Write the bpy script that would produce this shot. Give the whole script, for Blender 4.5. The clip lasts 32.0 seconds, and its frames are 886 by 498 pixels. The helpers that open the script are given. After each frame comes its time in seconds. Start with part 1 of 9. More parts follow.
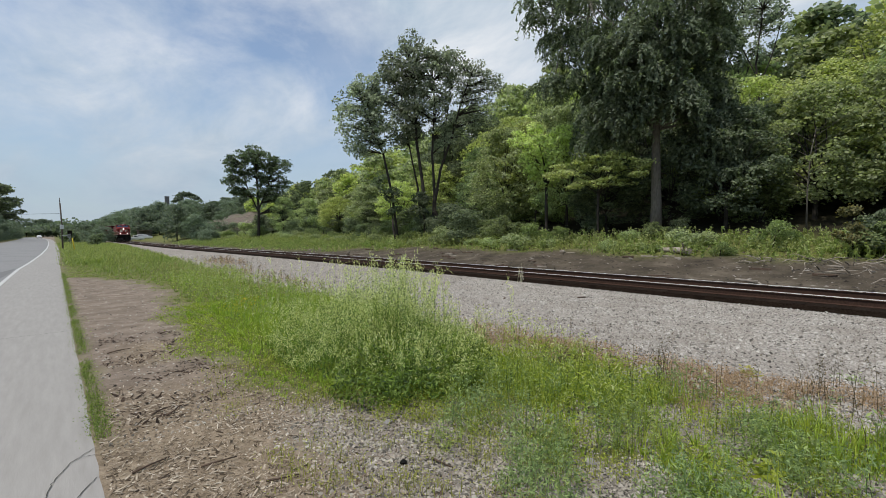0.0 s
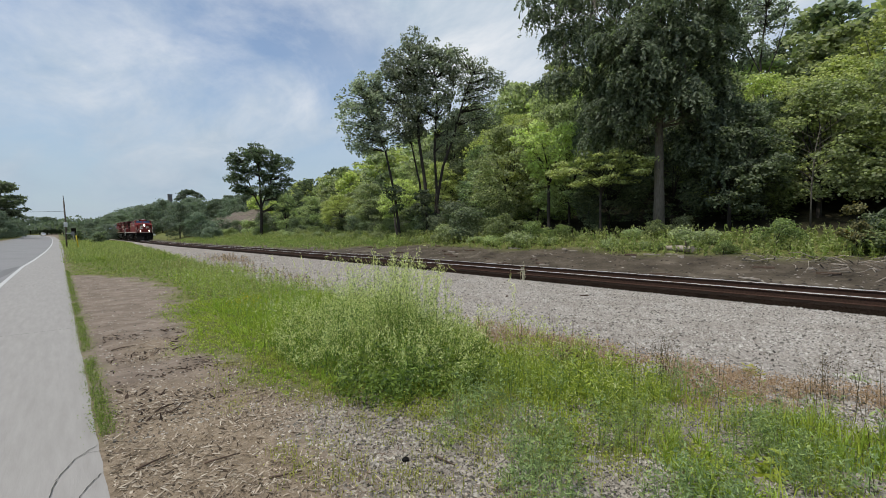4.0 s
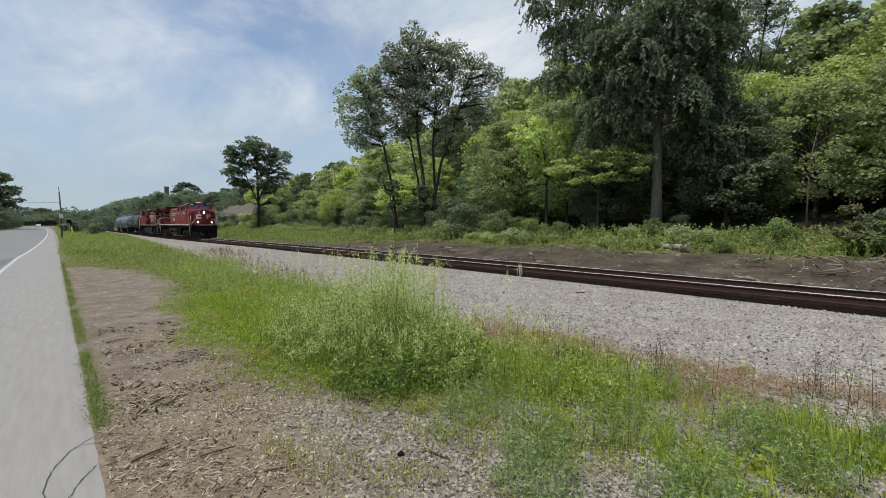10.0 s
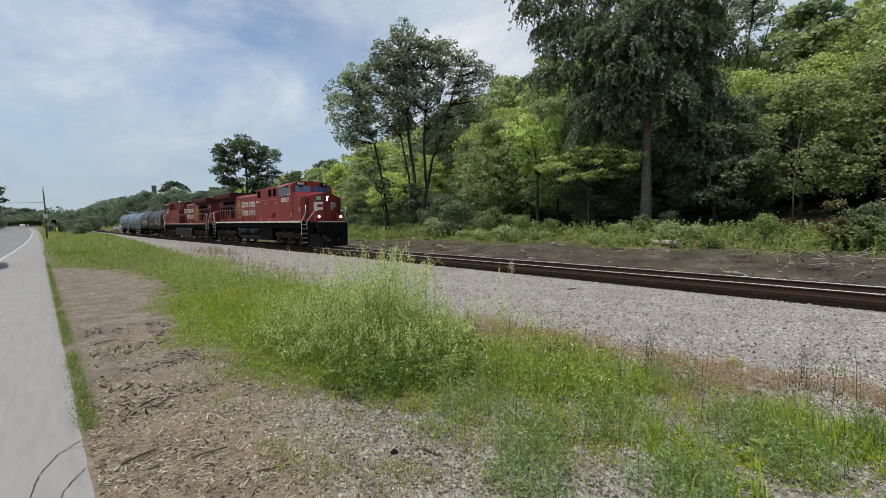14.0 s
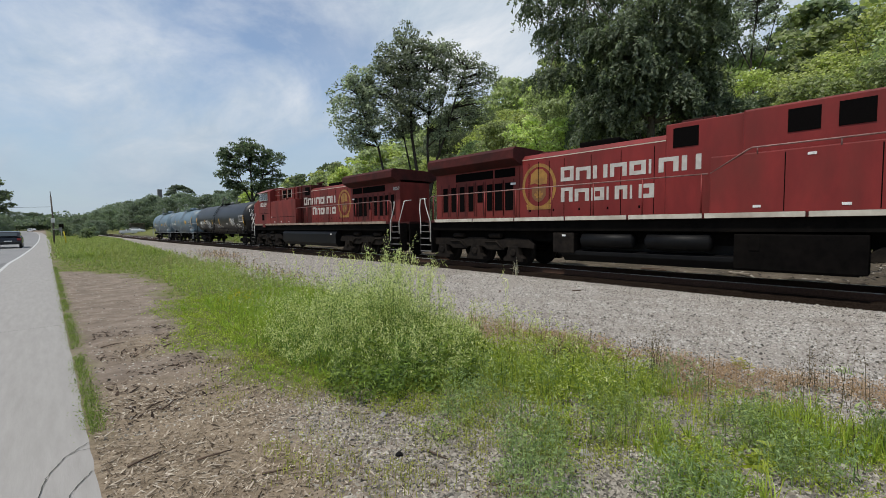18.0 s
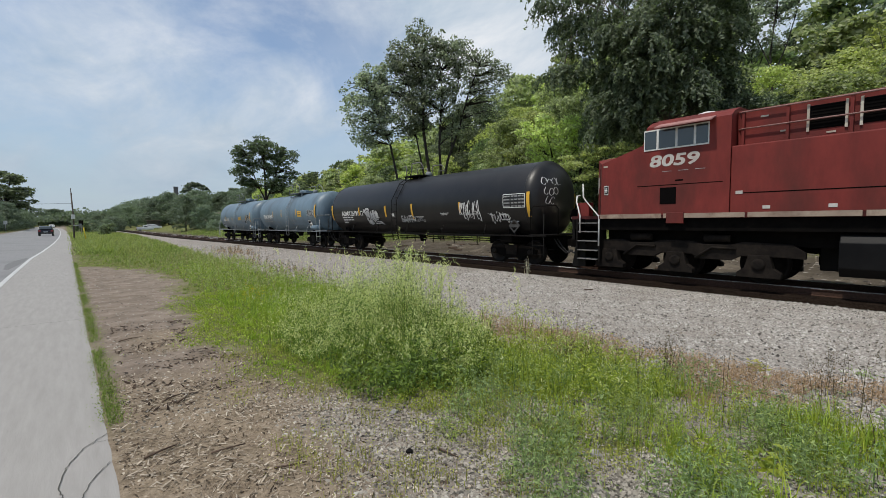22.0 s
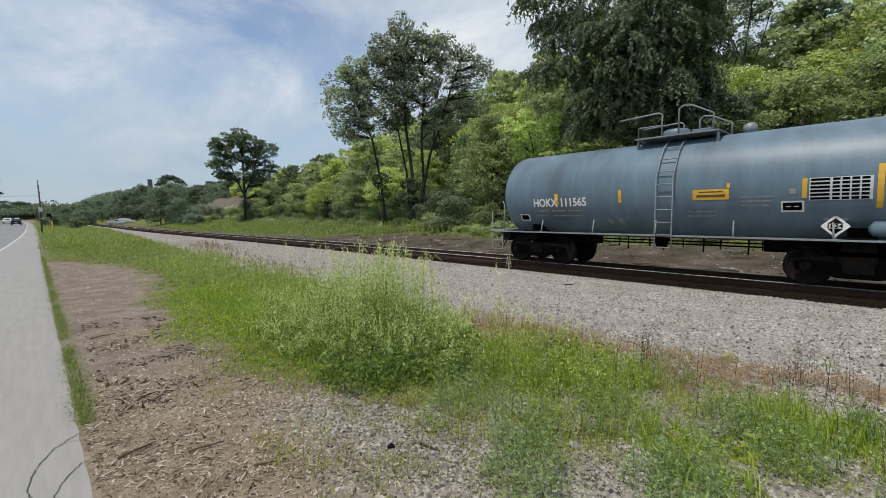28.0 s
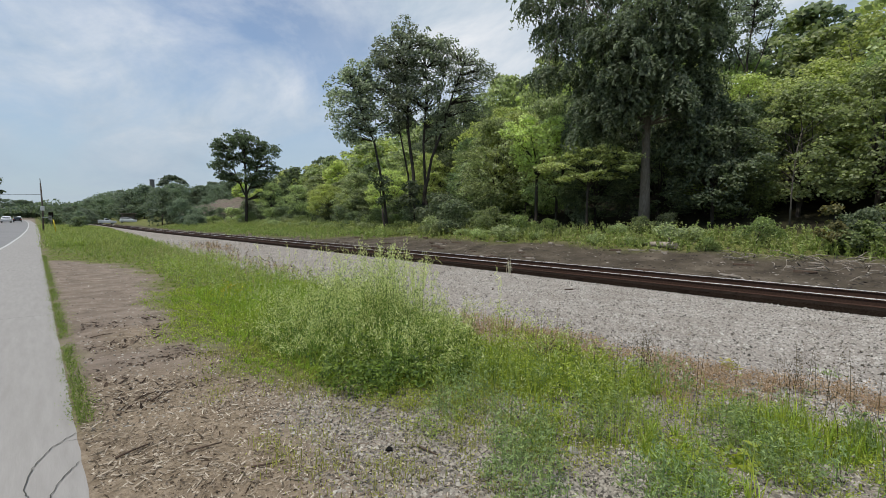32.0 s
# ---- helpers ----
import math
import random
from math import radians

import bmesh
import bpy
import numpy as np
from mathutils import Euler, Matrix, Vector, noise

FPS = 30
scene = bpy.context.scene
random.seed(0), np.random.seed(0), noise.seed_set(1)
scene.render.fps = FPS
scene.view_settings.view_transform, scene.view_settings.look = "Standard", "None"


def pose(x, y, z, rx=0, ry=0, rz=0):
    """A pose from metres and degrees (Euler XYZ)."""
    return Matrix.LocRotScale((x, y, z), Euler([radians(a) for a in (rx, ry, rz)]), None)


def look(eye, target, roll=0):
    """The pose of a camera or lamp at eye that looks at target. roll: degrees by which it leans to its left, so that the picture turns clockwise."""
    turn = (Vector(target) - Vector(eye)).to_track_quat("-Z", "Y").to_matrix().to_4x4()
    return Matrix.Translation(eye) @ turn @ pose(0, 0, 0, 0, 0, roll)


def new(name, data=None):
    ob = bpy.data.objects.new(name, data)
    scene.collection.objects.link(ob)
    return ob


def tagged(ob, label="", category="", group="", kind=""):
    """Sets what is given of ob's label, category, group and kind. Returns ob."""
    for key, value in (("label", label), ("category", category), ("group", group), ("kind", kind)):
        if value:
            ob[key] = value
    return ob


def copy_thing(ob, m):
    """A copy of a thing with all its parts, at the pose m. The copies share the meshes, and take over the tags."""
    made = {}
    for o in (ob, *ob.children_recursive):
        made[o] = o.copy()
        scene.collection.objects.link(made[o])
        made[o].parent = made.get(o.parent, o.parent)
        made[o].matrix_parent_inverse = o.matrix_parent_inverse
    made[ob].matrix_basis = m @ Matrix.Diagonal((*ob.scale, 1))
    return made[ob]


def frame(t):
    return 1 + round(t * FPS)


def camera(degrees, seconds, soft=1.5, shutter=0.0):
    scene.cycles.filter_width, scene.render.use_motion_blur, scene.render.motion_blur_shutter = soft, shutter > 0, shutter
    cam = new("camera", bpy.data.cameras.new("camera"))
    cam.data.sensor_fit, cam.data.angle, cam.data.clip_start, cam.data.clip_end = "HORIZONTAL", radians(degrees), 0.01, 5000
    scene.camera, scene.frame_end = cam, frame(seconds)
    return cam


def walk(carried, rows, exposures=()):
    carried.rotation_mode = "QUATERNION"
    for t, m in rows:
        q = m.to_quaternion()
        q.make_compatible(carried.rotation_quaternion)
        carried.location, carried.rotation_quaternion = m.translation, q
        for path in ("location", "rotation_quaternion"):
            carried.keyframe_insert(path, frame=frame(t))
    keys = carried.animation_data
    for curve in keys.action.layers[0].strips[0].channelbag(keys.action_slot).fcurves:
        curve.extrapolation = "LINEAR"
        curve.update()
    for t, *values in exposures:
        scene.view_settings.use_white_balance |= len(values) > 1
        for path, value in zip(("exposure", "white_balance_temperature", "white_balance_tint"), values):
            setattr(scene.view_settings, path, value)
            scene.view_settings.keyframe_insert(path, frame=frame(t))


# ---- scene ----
cam = camera(91.45, 32.0, soft=0.65)
EYE_Z = 1.62


def held(yaw, tilt, lean):
    """The camera's pose: yaw to the right of the track's direction, tilt upward, lean, in degrees."""
    return pose(0, 0, EYE_Z, 0, 0, -yaw) @ pose(0, 0, 0, 90 + tilt) @ pose(0, 0, 0, 0, 0, lean)


# seconds, yaw, tilt, lean of the hand-held camera, which stands on one spot
SWAY = (
    (0.0, 41.97, -2.40, -0.59), (0.5, 41.94, -2.41, -0.59), (1.0, 41.95, -2.43, -0.56), (1.5, 42.02, -2.46, -0.53),
    (2.0, 41.94, -2.48, -0.59), (2.5, 41.90, -2.51, -0.57), (3.0, 41.88, -2.58, -0.56), (3.5, 41.81, -2.62, -0.55),
    (5.5, 41.29, -2.86, -0.60), (6.0, 41.29, -2.94, -0.62), (6.5, 41.25, -3.08, -0.62), (7.0, 41.41, -3.28, -0.25),
    (7.5, 41.53, -3.27, 0.19), (8.0, 41.60, -3.25, 0.31), (8.5, 41.80, -3.20, 0.34), (9.0, 42.00, -3.16, 0.26),
    (9.5, 42.02, -3.16, 0.11), (10.0, 42.02, -3.23, 0.10), (10.5, 41.99, -3.29, -0.06), (11.0, 41.95, -3.41, -0.04),
    (11.5, 41.96, -3.47, -0.04), (12.0, 41.93, -3.75, -0.05), (12.5, 41.96, -3.71, -0.09), (13.0, 42.11, -3.63, -0.18),
    (13.5, 42.60, -3.60, -0.16), (14.0, 43.12, -3.54, -0.28), (14.5, 43.20, -3.46, -0.34), (16.5, 43.18, -3.28, -0.49),
    (17.0, 43.01, -3.18, -0.51), (17.5, 42.74, -3.21, -0.55), (18.0, 42.59, -3.27, -0.59), (18.5, 42.37, -3.24, -0.64),
    (19.0, 42.17, -3.30, -0.64), (19.5, 41.81, -3.29, -0.70), (20.0, 41.51, -3.29, -0.77), (20.5, 41.26, -3.30, -0.74),
    (21.0, 41.10, -3.31, -0.70), (21.5, 41.04, -3.44, -0.47), (22.0, 41.08, -3.52, -0.32), (22.5, 41.15, -3.61, -0.21),
    (23.0, 41.33, -3.86, 0.11), (23.5, 41.70, -3.95, 0.20), (24.0, 42.28, -4.00, 0.28), (24.5, 42.70, -4.00, 0.28),
    (25.0, 43.10, -4.00, 0.25), (25.5, 43.37, -4.04, 0.23), (27.5, 43.58, -4.11, 0.05), (28.0, 43.47, -4.17, -0.05),
    (28.5, 43.34, -4.11, -0.13), (29.0, 43.30, -4.20, -0.06), (29.5, 43.17, -4.15, -0.02), (30.0, 43.21, -3.72, -0.03),
    (30.5, 43.22, -3.59, -0.16), (31.0, 43.27, -3.61, -0.25), (31.5, 43.33, -3.59, -0.20), (32.0, 43.38, -3.74, 0.62),
)
walk(cam, [(t, held(a, b, c)) for t, a, b, c in SWAY])

# ---------------------------------------------------------------- light
SUN_AT = Vector((-0.42, 0.05, 0.905)).normalized()
world = bpy.data.worlds.new("sky")
scene.world = world
world.use_nodes = True


def node(tree, kind, **sets):
    n = tree.nodes.new(kind)
    for k, v in sets.items():
        if k in n.inputs:
            n.inputs[k].default_value = v
    return n


def make_sky():
    t = world.node_tree
    t.nodes.clear()
    out = t.nodes.new("ShaderNodeOutputWorld")
    bg = t.nodes.new("ShaderNodeBackground")
    sky = t.nodes.new("ShaderNodeTexSky")
    sky.sky_type = "NISHITA"
    sky.sun_disc = False
    sky.sun_elevation = math.asin(SUN_AT.z)
    sky.sun_rotation = math.atan2(SUN_AT.x, SUN_AT.y)
    sky.air_density, sky.dust_density, sky.ozone_density = 1.0, 0.3, 0.9
    dim = t.nodes.new("ShaderNodeVectorMath")
    dim.operation = "SCALE"
    dim.inputs["Scale"].default_value = 0.135
    t.links.new(sky.outputs[0], dim.inputs[0])
    co = t.nodes.new("ShaderNodeTexCoord")
    sep = t.nodes.new("ShaderNodeSeparateXYZ")
    t.links.new(co.outputs["Generated"], sep.inputs[0])
    # the cloud sheet lies at a height: divide the direction by its rise
    rise = t.nodes.new("ShaderNodeMath")
    rise.operation = "MAXIMUM"
    rise.inputs[1].default_value = 0.0
    t.links.new(sep.outputs["Z"], rise.inputs[0])
    add = t.nodes.new("ShaderNodeMath")
    add.operation = "ADD"
    add.inputs[1].default_value = 0.22
    t.links.new(rise.outputs[0], add.inputs[0])
    div = t.nodes.new("ShaderNodeVectorMath")
    div.operation = "DIVIDE"
    t.links.new(co.outputs["Generated"], div.inputs[0])
    com = t.nodes.new("ShaderNodeCombineXYZ")
    for i in range(3):
        t.links.new(add.outputs[0], com.inputs[i])
    t.links.new(com.outputs[0], div.inputs[1])
    mp = t.nodes.new("ShaderNodeMapping")
    mp.inputs["Location"].default_value = CLOUD_AT
    mp.inputs["Rotation"].default_value = (0, 0, radians(35))
    mp.inputs["Scale"].default_value = (1.0, 0.55, 0.0)
    t.links.new(div.outputs[0], mp.inputs[0])
    big = node(t, "ShaderNodeTexNoise", Scale=1.35, Detail=9.0, Roughness=0.6, Distortion=0.5)
    t.links.new(mp.outputs[0], big.inputs["Vector"])
    ramp = t.nodes.new("ShaderNodeValToRGB")
    ramp.color_ramp.elements[0].position, ramp.color_ramp.elements[1].position = 0.40, 0.64
    t.links.new(big.outputs[0], ramp.inputs[0])
    fine = node(t, "ShaderNodeTexNoise", Scale=3.4, Detail=8.0, Roughness=0.62, Distortion=0.4)
    t.links.new(mp.outputs[0], fine.inputs["Vector"])
    tone = t.nodes.new("ShaderNodeValToRGB")
    tone.color_ramp.elements[0].position, tone.color_ramp.elements[1].position = 0.3, 0.7
    tone.color_ramp.elements[0].color = (0.45, 0.555, 0.67, 1)
    tone.color_ramp.elements[1].color = (0.81, 0.84, 0.88, 1)
    t.links.new(fine.outputs[0], tone.inputs[0])
    veil = t.nodes.new("ShaderNodeMath")
    veil.operation = "MULTIPLY_ADD"
    veil.inputs[1].default_value, veil.inputs[2].default_value = 0.82, 0.12
    t.links.new(ramp.outputs[0], veil.inputs[0])
    # the sheet thickens towards the track's far side
    east = t.nodes.new("ShaderNodeMapRange")
    east.interpolation_type = "SMOOTHSTEP"
    east.inputs["From Min"].default_value, east.inputs["From Max"].default_value = 0.30, 0.80
    east.inputs["To Min"].default_value, east.inputs["To Max"].default_value = 0.0, 0.6
    t.links.new(sep.outputs["X"], east.inputs["Value"])
    thick = t.nodes.new("ShaderNodeMath")
    thick.operation, thick.use_clamp = "ADD", True
    t.links.new(veil.outputs[0], thick.inputs[0])
    t.links.new(east.outputs[0], thick.inputs[1])
    mix = t.nodes.new("ShaderNodeMix")
    mix.data_type = "RGBA"
    t.links.new(thick.outputs[0], mix.inputs[0])
    t.links.new(dim.outputs[0], mix.inputs[6])
    t.links.new(tone.outputs[0], mix.inputs[7])
    # grey-blue haze low in the sky
    low = t.nodes.new("ShaderNodeMapRange")
    low.interpolation_type = "SMOOTHSTEP"
    low.inputs["From Min"].default_value, low.inputs["From Max"].default_value = 0.02, 0.34
    low.inputs["To Min"].default_value, low.inputs["To Max"].default_value = 0.82, 0.0
    t.links.new(sep.outputs["Z"], low.inputs["Value"])
    haze = t.nodes.new("ShaderNodeMix")
    haze.data_type = "RGBA"
    haze.inputs[7].default_value = (0.39, 0.485, 0.585, 1)
    t.links.new(low.outputs[0], haze.inputs[0])
    t.links.new(mix.outputs[2], haze.inputs[6])
    t.links.new(haze.outputs[2], bg.inputs["Color"])
    bg.inputs["Strength"].default_value = 1.0
    t.links.new(bg.outputs[0], out.inputs[0])


CLOUD_AT = (1.55, 0.75, 0.0)
make_sky()
sun_data = bpy.data.lights.new("sun", "SUN")
sun_data.energy, sun_data.angle, sun_data.color = 3.25, radians(1.5), (1.0, 0.95, 0.86)
sun = new("sun", sun_data)
sun.matrix_world = look(SUN_AT * 60, (0, 0, 0))

# ---------------------------------------------------------------- materials


def surface(name, dark, light, scale=8.0, rough=0.7, metal=0.0, bump=0.0, bump_scale=None, stain=None, stain_scale=0.8,
            stain_amount=0.35, vary=0.0, coords="Object", stretch=(1, 1, 1), detail=6.0, spec=0.5):
    """A worn surface: two tones mixed by fine grain, larger stains, optional bump and per-object variation."""
    m = bpy.data.materials.new(name)
    m.use_nodes = True
    t = m.node_tree
    bsdf = t.nodes["Principled BSDF"]
    co = t.nodes.new("ShaderNodeTexCoord")
    mp = t.nodes.new("ShaderNodeMapping")
    mp.inputs["Scale"].default_value = stretch
    if coords == "World":
        geo = t.nodes.new("ShaderNodeNewGeometry")
        t.links.new(geo.outputs["Position"], mp.inputs[0])
    else:
        t.links.new(co.outputs[coords], mp.inputs[0])
    n1 = node(t, "ShaderNodeTexNoise", Scale=scale, Detail=detail, Roughness=0.65)
    t.links.new(mp.outputs[0], n1.inputs["Vector"])
    r1 = t.nodes.new("ShaderNodeValToRGB")
    r1.color_ramp.elements[0].position, r1.color_ramp.elements[1].position = 0.32, 0.68
    r1.color_ramp.elements[0].color, r1.color_ramp.elements[1].color = (*dark, 1), (*light, 1)
    t.links.new(n1.outputs[0], r1.inputs[0])
    last = r1.outputs[0]
    if stain:
        n2 = node(t, "ShaderNodeTexNoise", Scale=stain_scale, Detail=5.0, Roughness=0.6)
        t.links.new(mp.outputs[0], n2.inputs["Vector"])
        r2 = t.nodes.new("ShaderNodeValToRGB")
        r2.color_ramp.elements[0].position, r2.color_ramp.elements[1].position = 0.45, 0.7
        r2.color_ramp.elements[1].color = (stain_amount,) * 3 + (1,)
        t.links.new(n2.outputs[0], r2.inputs[0])
        mx = t.nodes.new("ShaderNodeMix")
        mx.data_type = "RGBA"
        t.links.new(r2.outputs[0], mx.inputs[0])
        t.links.new(last, mx.inputs[6])
        mx.inputs[7].default_value = (*stain, 1)
        last = mx.outputs[2]
    if vary:
        info = t.nodes.new("ShaderNodeObjectInfo")
        hsv = t.nodes.new("ShaderNodeHueSaturation")
        ma = t.nodes.new("ShaderNodeMath")
        ma.operation = "MULTIPLY_ADD"
        ma.inputs[1].default_value, ma.inputs[2].default_value = vary, 1 - vary / 2
        t.links.new(info.outputs["Random"], ma.inputs[0])
        t.links.new(ma.outputs[0], hsv.inputs["Value"])
        t.links.new(last, hsv.inputs["Color"])
        last = hsv.outputs[0]
    t.links.new(last, bsdf.inputs["Base Color"])
    bsdf.inputs["Roughness"].default_value, bsdf.inputs["Metallic"].default_value = rough, metal
    bsdf.inputs["Specular IOR Level"].default_value = spec
    if bump:
        nb = node(t, "ShaderNodeTexNoise", Scale=bump_scale or scale * 2, Detail=4.0)
        t.links.new(mp.outputs[0], nb.inputs["Vector"])
        b = t.nodes.new("ShaderNodeBump")
        b.inputs["Strength"].default_value, b.inputs["Distance"].default_value = 1.0, bump
        t.links.new(nb.outputs[0], b.inputs["Height"])
        t.links.new(b.outputs[0], bsdf.inputs["Normal"])
    return m


def leafy(name, dark, light, through_col, gloss=0.3, vary=0.25, other=None, other_scale=1.2):
    """Leaves: colour differs from leaf to leaf and from tree to tree; light passes through them."""
    m = bpy.data.materials.new(name)
    m.use_nodes = True
    t = m.node_tree
    bsdf = t.nodes["Principled BSDF"]
    out = t.nodes["Material Output"]
    geo = t.nodes.new("ShaderNodeNewGeometry")
    r = t.nodes.new("ShaderNodeValToRGB")
    r.color_ramp.elements[0].color, r.color_ramp.elements[1].color = (*dark, 1), (*light, 1)
    t.links.new(geo.outputs["Random Per Island"], r.inputs[0])
    leaf_col = r.outputs[0]
    if other:
        # patches of another tone across the growth
        pn = node(t, "ShaderNodeTexNoise", Scale=other_scale, Detail=4.0, Roughness=0.6)
        t.links.new(geo.outputs["Position"], pn.inputs["Vector"])
        pr = t.nodes.new("ShaderNodeValToRGB")
        pr.color_ramp.elements[0].position, pr.color_ramp.elements[1].position = 0.42, 0.6
        t.links.new(pn.outputs[0], pr.inputs[0])
        pm = t.nodes.new("ShaderNodeMix")
        pm.data_type, pm.blend_type = "RGBA", "MULTIPLY"
        t.links.new(pr.outputs[0], pm.inputs[0])
        t.links.new(leaf_col, pm.inputs[6])
        pm.inputs[7].default_value = (*other, 1)
        leaf_col = pm.outputs[2]
    info = t.nodes.new("ShaderNodeObjectInfo")
    hsv = t.nodes.new("ShaderNodeHueSaturation")
    hm = t.nodes.new("ShaderNodeMath")
    hm.operation = "MULTIPLY_ADD"
    hm.inputs[1].default_value, hm.inputs[2].default_value = 0.02, 0.495
    t.links.new(info.outputs["Random"], hm.inputs[0])
    t.links.new(hm.outputs[0], hsv.inputs["Hue"])
    vm = t.nodes.new("ShaderNodeMath")
    vm.operation = "MULTIPLY_ADD"
    vm.inputs[1].default_value, vm.inputs[2].default_value = vary * 2, 1 - vary
    t.links.new(info.outputs["Random"], vm.inputs[0])
    t.links.new(vm.outputs[0], hsv.inputs["Value"])
    t.links.new(leaf_col, hsv.inputs["Color"])
    t.links.new(hsv.outputs[0], bsdf.inputs["Base Color"])
    bsdf.inputs["Roughness"].default_value = 0.55
    bsdf.inputs["Specular IOR Level"].default_value = gloss
    tr = t.nodes.new("ShaderNodeBsdfTranslucent")
    mulc = t.nodes.new("ShaderNodeMix")
    mulc.data_type, mulc.blend_type = "RGBA", "MULTIPLY"
    mulc.inputs[0].default_value = 1.0
    t.links.new(hsv.outputs[0], mulc.inputs[6])
    mulc.inputs[7].default_value = (*through_col, 1)
    t.links.new(mulc.outputs[2], tr.inputs["Color"])
    mx = t.nodes.new("ShaderNodeMixShader")
    mx.inputs[0].default_value = 0.4
    t.links.new(bsdf.outputs[0], mx.inputs[1])
    t.links.new(tr.outputs[0], mx.inputs[2])
    t.links.new(mx.outputs[0], out.inputs[0])
    return m


def glow(name, color, strength):
    m = bpy.data.materials.new(name)
    m.use_nodes = True
    b = m.node_tree.nodes["Principled BSDF"]
    b.inputs["Base Color"].default_value = (*color, 1)
    b.inputs["Emission Color"].default_value = (*color, 1)
    b.inputs["Emission Strength"].default_value = strength
    return m


def pane_glass(name, tint):
    m = bpy.data.materials.new(name)
    m.use_nodes = True
    b = m.node_tree.nodes["Principled BSDF"]
    b.inputs["Base Color"].default_value = (*tint, 1)
    b.inputs["Roughness"].default_value = 0.06
    b.inputs["Specular IOR Level"].default_value = 0.8
    return m


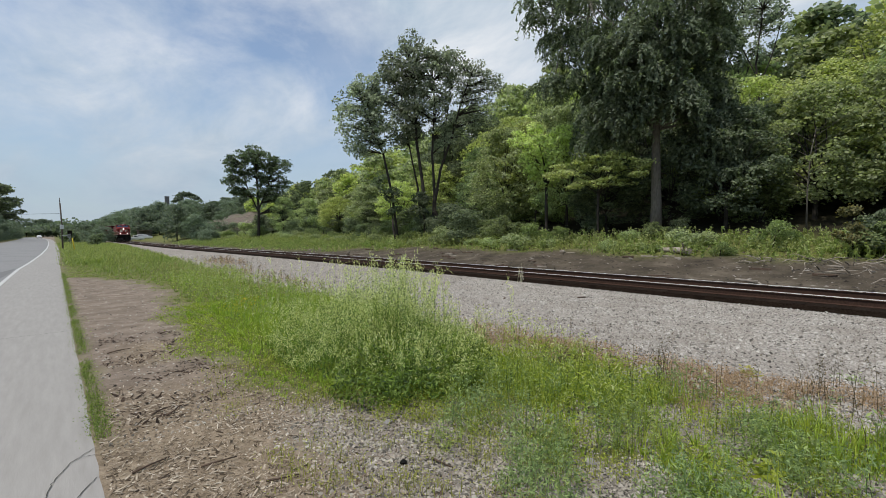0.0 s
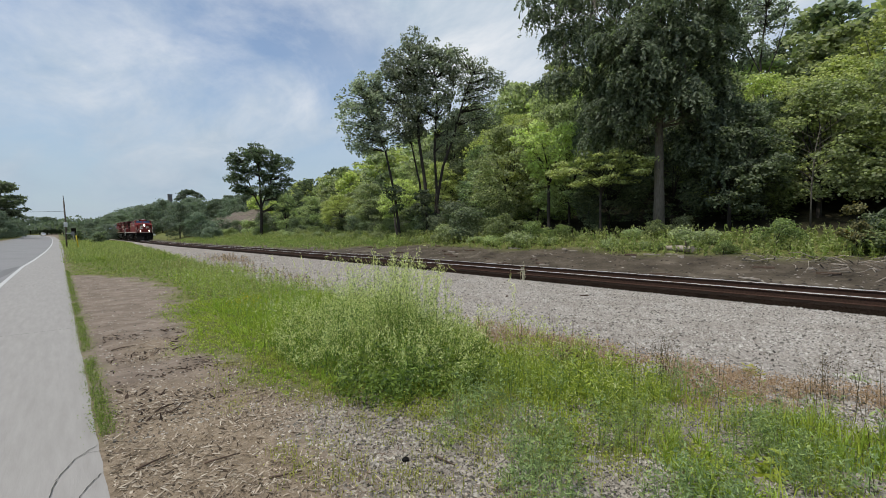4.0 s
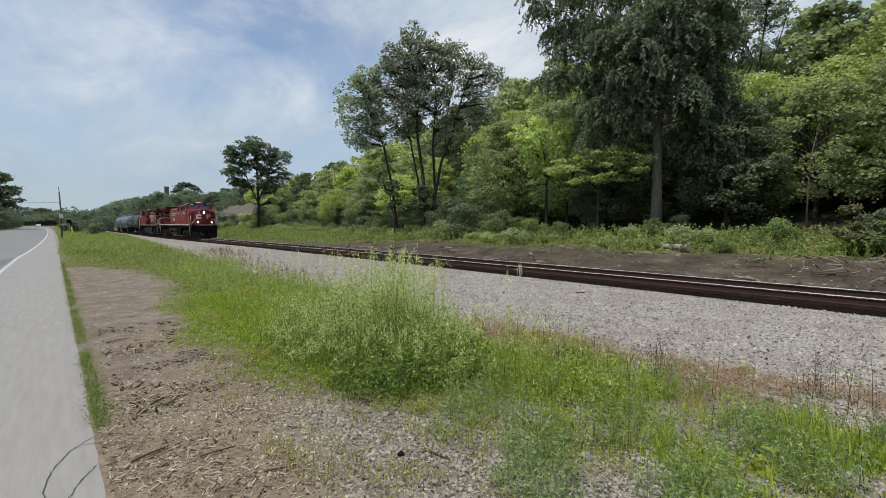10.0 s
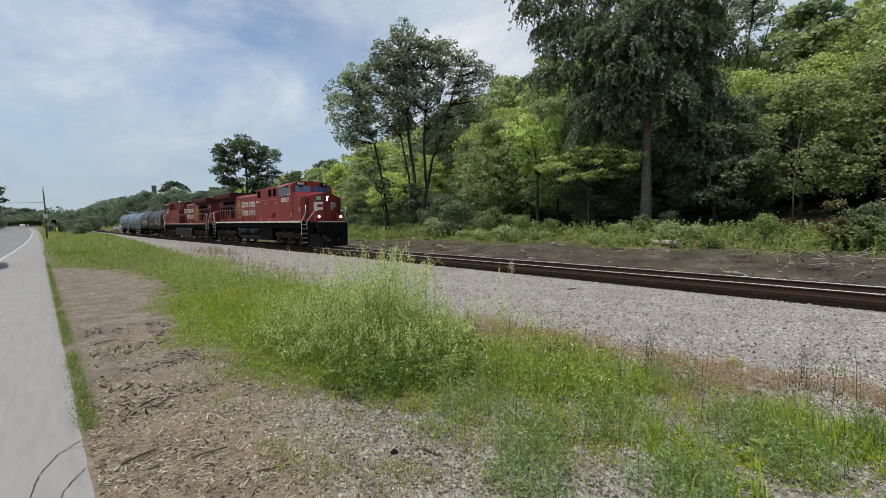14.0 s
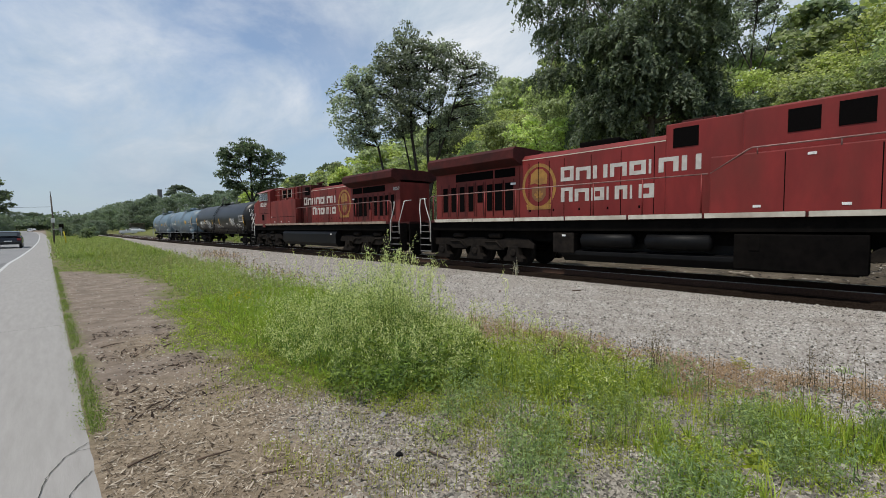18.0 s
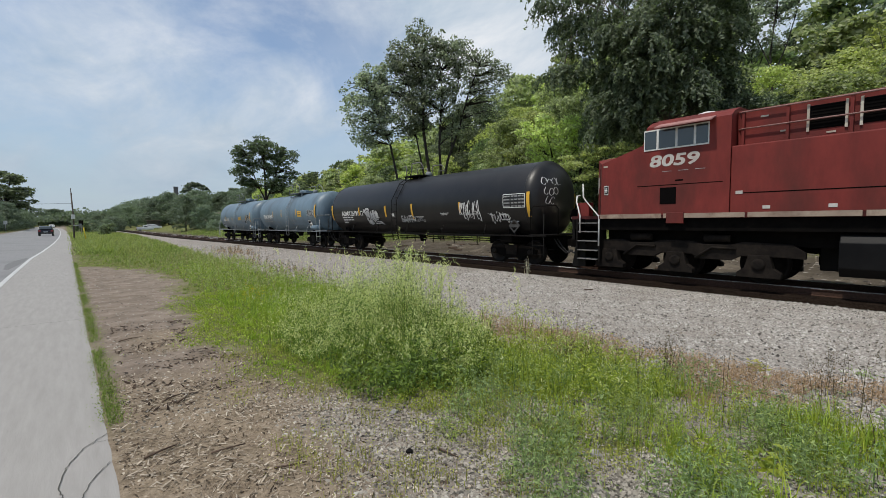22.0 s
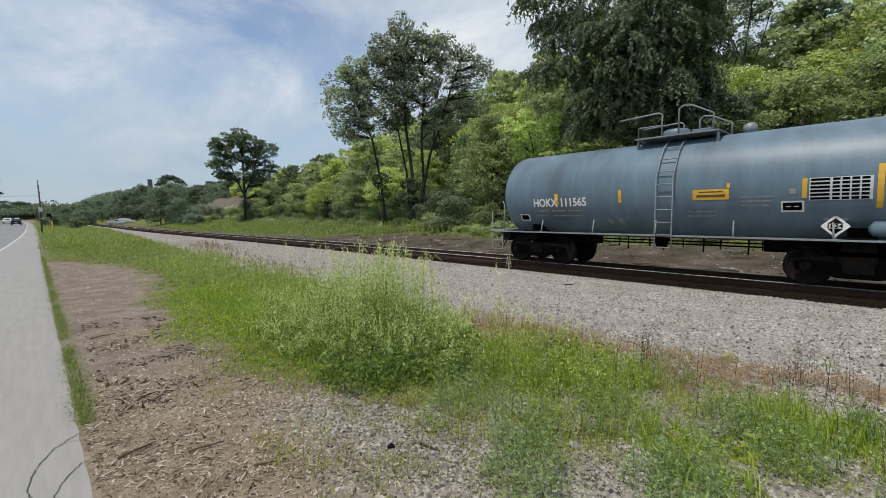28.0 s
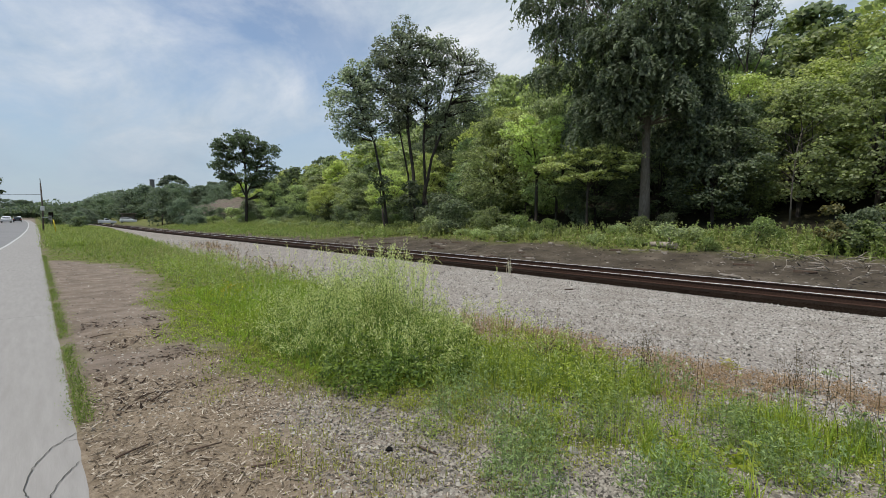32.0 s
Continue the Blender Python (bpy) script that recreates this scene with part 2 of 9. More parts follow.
M = {
    "concrete": surface("concrete", (0.252, 0.238, 0.22), (0.302, 0.287, 0.268), 14, 0.85, bump=0.0012, bump_scale=120,
                        stain=(0.22, 0.208, 0.192), stain_scale=0.5, stain_amount=0.45, coords="World", stretch=(1, 0.12, 1)),
    "asphalt": surface("asphalt", (0.17, 0.17, 0.17), (0.25, 0.245, 0.24), 30, 0.9, bump=0.004, bump_scale=90,
                       stain=(0.13, 0.13, 0.13), stain_scale=0.35, stain_amount=0.45, coords="World"),
    "paint_line": surface("paint_line", (0.36, 0.36, 0.35), (0.56, 0.56, 0.545), 20, 0.7, coords="World"),
    "crack": surface("crack", (0.03, 0.03, 0.025), (0.08, 0.075, 0.06), 20, 0.95, coords="World"),
    "patch": surface("patch", (0.12, 0.12, 0.12), (0.17, 0.168, 0.165), 25, 0.9, coords="World"),
    "rail_side": surface("rail_side", (0.034, 0.019, 0.013), (0.068, 0.038, 0.027), 20, 0.8, 0.0, bump=0.001, spec=0.15),
    # near-white, hardly metallic: the bright reflection on polished steel is in the base colour
    "rail_top_sheen": surface("rail_top_sheen", (0.68, 0.67, 0.65), (0.86, 0.85, 0.83), 3, 0.4, 0.2, stretch=(8, 0.4, 1)),
    "tie": surface("tie", (0.010, 0.007, 0.005), (0.026, 0.018, 0.013), 9, 0.9, spec=0.05, bump=0.006, bump_scale=14, vary=0.5, stretch=(0.6, 4, 4)),
    "cinder": surface("cinder", (0.008, 0.0055, 0.004), (0.026, 0.018, 0.013), 25, 0.95, spec=0.04, bump=0.015, bump_scale=30, coords="World"),
    "stone": surface("stone", (0.18, 0.17, 0.16), (0.36, 0.34, 0.325), 3, 0.85, coords="World"),
    "stick": surface("stick", (0.05, 0.032, 0.022), (0.14, 0.095, 0.065), 12, 0.9, coords="World"),
    "dead_wood": surface("dead_wood", (0.20, 0.165, 0.13), (0.42, 0.37, 0.31), 6, 0.9, coords="World"),
    "bark": surface("bark", (0.018, 0.014, 0.011), (0.05, 0.040, 0.032), 6, 0.95, bump=0.03, bump_scale=9, stretch=(3, 3, 0.6)),
    "bark_grey": surface("bark_grey", (0.085, 0.074, 0.06), (0.20, 0.175, 0.145), 6, 0.95, bump=0.03, bump_scale=9, stretch=(3, 3, 0.6)),
    "leaf_dark": leafy("leaf_dark", (0.06, 0.078, 0.05), (0.24, 0.275, 0.165), (1.5, 1.7, 1.1)),
    "leaf_shrub": leafy("leaf_shrub", (0.08, 0.105, 0.045), (0.3, 0.345, 0.15), (1.5, 1.7, 0.9)),
    "leaf_deep": leafy("leaf_deep", (0.04, 0.054, 0.034), (0.15, 0.18, 0.105), (1.4, 1.6, 1.0)),
    "leaf_grove": leafy("leaf_grove", (0.085, 0.105, 0.075), (0.37, 0.405, 0.29), (1.7, 1.85, 1.35)),
    "leaf_mid": leafy("leaf_mid", (0.13, 0.156, 0.083), (0.45, 0.495, 0.27), (1.7, 1.85, 1.1)),
    "leaf_light": leafy("leaf_light", (0.20, 0.235, 0.09), (0.56, 0.61, 0.25), (1.7, 1.8, 1.0)),
    "leaf_willow": leafy("leaf_willow", (0.045, 0.058, 0.038), (0.19, 0.22, 0.14), (1.7, 1.9, 1.2)),
    "leaf_red": leafy("leaf_red", (0.05, 0.06, 0.026), (0.25, 0.225, 0.10), (1.5, 1.3, 0.6)),
    # foliage far off: aerial haze is put into these pale grey-greens
    "leaf_hazed": leafy("leaf_hazed", (0.115, 0.145, 0.108), (0.205, 0.24, 0.17), (1.3, 1.5, 1.0)),
    "grass": leafy("grass", (0.19, 0.25, 0.035), (0.47, 0.55, 0.1), (1.3, 1.35, 0.45), vary=0.0, other=(0.78, 0.9, 0.8), other_scale=0.9),
    "meadow": leafy("meadow", (0.19, 0.225, 0.075), (0.42, 0.45, 0.17), (1.2, 1.3, 0.7), vary=0.0, other=(0.82, 0.95, 0.75), other_scale=0.5),
    "weed": leafy("weed", (0.2, 0.27, 0.085), (0.46, 0.55, 0.2), (1.3, 1.4, 0.6), vary=0.0, other=(0.66, 0.78, 0.8), other_scale=1.6),
    "feather": leafy("feather", (0.11, 0.16, 0.07), (0.36, 0.45, 0.2), (1.3, 1.4, 0.8), vary=0.0, other=(1.25, 1.1, 0.7), other_scale=1.8),
    "straw": leafy("straw", (0.5, 0.46, 0.34), (0.75, 0.7, 0.55), (1.0, 1.0, 0.8), vary=0.0),
    "olive": leafy("olive", (0.18, 0.19, 0.05), (0.46, 0.45, 0.13), (1.2, 1.2, 0.5), vary=0.0),
    "lime": leafy("lime", (0.17, 0.23, 0.03), (0.46, 0.52, 0.09), (1.3, 1.3, 0.4), vary=0.0),
    "verge": leafy("verge", (0.1, 0.15, 0.04), (0.25, 0.32, 0.09), (1.3, 1.4, 0.6), vary=0.0),
    "seed_head": leafy("seed_head", (0.3, 0.36, 0.15), (0.6, 0.62, 0.33), (1.2, 1.1, 0.6), vary=0.0),
    "clump": leafy("clump", (0.05, 0.085, 0.026), (0.29, 0.38, 0.085), (1.3, 1.4, 0.5), vary=0.0, other=(0.78, 0.88, 0.88), other_scale=1.4),
    "seed_pod": leafy("seed_pod", (0.46, 0.52, 0.2), (0.80, 0.83, 0.44), (1.2, 1.15, 0.6), vary=0.0),
    "dry": leafy("dry", (0.28, 0.19, 0.12), (0.56, 0.44, 0.3), (1.2, 1.0, 0.6), vary=0.0),
    "stalk_dark": leafy("stalk_dark", (0.05, 0.045, 0.025), (0.12, 0.10, 0.05), (1.2, 1.0, 0.6), vary=0.0),
    "flower_yellow": leafy("flower_yellow", (0.5, 0.42, 0.03), (0.65, 0.55, 0.06), (1.2, 1.0, 0.4), vary=0.0),
    "loco_red": surface("loco_red", (0.16, 0.0205, 0.019), (0.224, 0.0275, 0.025), 2.2, 0.48, spec=0.22,
                        stain=(0.095, 0.027, 0.02), stain_scale=0.7, stain_amount=0.65, stretch=(1, 1, 0.35)),
    "loco_red_dirty": surface("loco_red_dirty", (0.13, 0.022, 0.0185), (0.195, 0.032, 0.026), 2.5, 0.6, spec=0.2,
                              stain=(0.05, 0.02, 0.016), stain_scale=0.8, stain_amount=0.75, stretch=(1, 1, 0.4)),
    "visor": surface("visor", (0.27, 0.12, 0.105), (0.36, 0.18, 0.16), 4, 0.6),
    "hand_rail": surface("hand_rail", (0.14, 0.06, 0.05), (0.26, 0.15, 0.13), 9, 0.5),
    "tread": surface("tread", (0.10, 0.095, 0.09), (0.24, 0.23, 0.22), 9, 0.6),
    "gold_dark": surface("gold_dark", (0.13, 0.055, 0.02), (0.19, 0.085, 0.028), 5, 0.6),
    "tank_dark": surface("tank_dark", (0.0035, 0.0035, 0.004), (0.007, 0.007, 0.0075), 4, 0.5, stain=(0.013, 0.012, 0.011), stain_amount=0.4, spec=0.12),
    "loco_roof": surface("loco_roof", (0.045, 0.012, 0.011), (0.08, 0.018, 0.016), 3, 0.75, spec=0.15, stain=(0.016, 0.013, 0.012), stain_amount=0.7),
    "grille": surface("grille", (0.002, 0.0018, 0.0018), (0.005, 0.004, 0.004), 30, 0.9, spec=0.04),
    "black": surface("black", (0.004, 0.0035, 0.0035), (0.010, 0.009, 0.008), 6, 0.6, stain=(0.02, 0.016, 0.013), stain_amount=0.35, spec=0.1),
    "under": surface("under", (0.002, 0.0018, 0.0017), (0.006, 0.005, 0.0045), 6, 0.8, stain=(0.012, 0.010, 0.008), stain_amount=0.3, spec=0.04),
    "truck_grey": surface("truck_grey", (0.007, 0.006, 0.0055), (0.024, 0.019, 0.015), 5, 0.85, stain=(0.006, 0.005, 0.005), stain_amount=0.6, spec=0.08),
    "stripe": surface("stripe", (0.42, 0.38, 0.31), (0.58, 0.54, 0.46), 4, 0.6, stain=(0.22, 0.15, 0.11), stain_amount=0.6),
    "stripe_dirty": surface("stripe_dirty", (0.16, 0.10, 0.07), (0.42, 0.34, 0.26), 3, 0.7, stain=(0.12, 0.07, 0.05), stain_amount=0.7, stain_scale=1.5),
    "lettering": surface("lettering", (0.40, 0.37, 0.34), (0.54, 0.51, 0.47), 5, 0.6, stain=(0.30, 0.22, 0.19), stain_amount=0.5, stain_scale=1.6),
    "gold": surface("gold", (0.24, 0.115, 0.022), (0.36, 0.19, 0.035), 5, 0.6, stain=(0.13, 0.045, 0.022), stain_amount=0.65, stain_scale=2.0),
    "white_rail": surface("white_rail", (0.55, 0.54, 0.51), (0.75, 0.74, 0.71), 6, 0.5, stain=(0.3, 0.24, 0.2), stain_amount=0.5),
    "windscreen": pane_glass("windscreen", (0.05, 0.085, 0.17)),
    "green_pane": pane_glass("green_pane", (0.16, 0.24, 0.15)),
    "print_grey": surface("print_grey", (0.14, 0.14, 0.14), (0.34, 0.33, 0.32), 9, 0.7),
    "plate_dull": surface("plate_dull", (0.03, 0.029, 0.028), (0.05, 0.048, 0.046), 6, 0.7),
    "glass": pane_glass("glass", (0.03, 0.04, 0.045)),
    "lamp_on": glow("lamp_on", (1.0, 0.88, 0.72), 22.0),
    "tank_black": surface("tank_black", (0.004, 0.0037, 0.0038), (0.0085, 0.0078, 0.0077), 2.0, 0.42, spec=0.42,
                          stain=(0.019, 0.016, 0.0145), stain_scale=0.5, stain_amount=0.5, stretch=(1, 1, 0.6)),
    "tank_grey": surface("tank_grey", (0.092, 0.144, 0.184), (0.134, 0.192, 0.236), 1.8, 0.47,
                         stain=(0.05, 0.062, 0.07), stain_scale=0.7, stain_amount=0.6, stretch=(1, 1.2, 0.3)),
    "tank_rail": surface("tank_rail", (0.16, 0.175, 0.18), (0.26, 0.28, 0.29), 5, 0.5, stain=(0.08, 0.07, 0.06)),
    "graffiti_white": surface("graffiti_white", (0.30, 0.30, 0.30), (0.66, 0.65, 0.64), 3.0, 0.7, stain=(0.12, 0.12, 0.12), stain_amount=0.4, stain_scale=2.5),
    "white_mark": surface("white_mark", (0.58, 0.57, 0.55), (0.76, 0.75, 0.73), 6, 0.6),
    "yellow_mark": surface("yellow_mark", (0.55, 0.30, 0.02), (0.70, 0.40, 0.04), 5, 0.5),
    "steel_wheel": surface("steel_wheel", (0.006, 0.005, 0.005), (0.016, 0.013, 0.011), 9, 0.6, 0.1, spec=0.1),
    "pole_wood": surface("pole_wood", (0.05, 0.040, 0.034), (0.12, 0.098, 0.082), 5, 0.9, bump=0.01, stretch=(6, 6, 0.5)),
    "galvanised": surface("galvanised", (0.38, 0.39, 0.40), (0.55, 0.56, 0.57), 9, 0.45, 0.7),
    "sign_back": surface("sign_back", (0.5, 0.51, 0.52), (0.66, 0.67, 0.68), 6, 0.5, 0.2),
    "car_dark": surface("car_dark", (0.020, 0.022, 0.027), (0.028, 0.030, 0.036), 3, 0.25, 0.3),
    "car_white": surface("car_white", (0.66, 0.67, 0.68), (0.74, 0.75, 0.76), 3, 0.3),
    "rubber": surface("rubber", (0.012, 0.012, 0.012), (0.028, 0.028, 0.028), 12, 0.85),
    "tail_red": surface("tail_red", (0.25, 0.012, 0.012), (0.32, 0.02, 0.02), 5, 0.3),
    "brick_far": surface("brick_far", (0.12, 0.113, 0.113), (0.19, 0.178, 0.175), 2, 0.9),
    "bare_slope": surface("bare_slope", (0.07, 0.055, 0.043), (0.20, 0.155, 0.125), 1.4, 0.95, bump=0.5, bump_scale=0.9, stain=(0.10, 0.12, 0.05), stain_scale=0.35, stain_amount=0.6, coords="World"),
}

# ---------------------------------------------------------------- mesh helpers


def fast_mesh(name, verts, faces, smooth=False):
    """A mesh from an array of points and an array of equal-sided faces."""
    verts, faces = np.asarray(verts, dtype=np.float32), np.asarray(faces, dtype=np.int32)
    me = bpy.data.meshes.new(name)
    k = faces.shape[1]
    me.vertices.add(len(verts))
    me.vertices.foreach_set("co", verts.ravel())
    me.loops.add(faces.size)
    me.loops.foreach_set("vertex_index", faces.ravel())
    me.polygons.add(len(faces))
    me.polygons.foreach_set("loop_start", np.arange(0, faces.size, k, dtype=np.int32))
    me.polygons.foreach_set("loop_total", np.full(len(faces), k, dtype=np.int32))
    if smooth:
        me.polygons.foreach_set("use_smooth", np.ones(len(faces), dtype=bool))
    me.update(calc_edges=True)
    return me


def thing(name, label, category, at=(0, 0, 0), group="", kind="", turn=0):
    """An Empty at the base of a thing, which parents its parts."""
    ob = new(name)
    ob.empty_display_size = 0.2
    ob.matrix_basis = pose(*at, rz=turn)
    return tagged(ob, label, category, group, kind)


def link(name, me, material, parent, label="", kind=""):
    ob = new(name, me)
    if material is not None and not me.materials:
        me.materials.append(material)
    if parent is not None:
        ob.parent = parent
    return tagged(ob, label, kind=kind)


def part(name, bm, material, parent, label="", kind=""):
    """Links a bmesh as one mesh object under a thing or a part."""
    me = bpy.data.meshes.new(name)
    bm.normal_update()
    bm.to_mesh(me)
    bm.free()
    return link(name, me, material, parent, label, kind)


def box(bm, x0, x1, y0, y1, z0, z1, bevel=0.0):
    vs = [bm.verts.new(p) for p in ((x0, y0, z0), (x1, y0, z0), (x1, y1, z0), (x0, y1, z0),
                                    (x0, y0, z1), (x1, y0, z1), (x1, y1, z1), (x0, y1, z1))]
    fs = [bm.faces.new([vs[i] for i in q]) for q in ((3, 2, 1, 0), (4, 5, 6, 7), (0, 1, 5, 4), (1, 2, 6, 5), (2, 3, 7, 6), (3, 0, 4, 7))]
    if bevel:
        bmesh.ops.bevel(bm, geom=list({e for f in fs for e in f.edges}), offset=bevel, segments=2, affect="EDGES", profile=0.6)
    return bm


def boxed(*a, bevel=0.0):
    return box(bmesh.new(), *a, bevel=bevel)


def extrude_yz(bm, x0, x1, outline, bevel=0.0):
    """A prism across x over an outline of (y, z) points."""
    a = [bm.verts.new((x0, y, z)) for y, z in outline]
    b = [bm.verts.new((x1, y, z)) for y, z in outline]
    n = len(a)
    fs = [bm.faces.new(a), bm.faces.new(b[::-1])]
    fs += [bm.faces.new((a[i], b[i], b[(i + 1) % n], a[(i + 1) % n])) for i in range(n)]
    bmesh.ops.recalc_face_normals(bm, faces=fs)
    if bevel:
        bmesh.ops.bevel(bm, geom=list({e for f in fs for e in f.edges}), offset=bevel, segments=2, affect="EDGES", profile=0.6)
    return bm


def extrude_xz(bm, y0, y1, outline, bevel=0.0):
    """A prism along y over an outline of (x, z) points."""
    a = [bm.verts.new((x, y0, z)) for x, z in outline]
    b = [bm.verts.new((x, y1, z)) for x, z in outline]
    n = len(a)
    fs = [bm.faces.new(a), bm.faces.new(b[::-1])]
    fs += [bm.faces.new((a[i], b[i], b[(i + 1) % n], a[(i + 1) % n])) for i in range(n)]
    bmesh.ops.recalc_face_normals(bm, faces=fs)
    if bevel:
        bmesh.ops.bevel(bm, geom=list({e for f in fs for e in f.edges}), offset=bevel, segments=2, affect="EDGES", profile=0.6)
    return bm


def tube(bm, pts, r, seg=8, r_end=None):
    """A round bar along a line of points."""
    pts = [Vector(p) for p in pts]
    rings = []
    side = None
    for i, p in enumerate(pts):
        d = (pts[min(i + 1, len(pts) - 1)] - pts[max(i - 1, 0)]).normalized()
        if side is None:
            side = d.orthogonal().normalized()
        side = (side - d * side.dot(d)).normalized()
        up = d.cross(side)
        rr = r if r_end is None else r + (r_end - r) * i / (len(pts) - 1)
        rings.append([bm.verts.new(p + (side * math.cos(k * 2 * math.pi / seg) + up * math.sin(k * 2 * math.pi / seg)) * rr) for k in range(seg)])
    for a, b in zip(rings, rings[1:]):
        for k in range(seg):
            f = bm.faces.new((a[k], a[(k + 1) % seg], b[(k + 1) % seg], b[k]))
            f.smooth = True
    bm.faces.new(rings[0][::-1])
    bm.faces.new(rings[-1])
    return bm


def lathe(bm, profile, axis="y", at=(0, 0, 0), seg=32):
    """A body of revolution: profile rows of (along, radius), round the given axis."""
    at = Vector(at)
    rings = []
    for a, r in profile:
        ring = []
        for k in range(seg):
            c, s = math.cos(k * 2 * math.pi / seg) * r, math.sin(k * 2 * math.pi / seg) * r
            v = {"y": (c, a, s), "x": (a, c, s), "z": (c, s, a)}[axis]
            ring.append(bm.verts.new(at + Vector(v)))
        rings.append(ring)
    fs = []
    for a, b in zip(rings, rings[1:]):
        for k in range(seg):
            fs.append(bm.faces.new((a[k], a[(k + 1) % seg], b[(k + 1) % seg], b[k])))
    fs.append(bm.faces.new(rings[0]))
    fs.append(bm.faces.new(rings[-1]))
    for f in fs[:-2]:
        f.smooth = True
    bmesh.ops.recalc_face_normals(bm, faces=fs)
    return bm


def smoothstep(a, b, v):
    u = np.clip((np.asarray(v, dtype=float) - a) / (b - a), 0, 1)
    return u * u * (3 - 2 * u)


# ---------------------------------------------------------------- the lie of the land
TRACK_X = 14.21


def track_x(y):
    """The track's middle: straight past the camera, a little bent towards the road far off."""
    return TRACK_X - 0.2 * smoothstep(38, 80, y)


def track_z(y):
    """The railhead's height: level past the camera, a little lower far off."""
    return -0.3 * smoothstep(12, 95, y)


def wave(x, y, s, seed=0.0):
    """Smooth bumps of about one unit's height over s metres."""
    x, y = np.asarray(x) / s, np.asarray(y) / s
    return (np.sin(x * 2.1 + 1.3 * np.sin(y * 1.7 + seed) + seed) + np.sin(y * 2.7 + 1.1 * np.sin(x * 1.9 - seed) + 2 * seed)
            + np.sin((x + y) * 4.3 + seed * 3) * 0.5) / 2.5


def hill_height(y):
    return np.interp(y, [-50, 0, 40, 56, 86, 118, 170, 300, 420, 700], [13, 12, 14, 13.5, 5.0, 1.5, 2.5, 8, 12, 18])


def land(x, y):
    """The ground's height."""
    x, y = np.asarray(x, dtype=float), np.asarray(y, dtype=float)
    z = np.interp(x, [-400, -30, 0.05, 0.14, 5.0, 12.5, 15.9, 19.0, 23.0, 32.0], [2, 0, -0.03, 0.011, 0.0, -0.31, -0.31, -0.18, 0.35, 1.9])
    z = z + track_z(y) * smoothstep(5, 11, x) * smoothstep(28, 18, x)
    rise = smoothstep(30, 66, x) * hill_height(y)
    z = z + rise + np.where(x > 100, (x - 100) * 0.05, 0)
    rough = 0.02 * wave(x, y, 0.9, 1.0) + 0.012 * wave(x, y, 0.3, 2.0)
    rough = np.where((x > 0.3) & (x < 12), rough, 0.0) + np.where((x >= 16) & (x < 24), rough * 2.5, 0.0)
    far = smoothstep(24, 40, x) * 0.5 * wave(x, y, 7.0, 3.0)
    return z + rough + far


DIRT_R = ((-5, 2.2), (0.8, 2.45), (2.0, 2.8), (2.7, 2.75), (3.1, 2.3), (3.6, 2.05), (4.5, 1.85), (5.2, 1.62), (6.8, 1.42), (7.7, 1.5), (10.0, 1.75), (11.6, 2.1), (15.8, 2.3), (18.5, 1.95), (20.5, 1.0), (21.5, 0.1))
GRAVEL_L = ((-5, 5.2), (0.0, 5.0), (0.9, 4.95), (1.3, 4.6), (3.0, 4.5), (4.2, 4.55), (7.0, 4.9), (12.0, 4.9), (14, 4.6), (26, 5.4), (45, 6.6), (80, 8.5), (110, 11.5))


def along(table, y):
    return np.interp(y, [a for a, _ in table], [b for _, b in table])


def cover(x, y):
    """How much grass, pale gravel, wood chips and dry brown growth covers the ground, each 0 to 1."""
    x, y = np.asarray(x, dtype=float), np.asarray(y, dtype=float)
    jag = 0.12 * wave(x, y, 0.35, 4.0) + 0.22 * wave(x, y, 1.1, 5.0)
    right, left = along(DIRT_R, y), along(GRAVEL_L, y)
    grass = smoothstep(-0.35, 0.4, x - right + 1.3 * jag) * smoothstep(-0.15, 0.3, left - 0.38 * smoothstep(6.5, 4.0, y) - x + jag)
    # thin grass on stones close to the camera
    thin = smoothstep(3.4, 1.0, y) * smoothstep(5.4, 4.2, x)
    bare = smoothstep(-0.25, 0.35, wave(x, y, 0.55, 7.0) + 0.25 * wave(x, y, 0.2, 8.0) + 0.13)
    grass = grass * (1 - thin * 0.93 * bare)
    verge = smoothstep(0.40, 0.26, x + 0.12 * wave(x, y, 0.6, 6.0)) * smoothstep(3.9, 4.4, y) * (x > 0.15)
    grass = np.maximum(grass, verge * 0.35)
    gravel = smoothstep(-0.3, 0.2, x - left + jag) * (x < 16)
    gravel = np.maximum(gravel, 0.75 * smoothstep(4.6, 2.6, y + jag) * smoothstep(1.0, 1.9, x + jag) * (1 - grass) * (x < 6))
    chips = smoothstep(6.2, 4.2, y + 2 * jag) * (1 - gravel) * (1 - grass) * (x < 6)
    chips = np.maximum(chips, 0.75 * smoothstep(0.8, 0.2, abs(y - 7.0 + jag)) * smoothstep(0.3, 0.9, x) * (1 - grass) * (x < 6))
    dry = smoothstep(0.95, 0.25, abs(x - left - 0.3 + jag)) * smoothstep(6.0, 3.2, y) * (x < 8)
    far_bank = smoothstep(21.0, 23.5, x + 1.2 * wave(x, y, 3.0, 9.0) + 3.6 * smoothstep(24, 46, y))
    grass = np.where(x > 16, far_bank * np.maximum(smoothstep(29.5, 26.5, x), smoothstep(110, 150, y)), grass)
    side = smoothstep(-9.0, -10.5, x)
    grass = np.maximum(grass, side)
    grass = np.maximum(grass, smoothstep(150, 200, y) * ((x > 16) | (x < 12)) * 0.9 * (x > 0.3))
    return np.clip(np.stack([grass, gravel, chips, dry], -1), 0, 1)


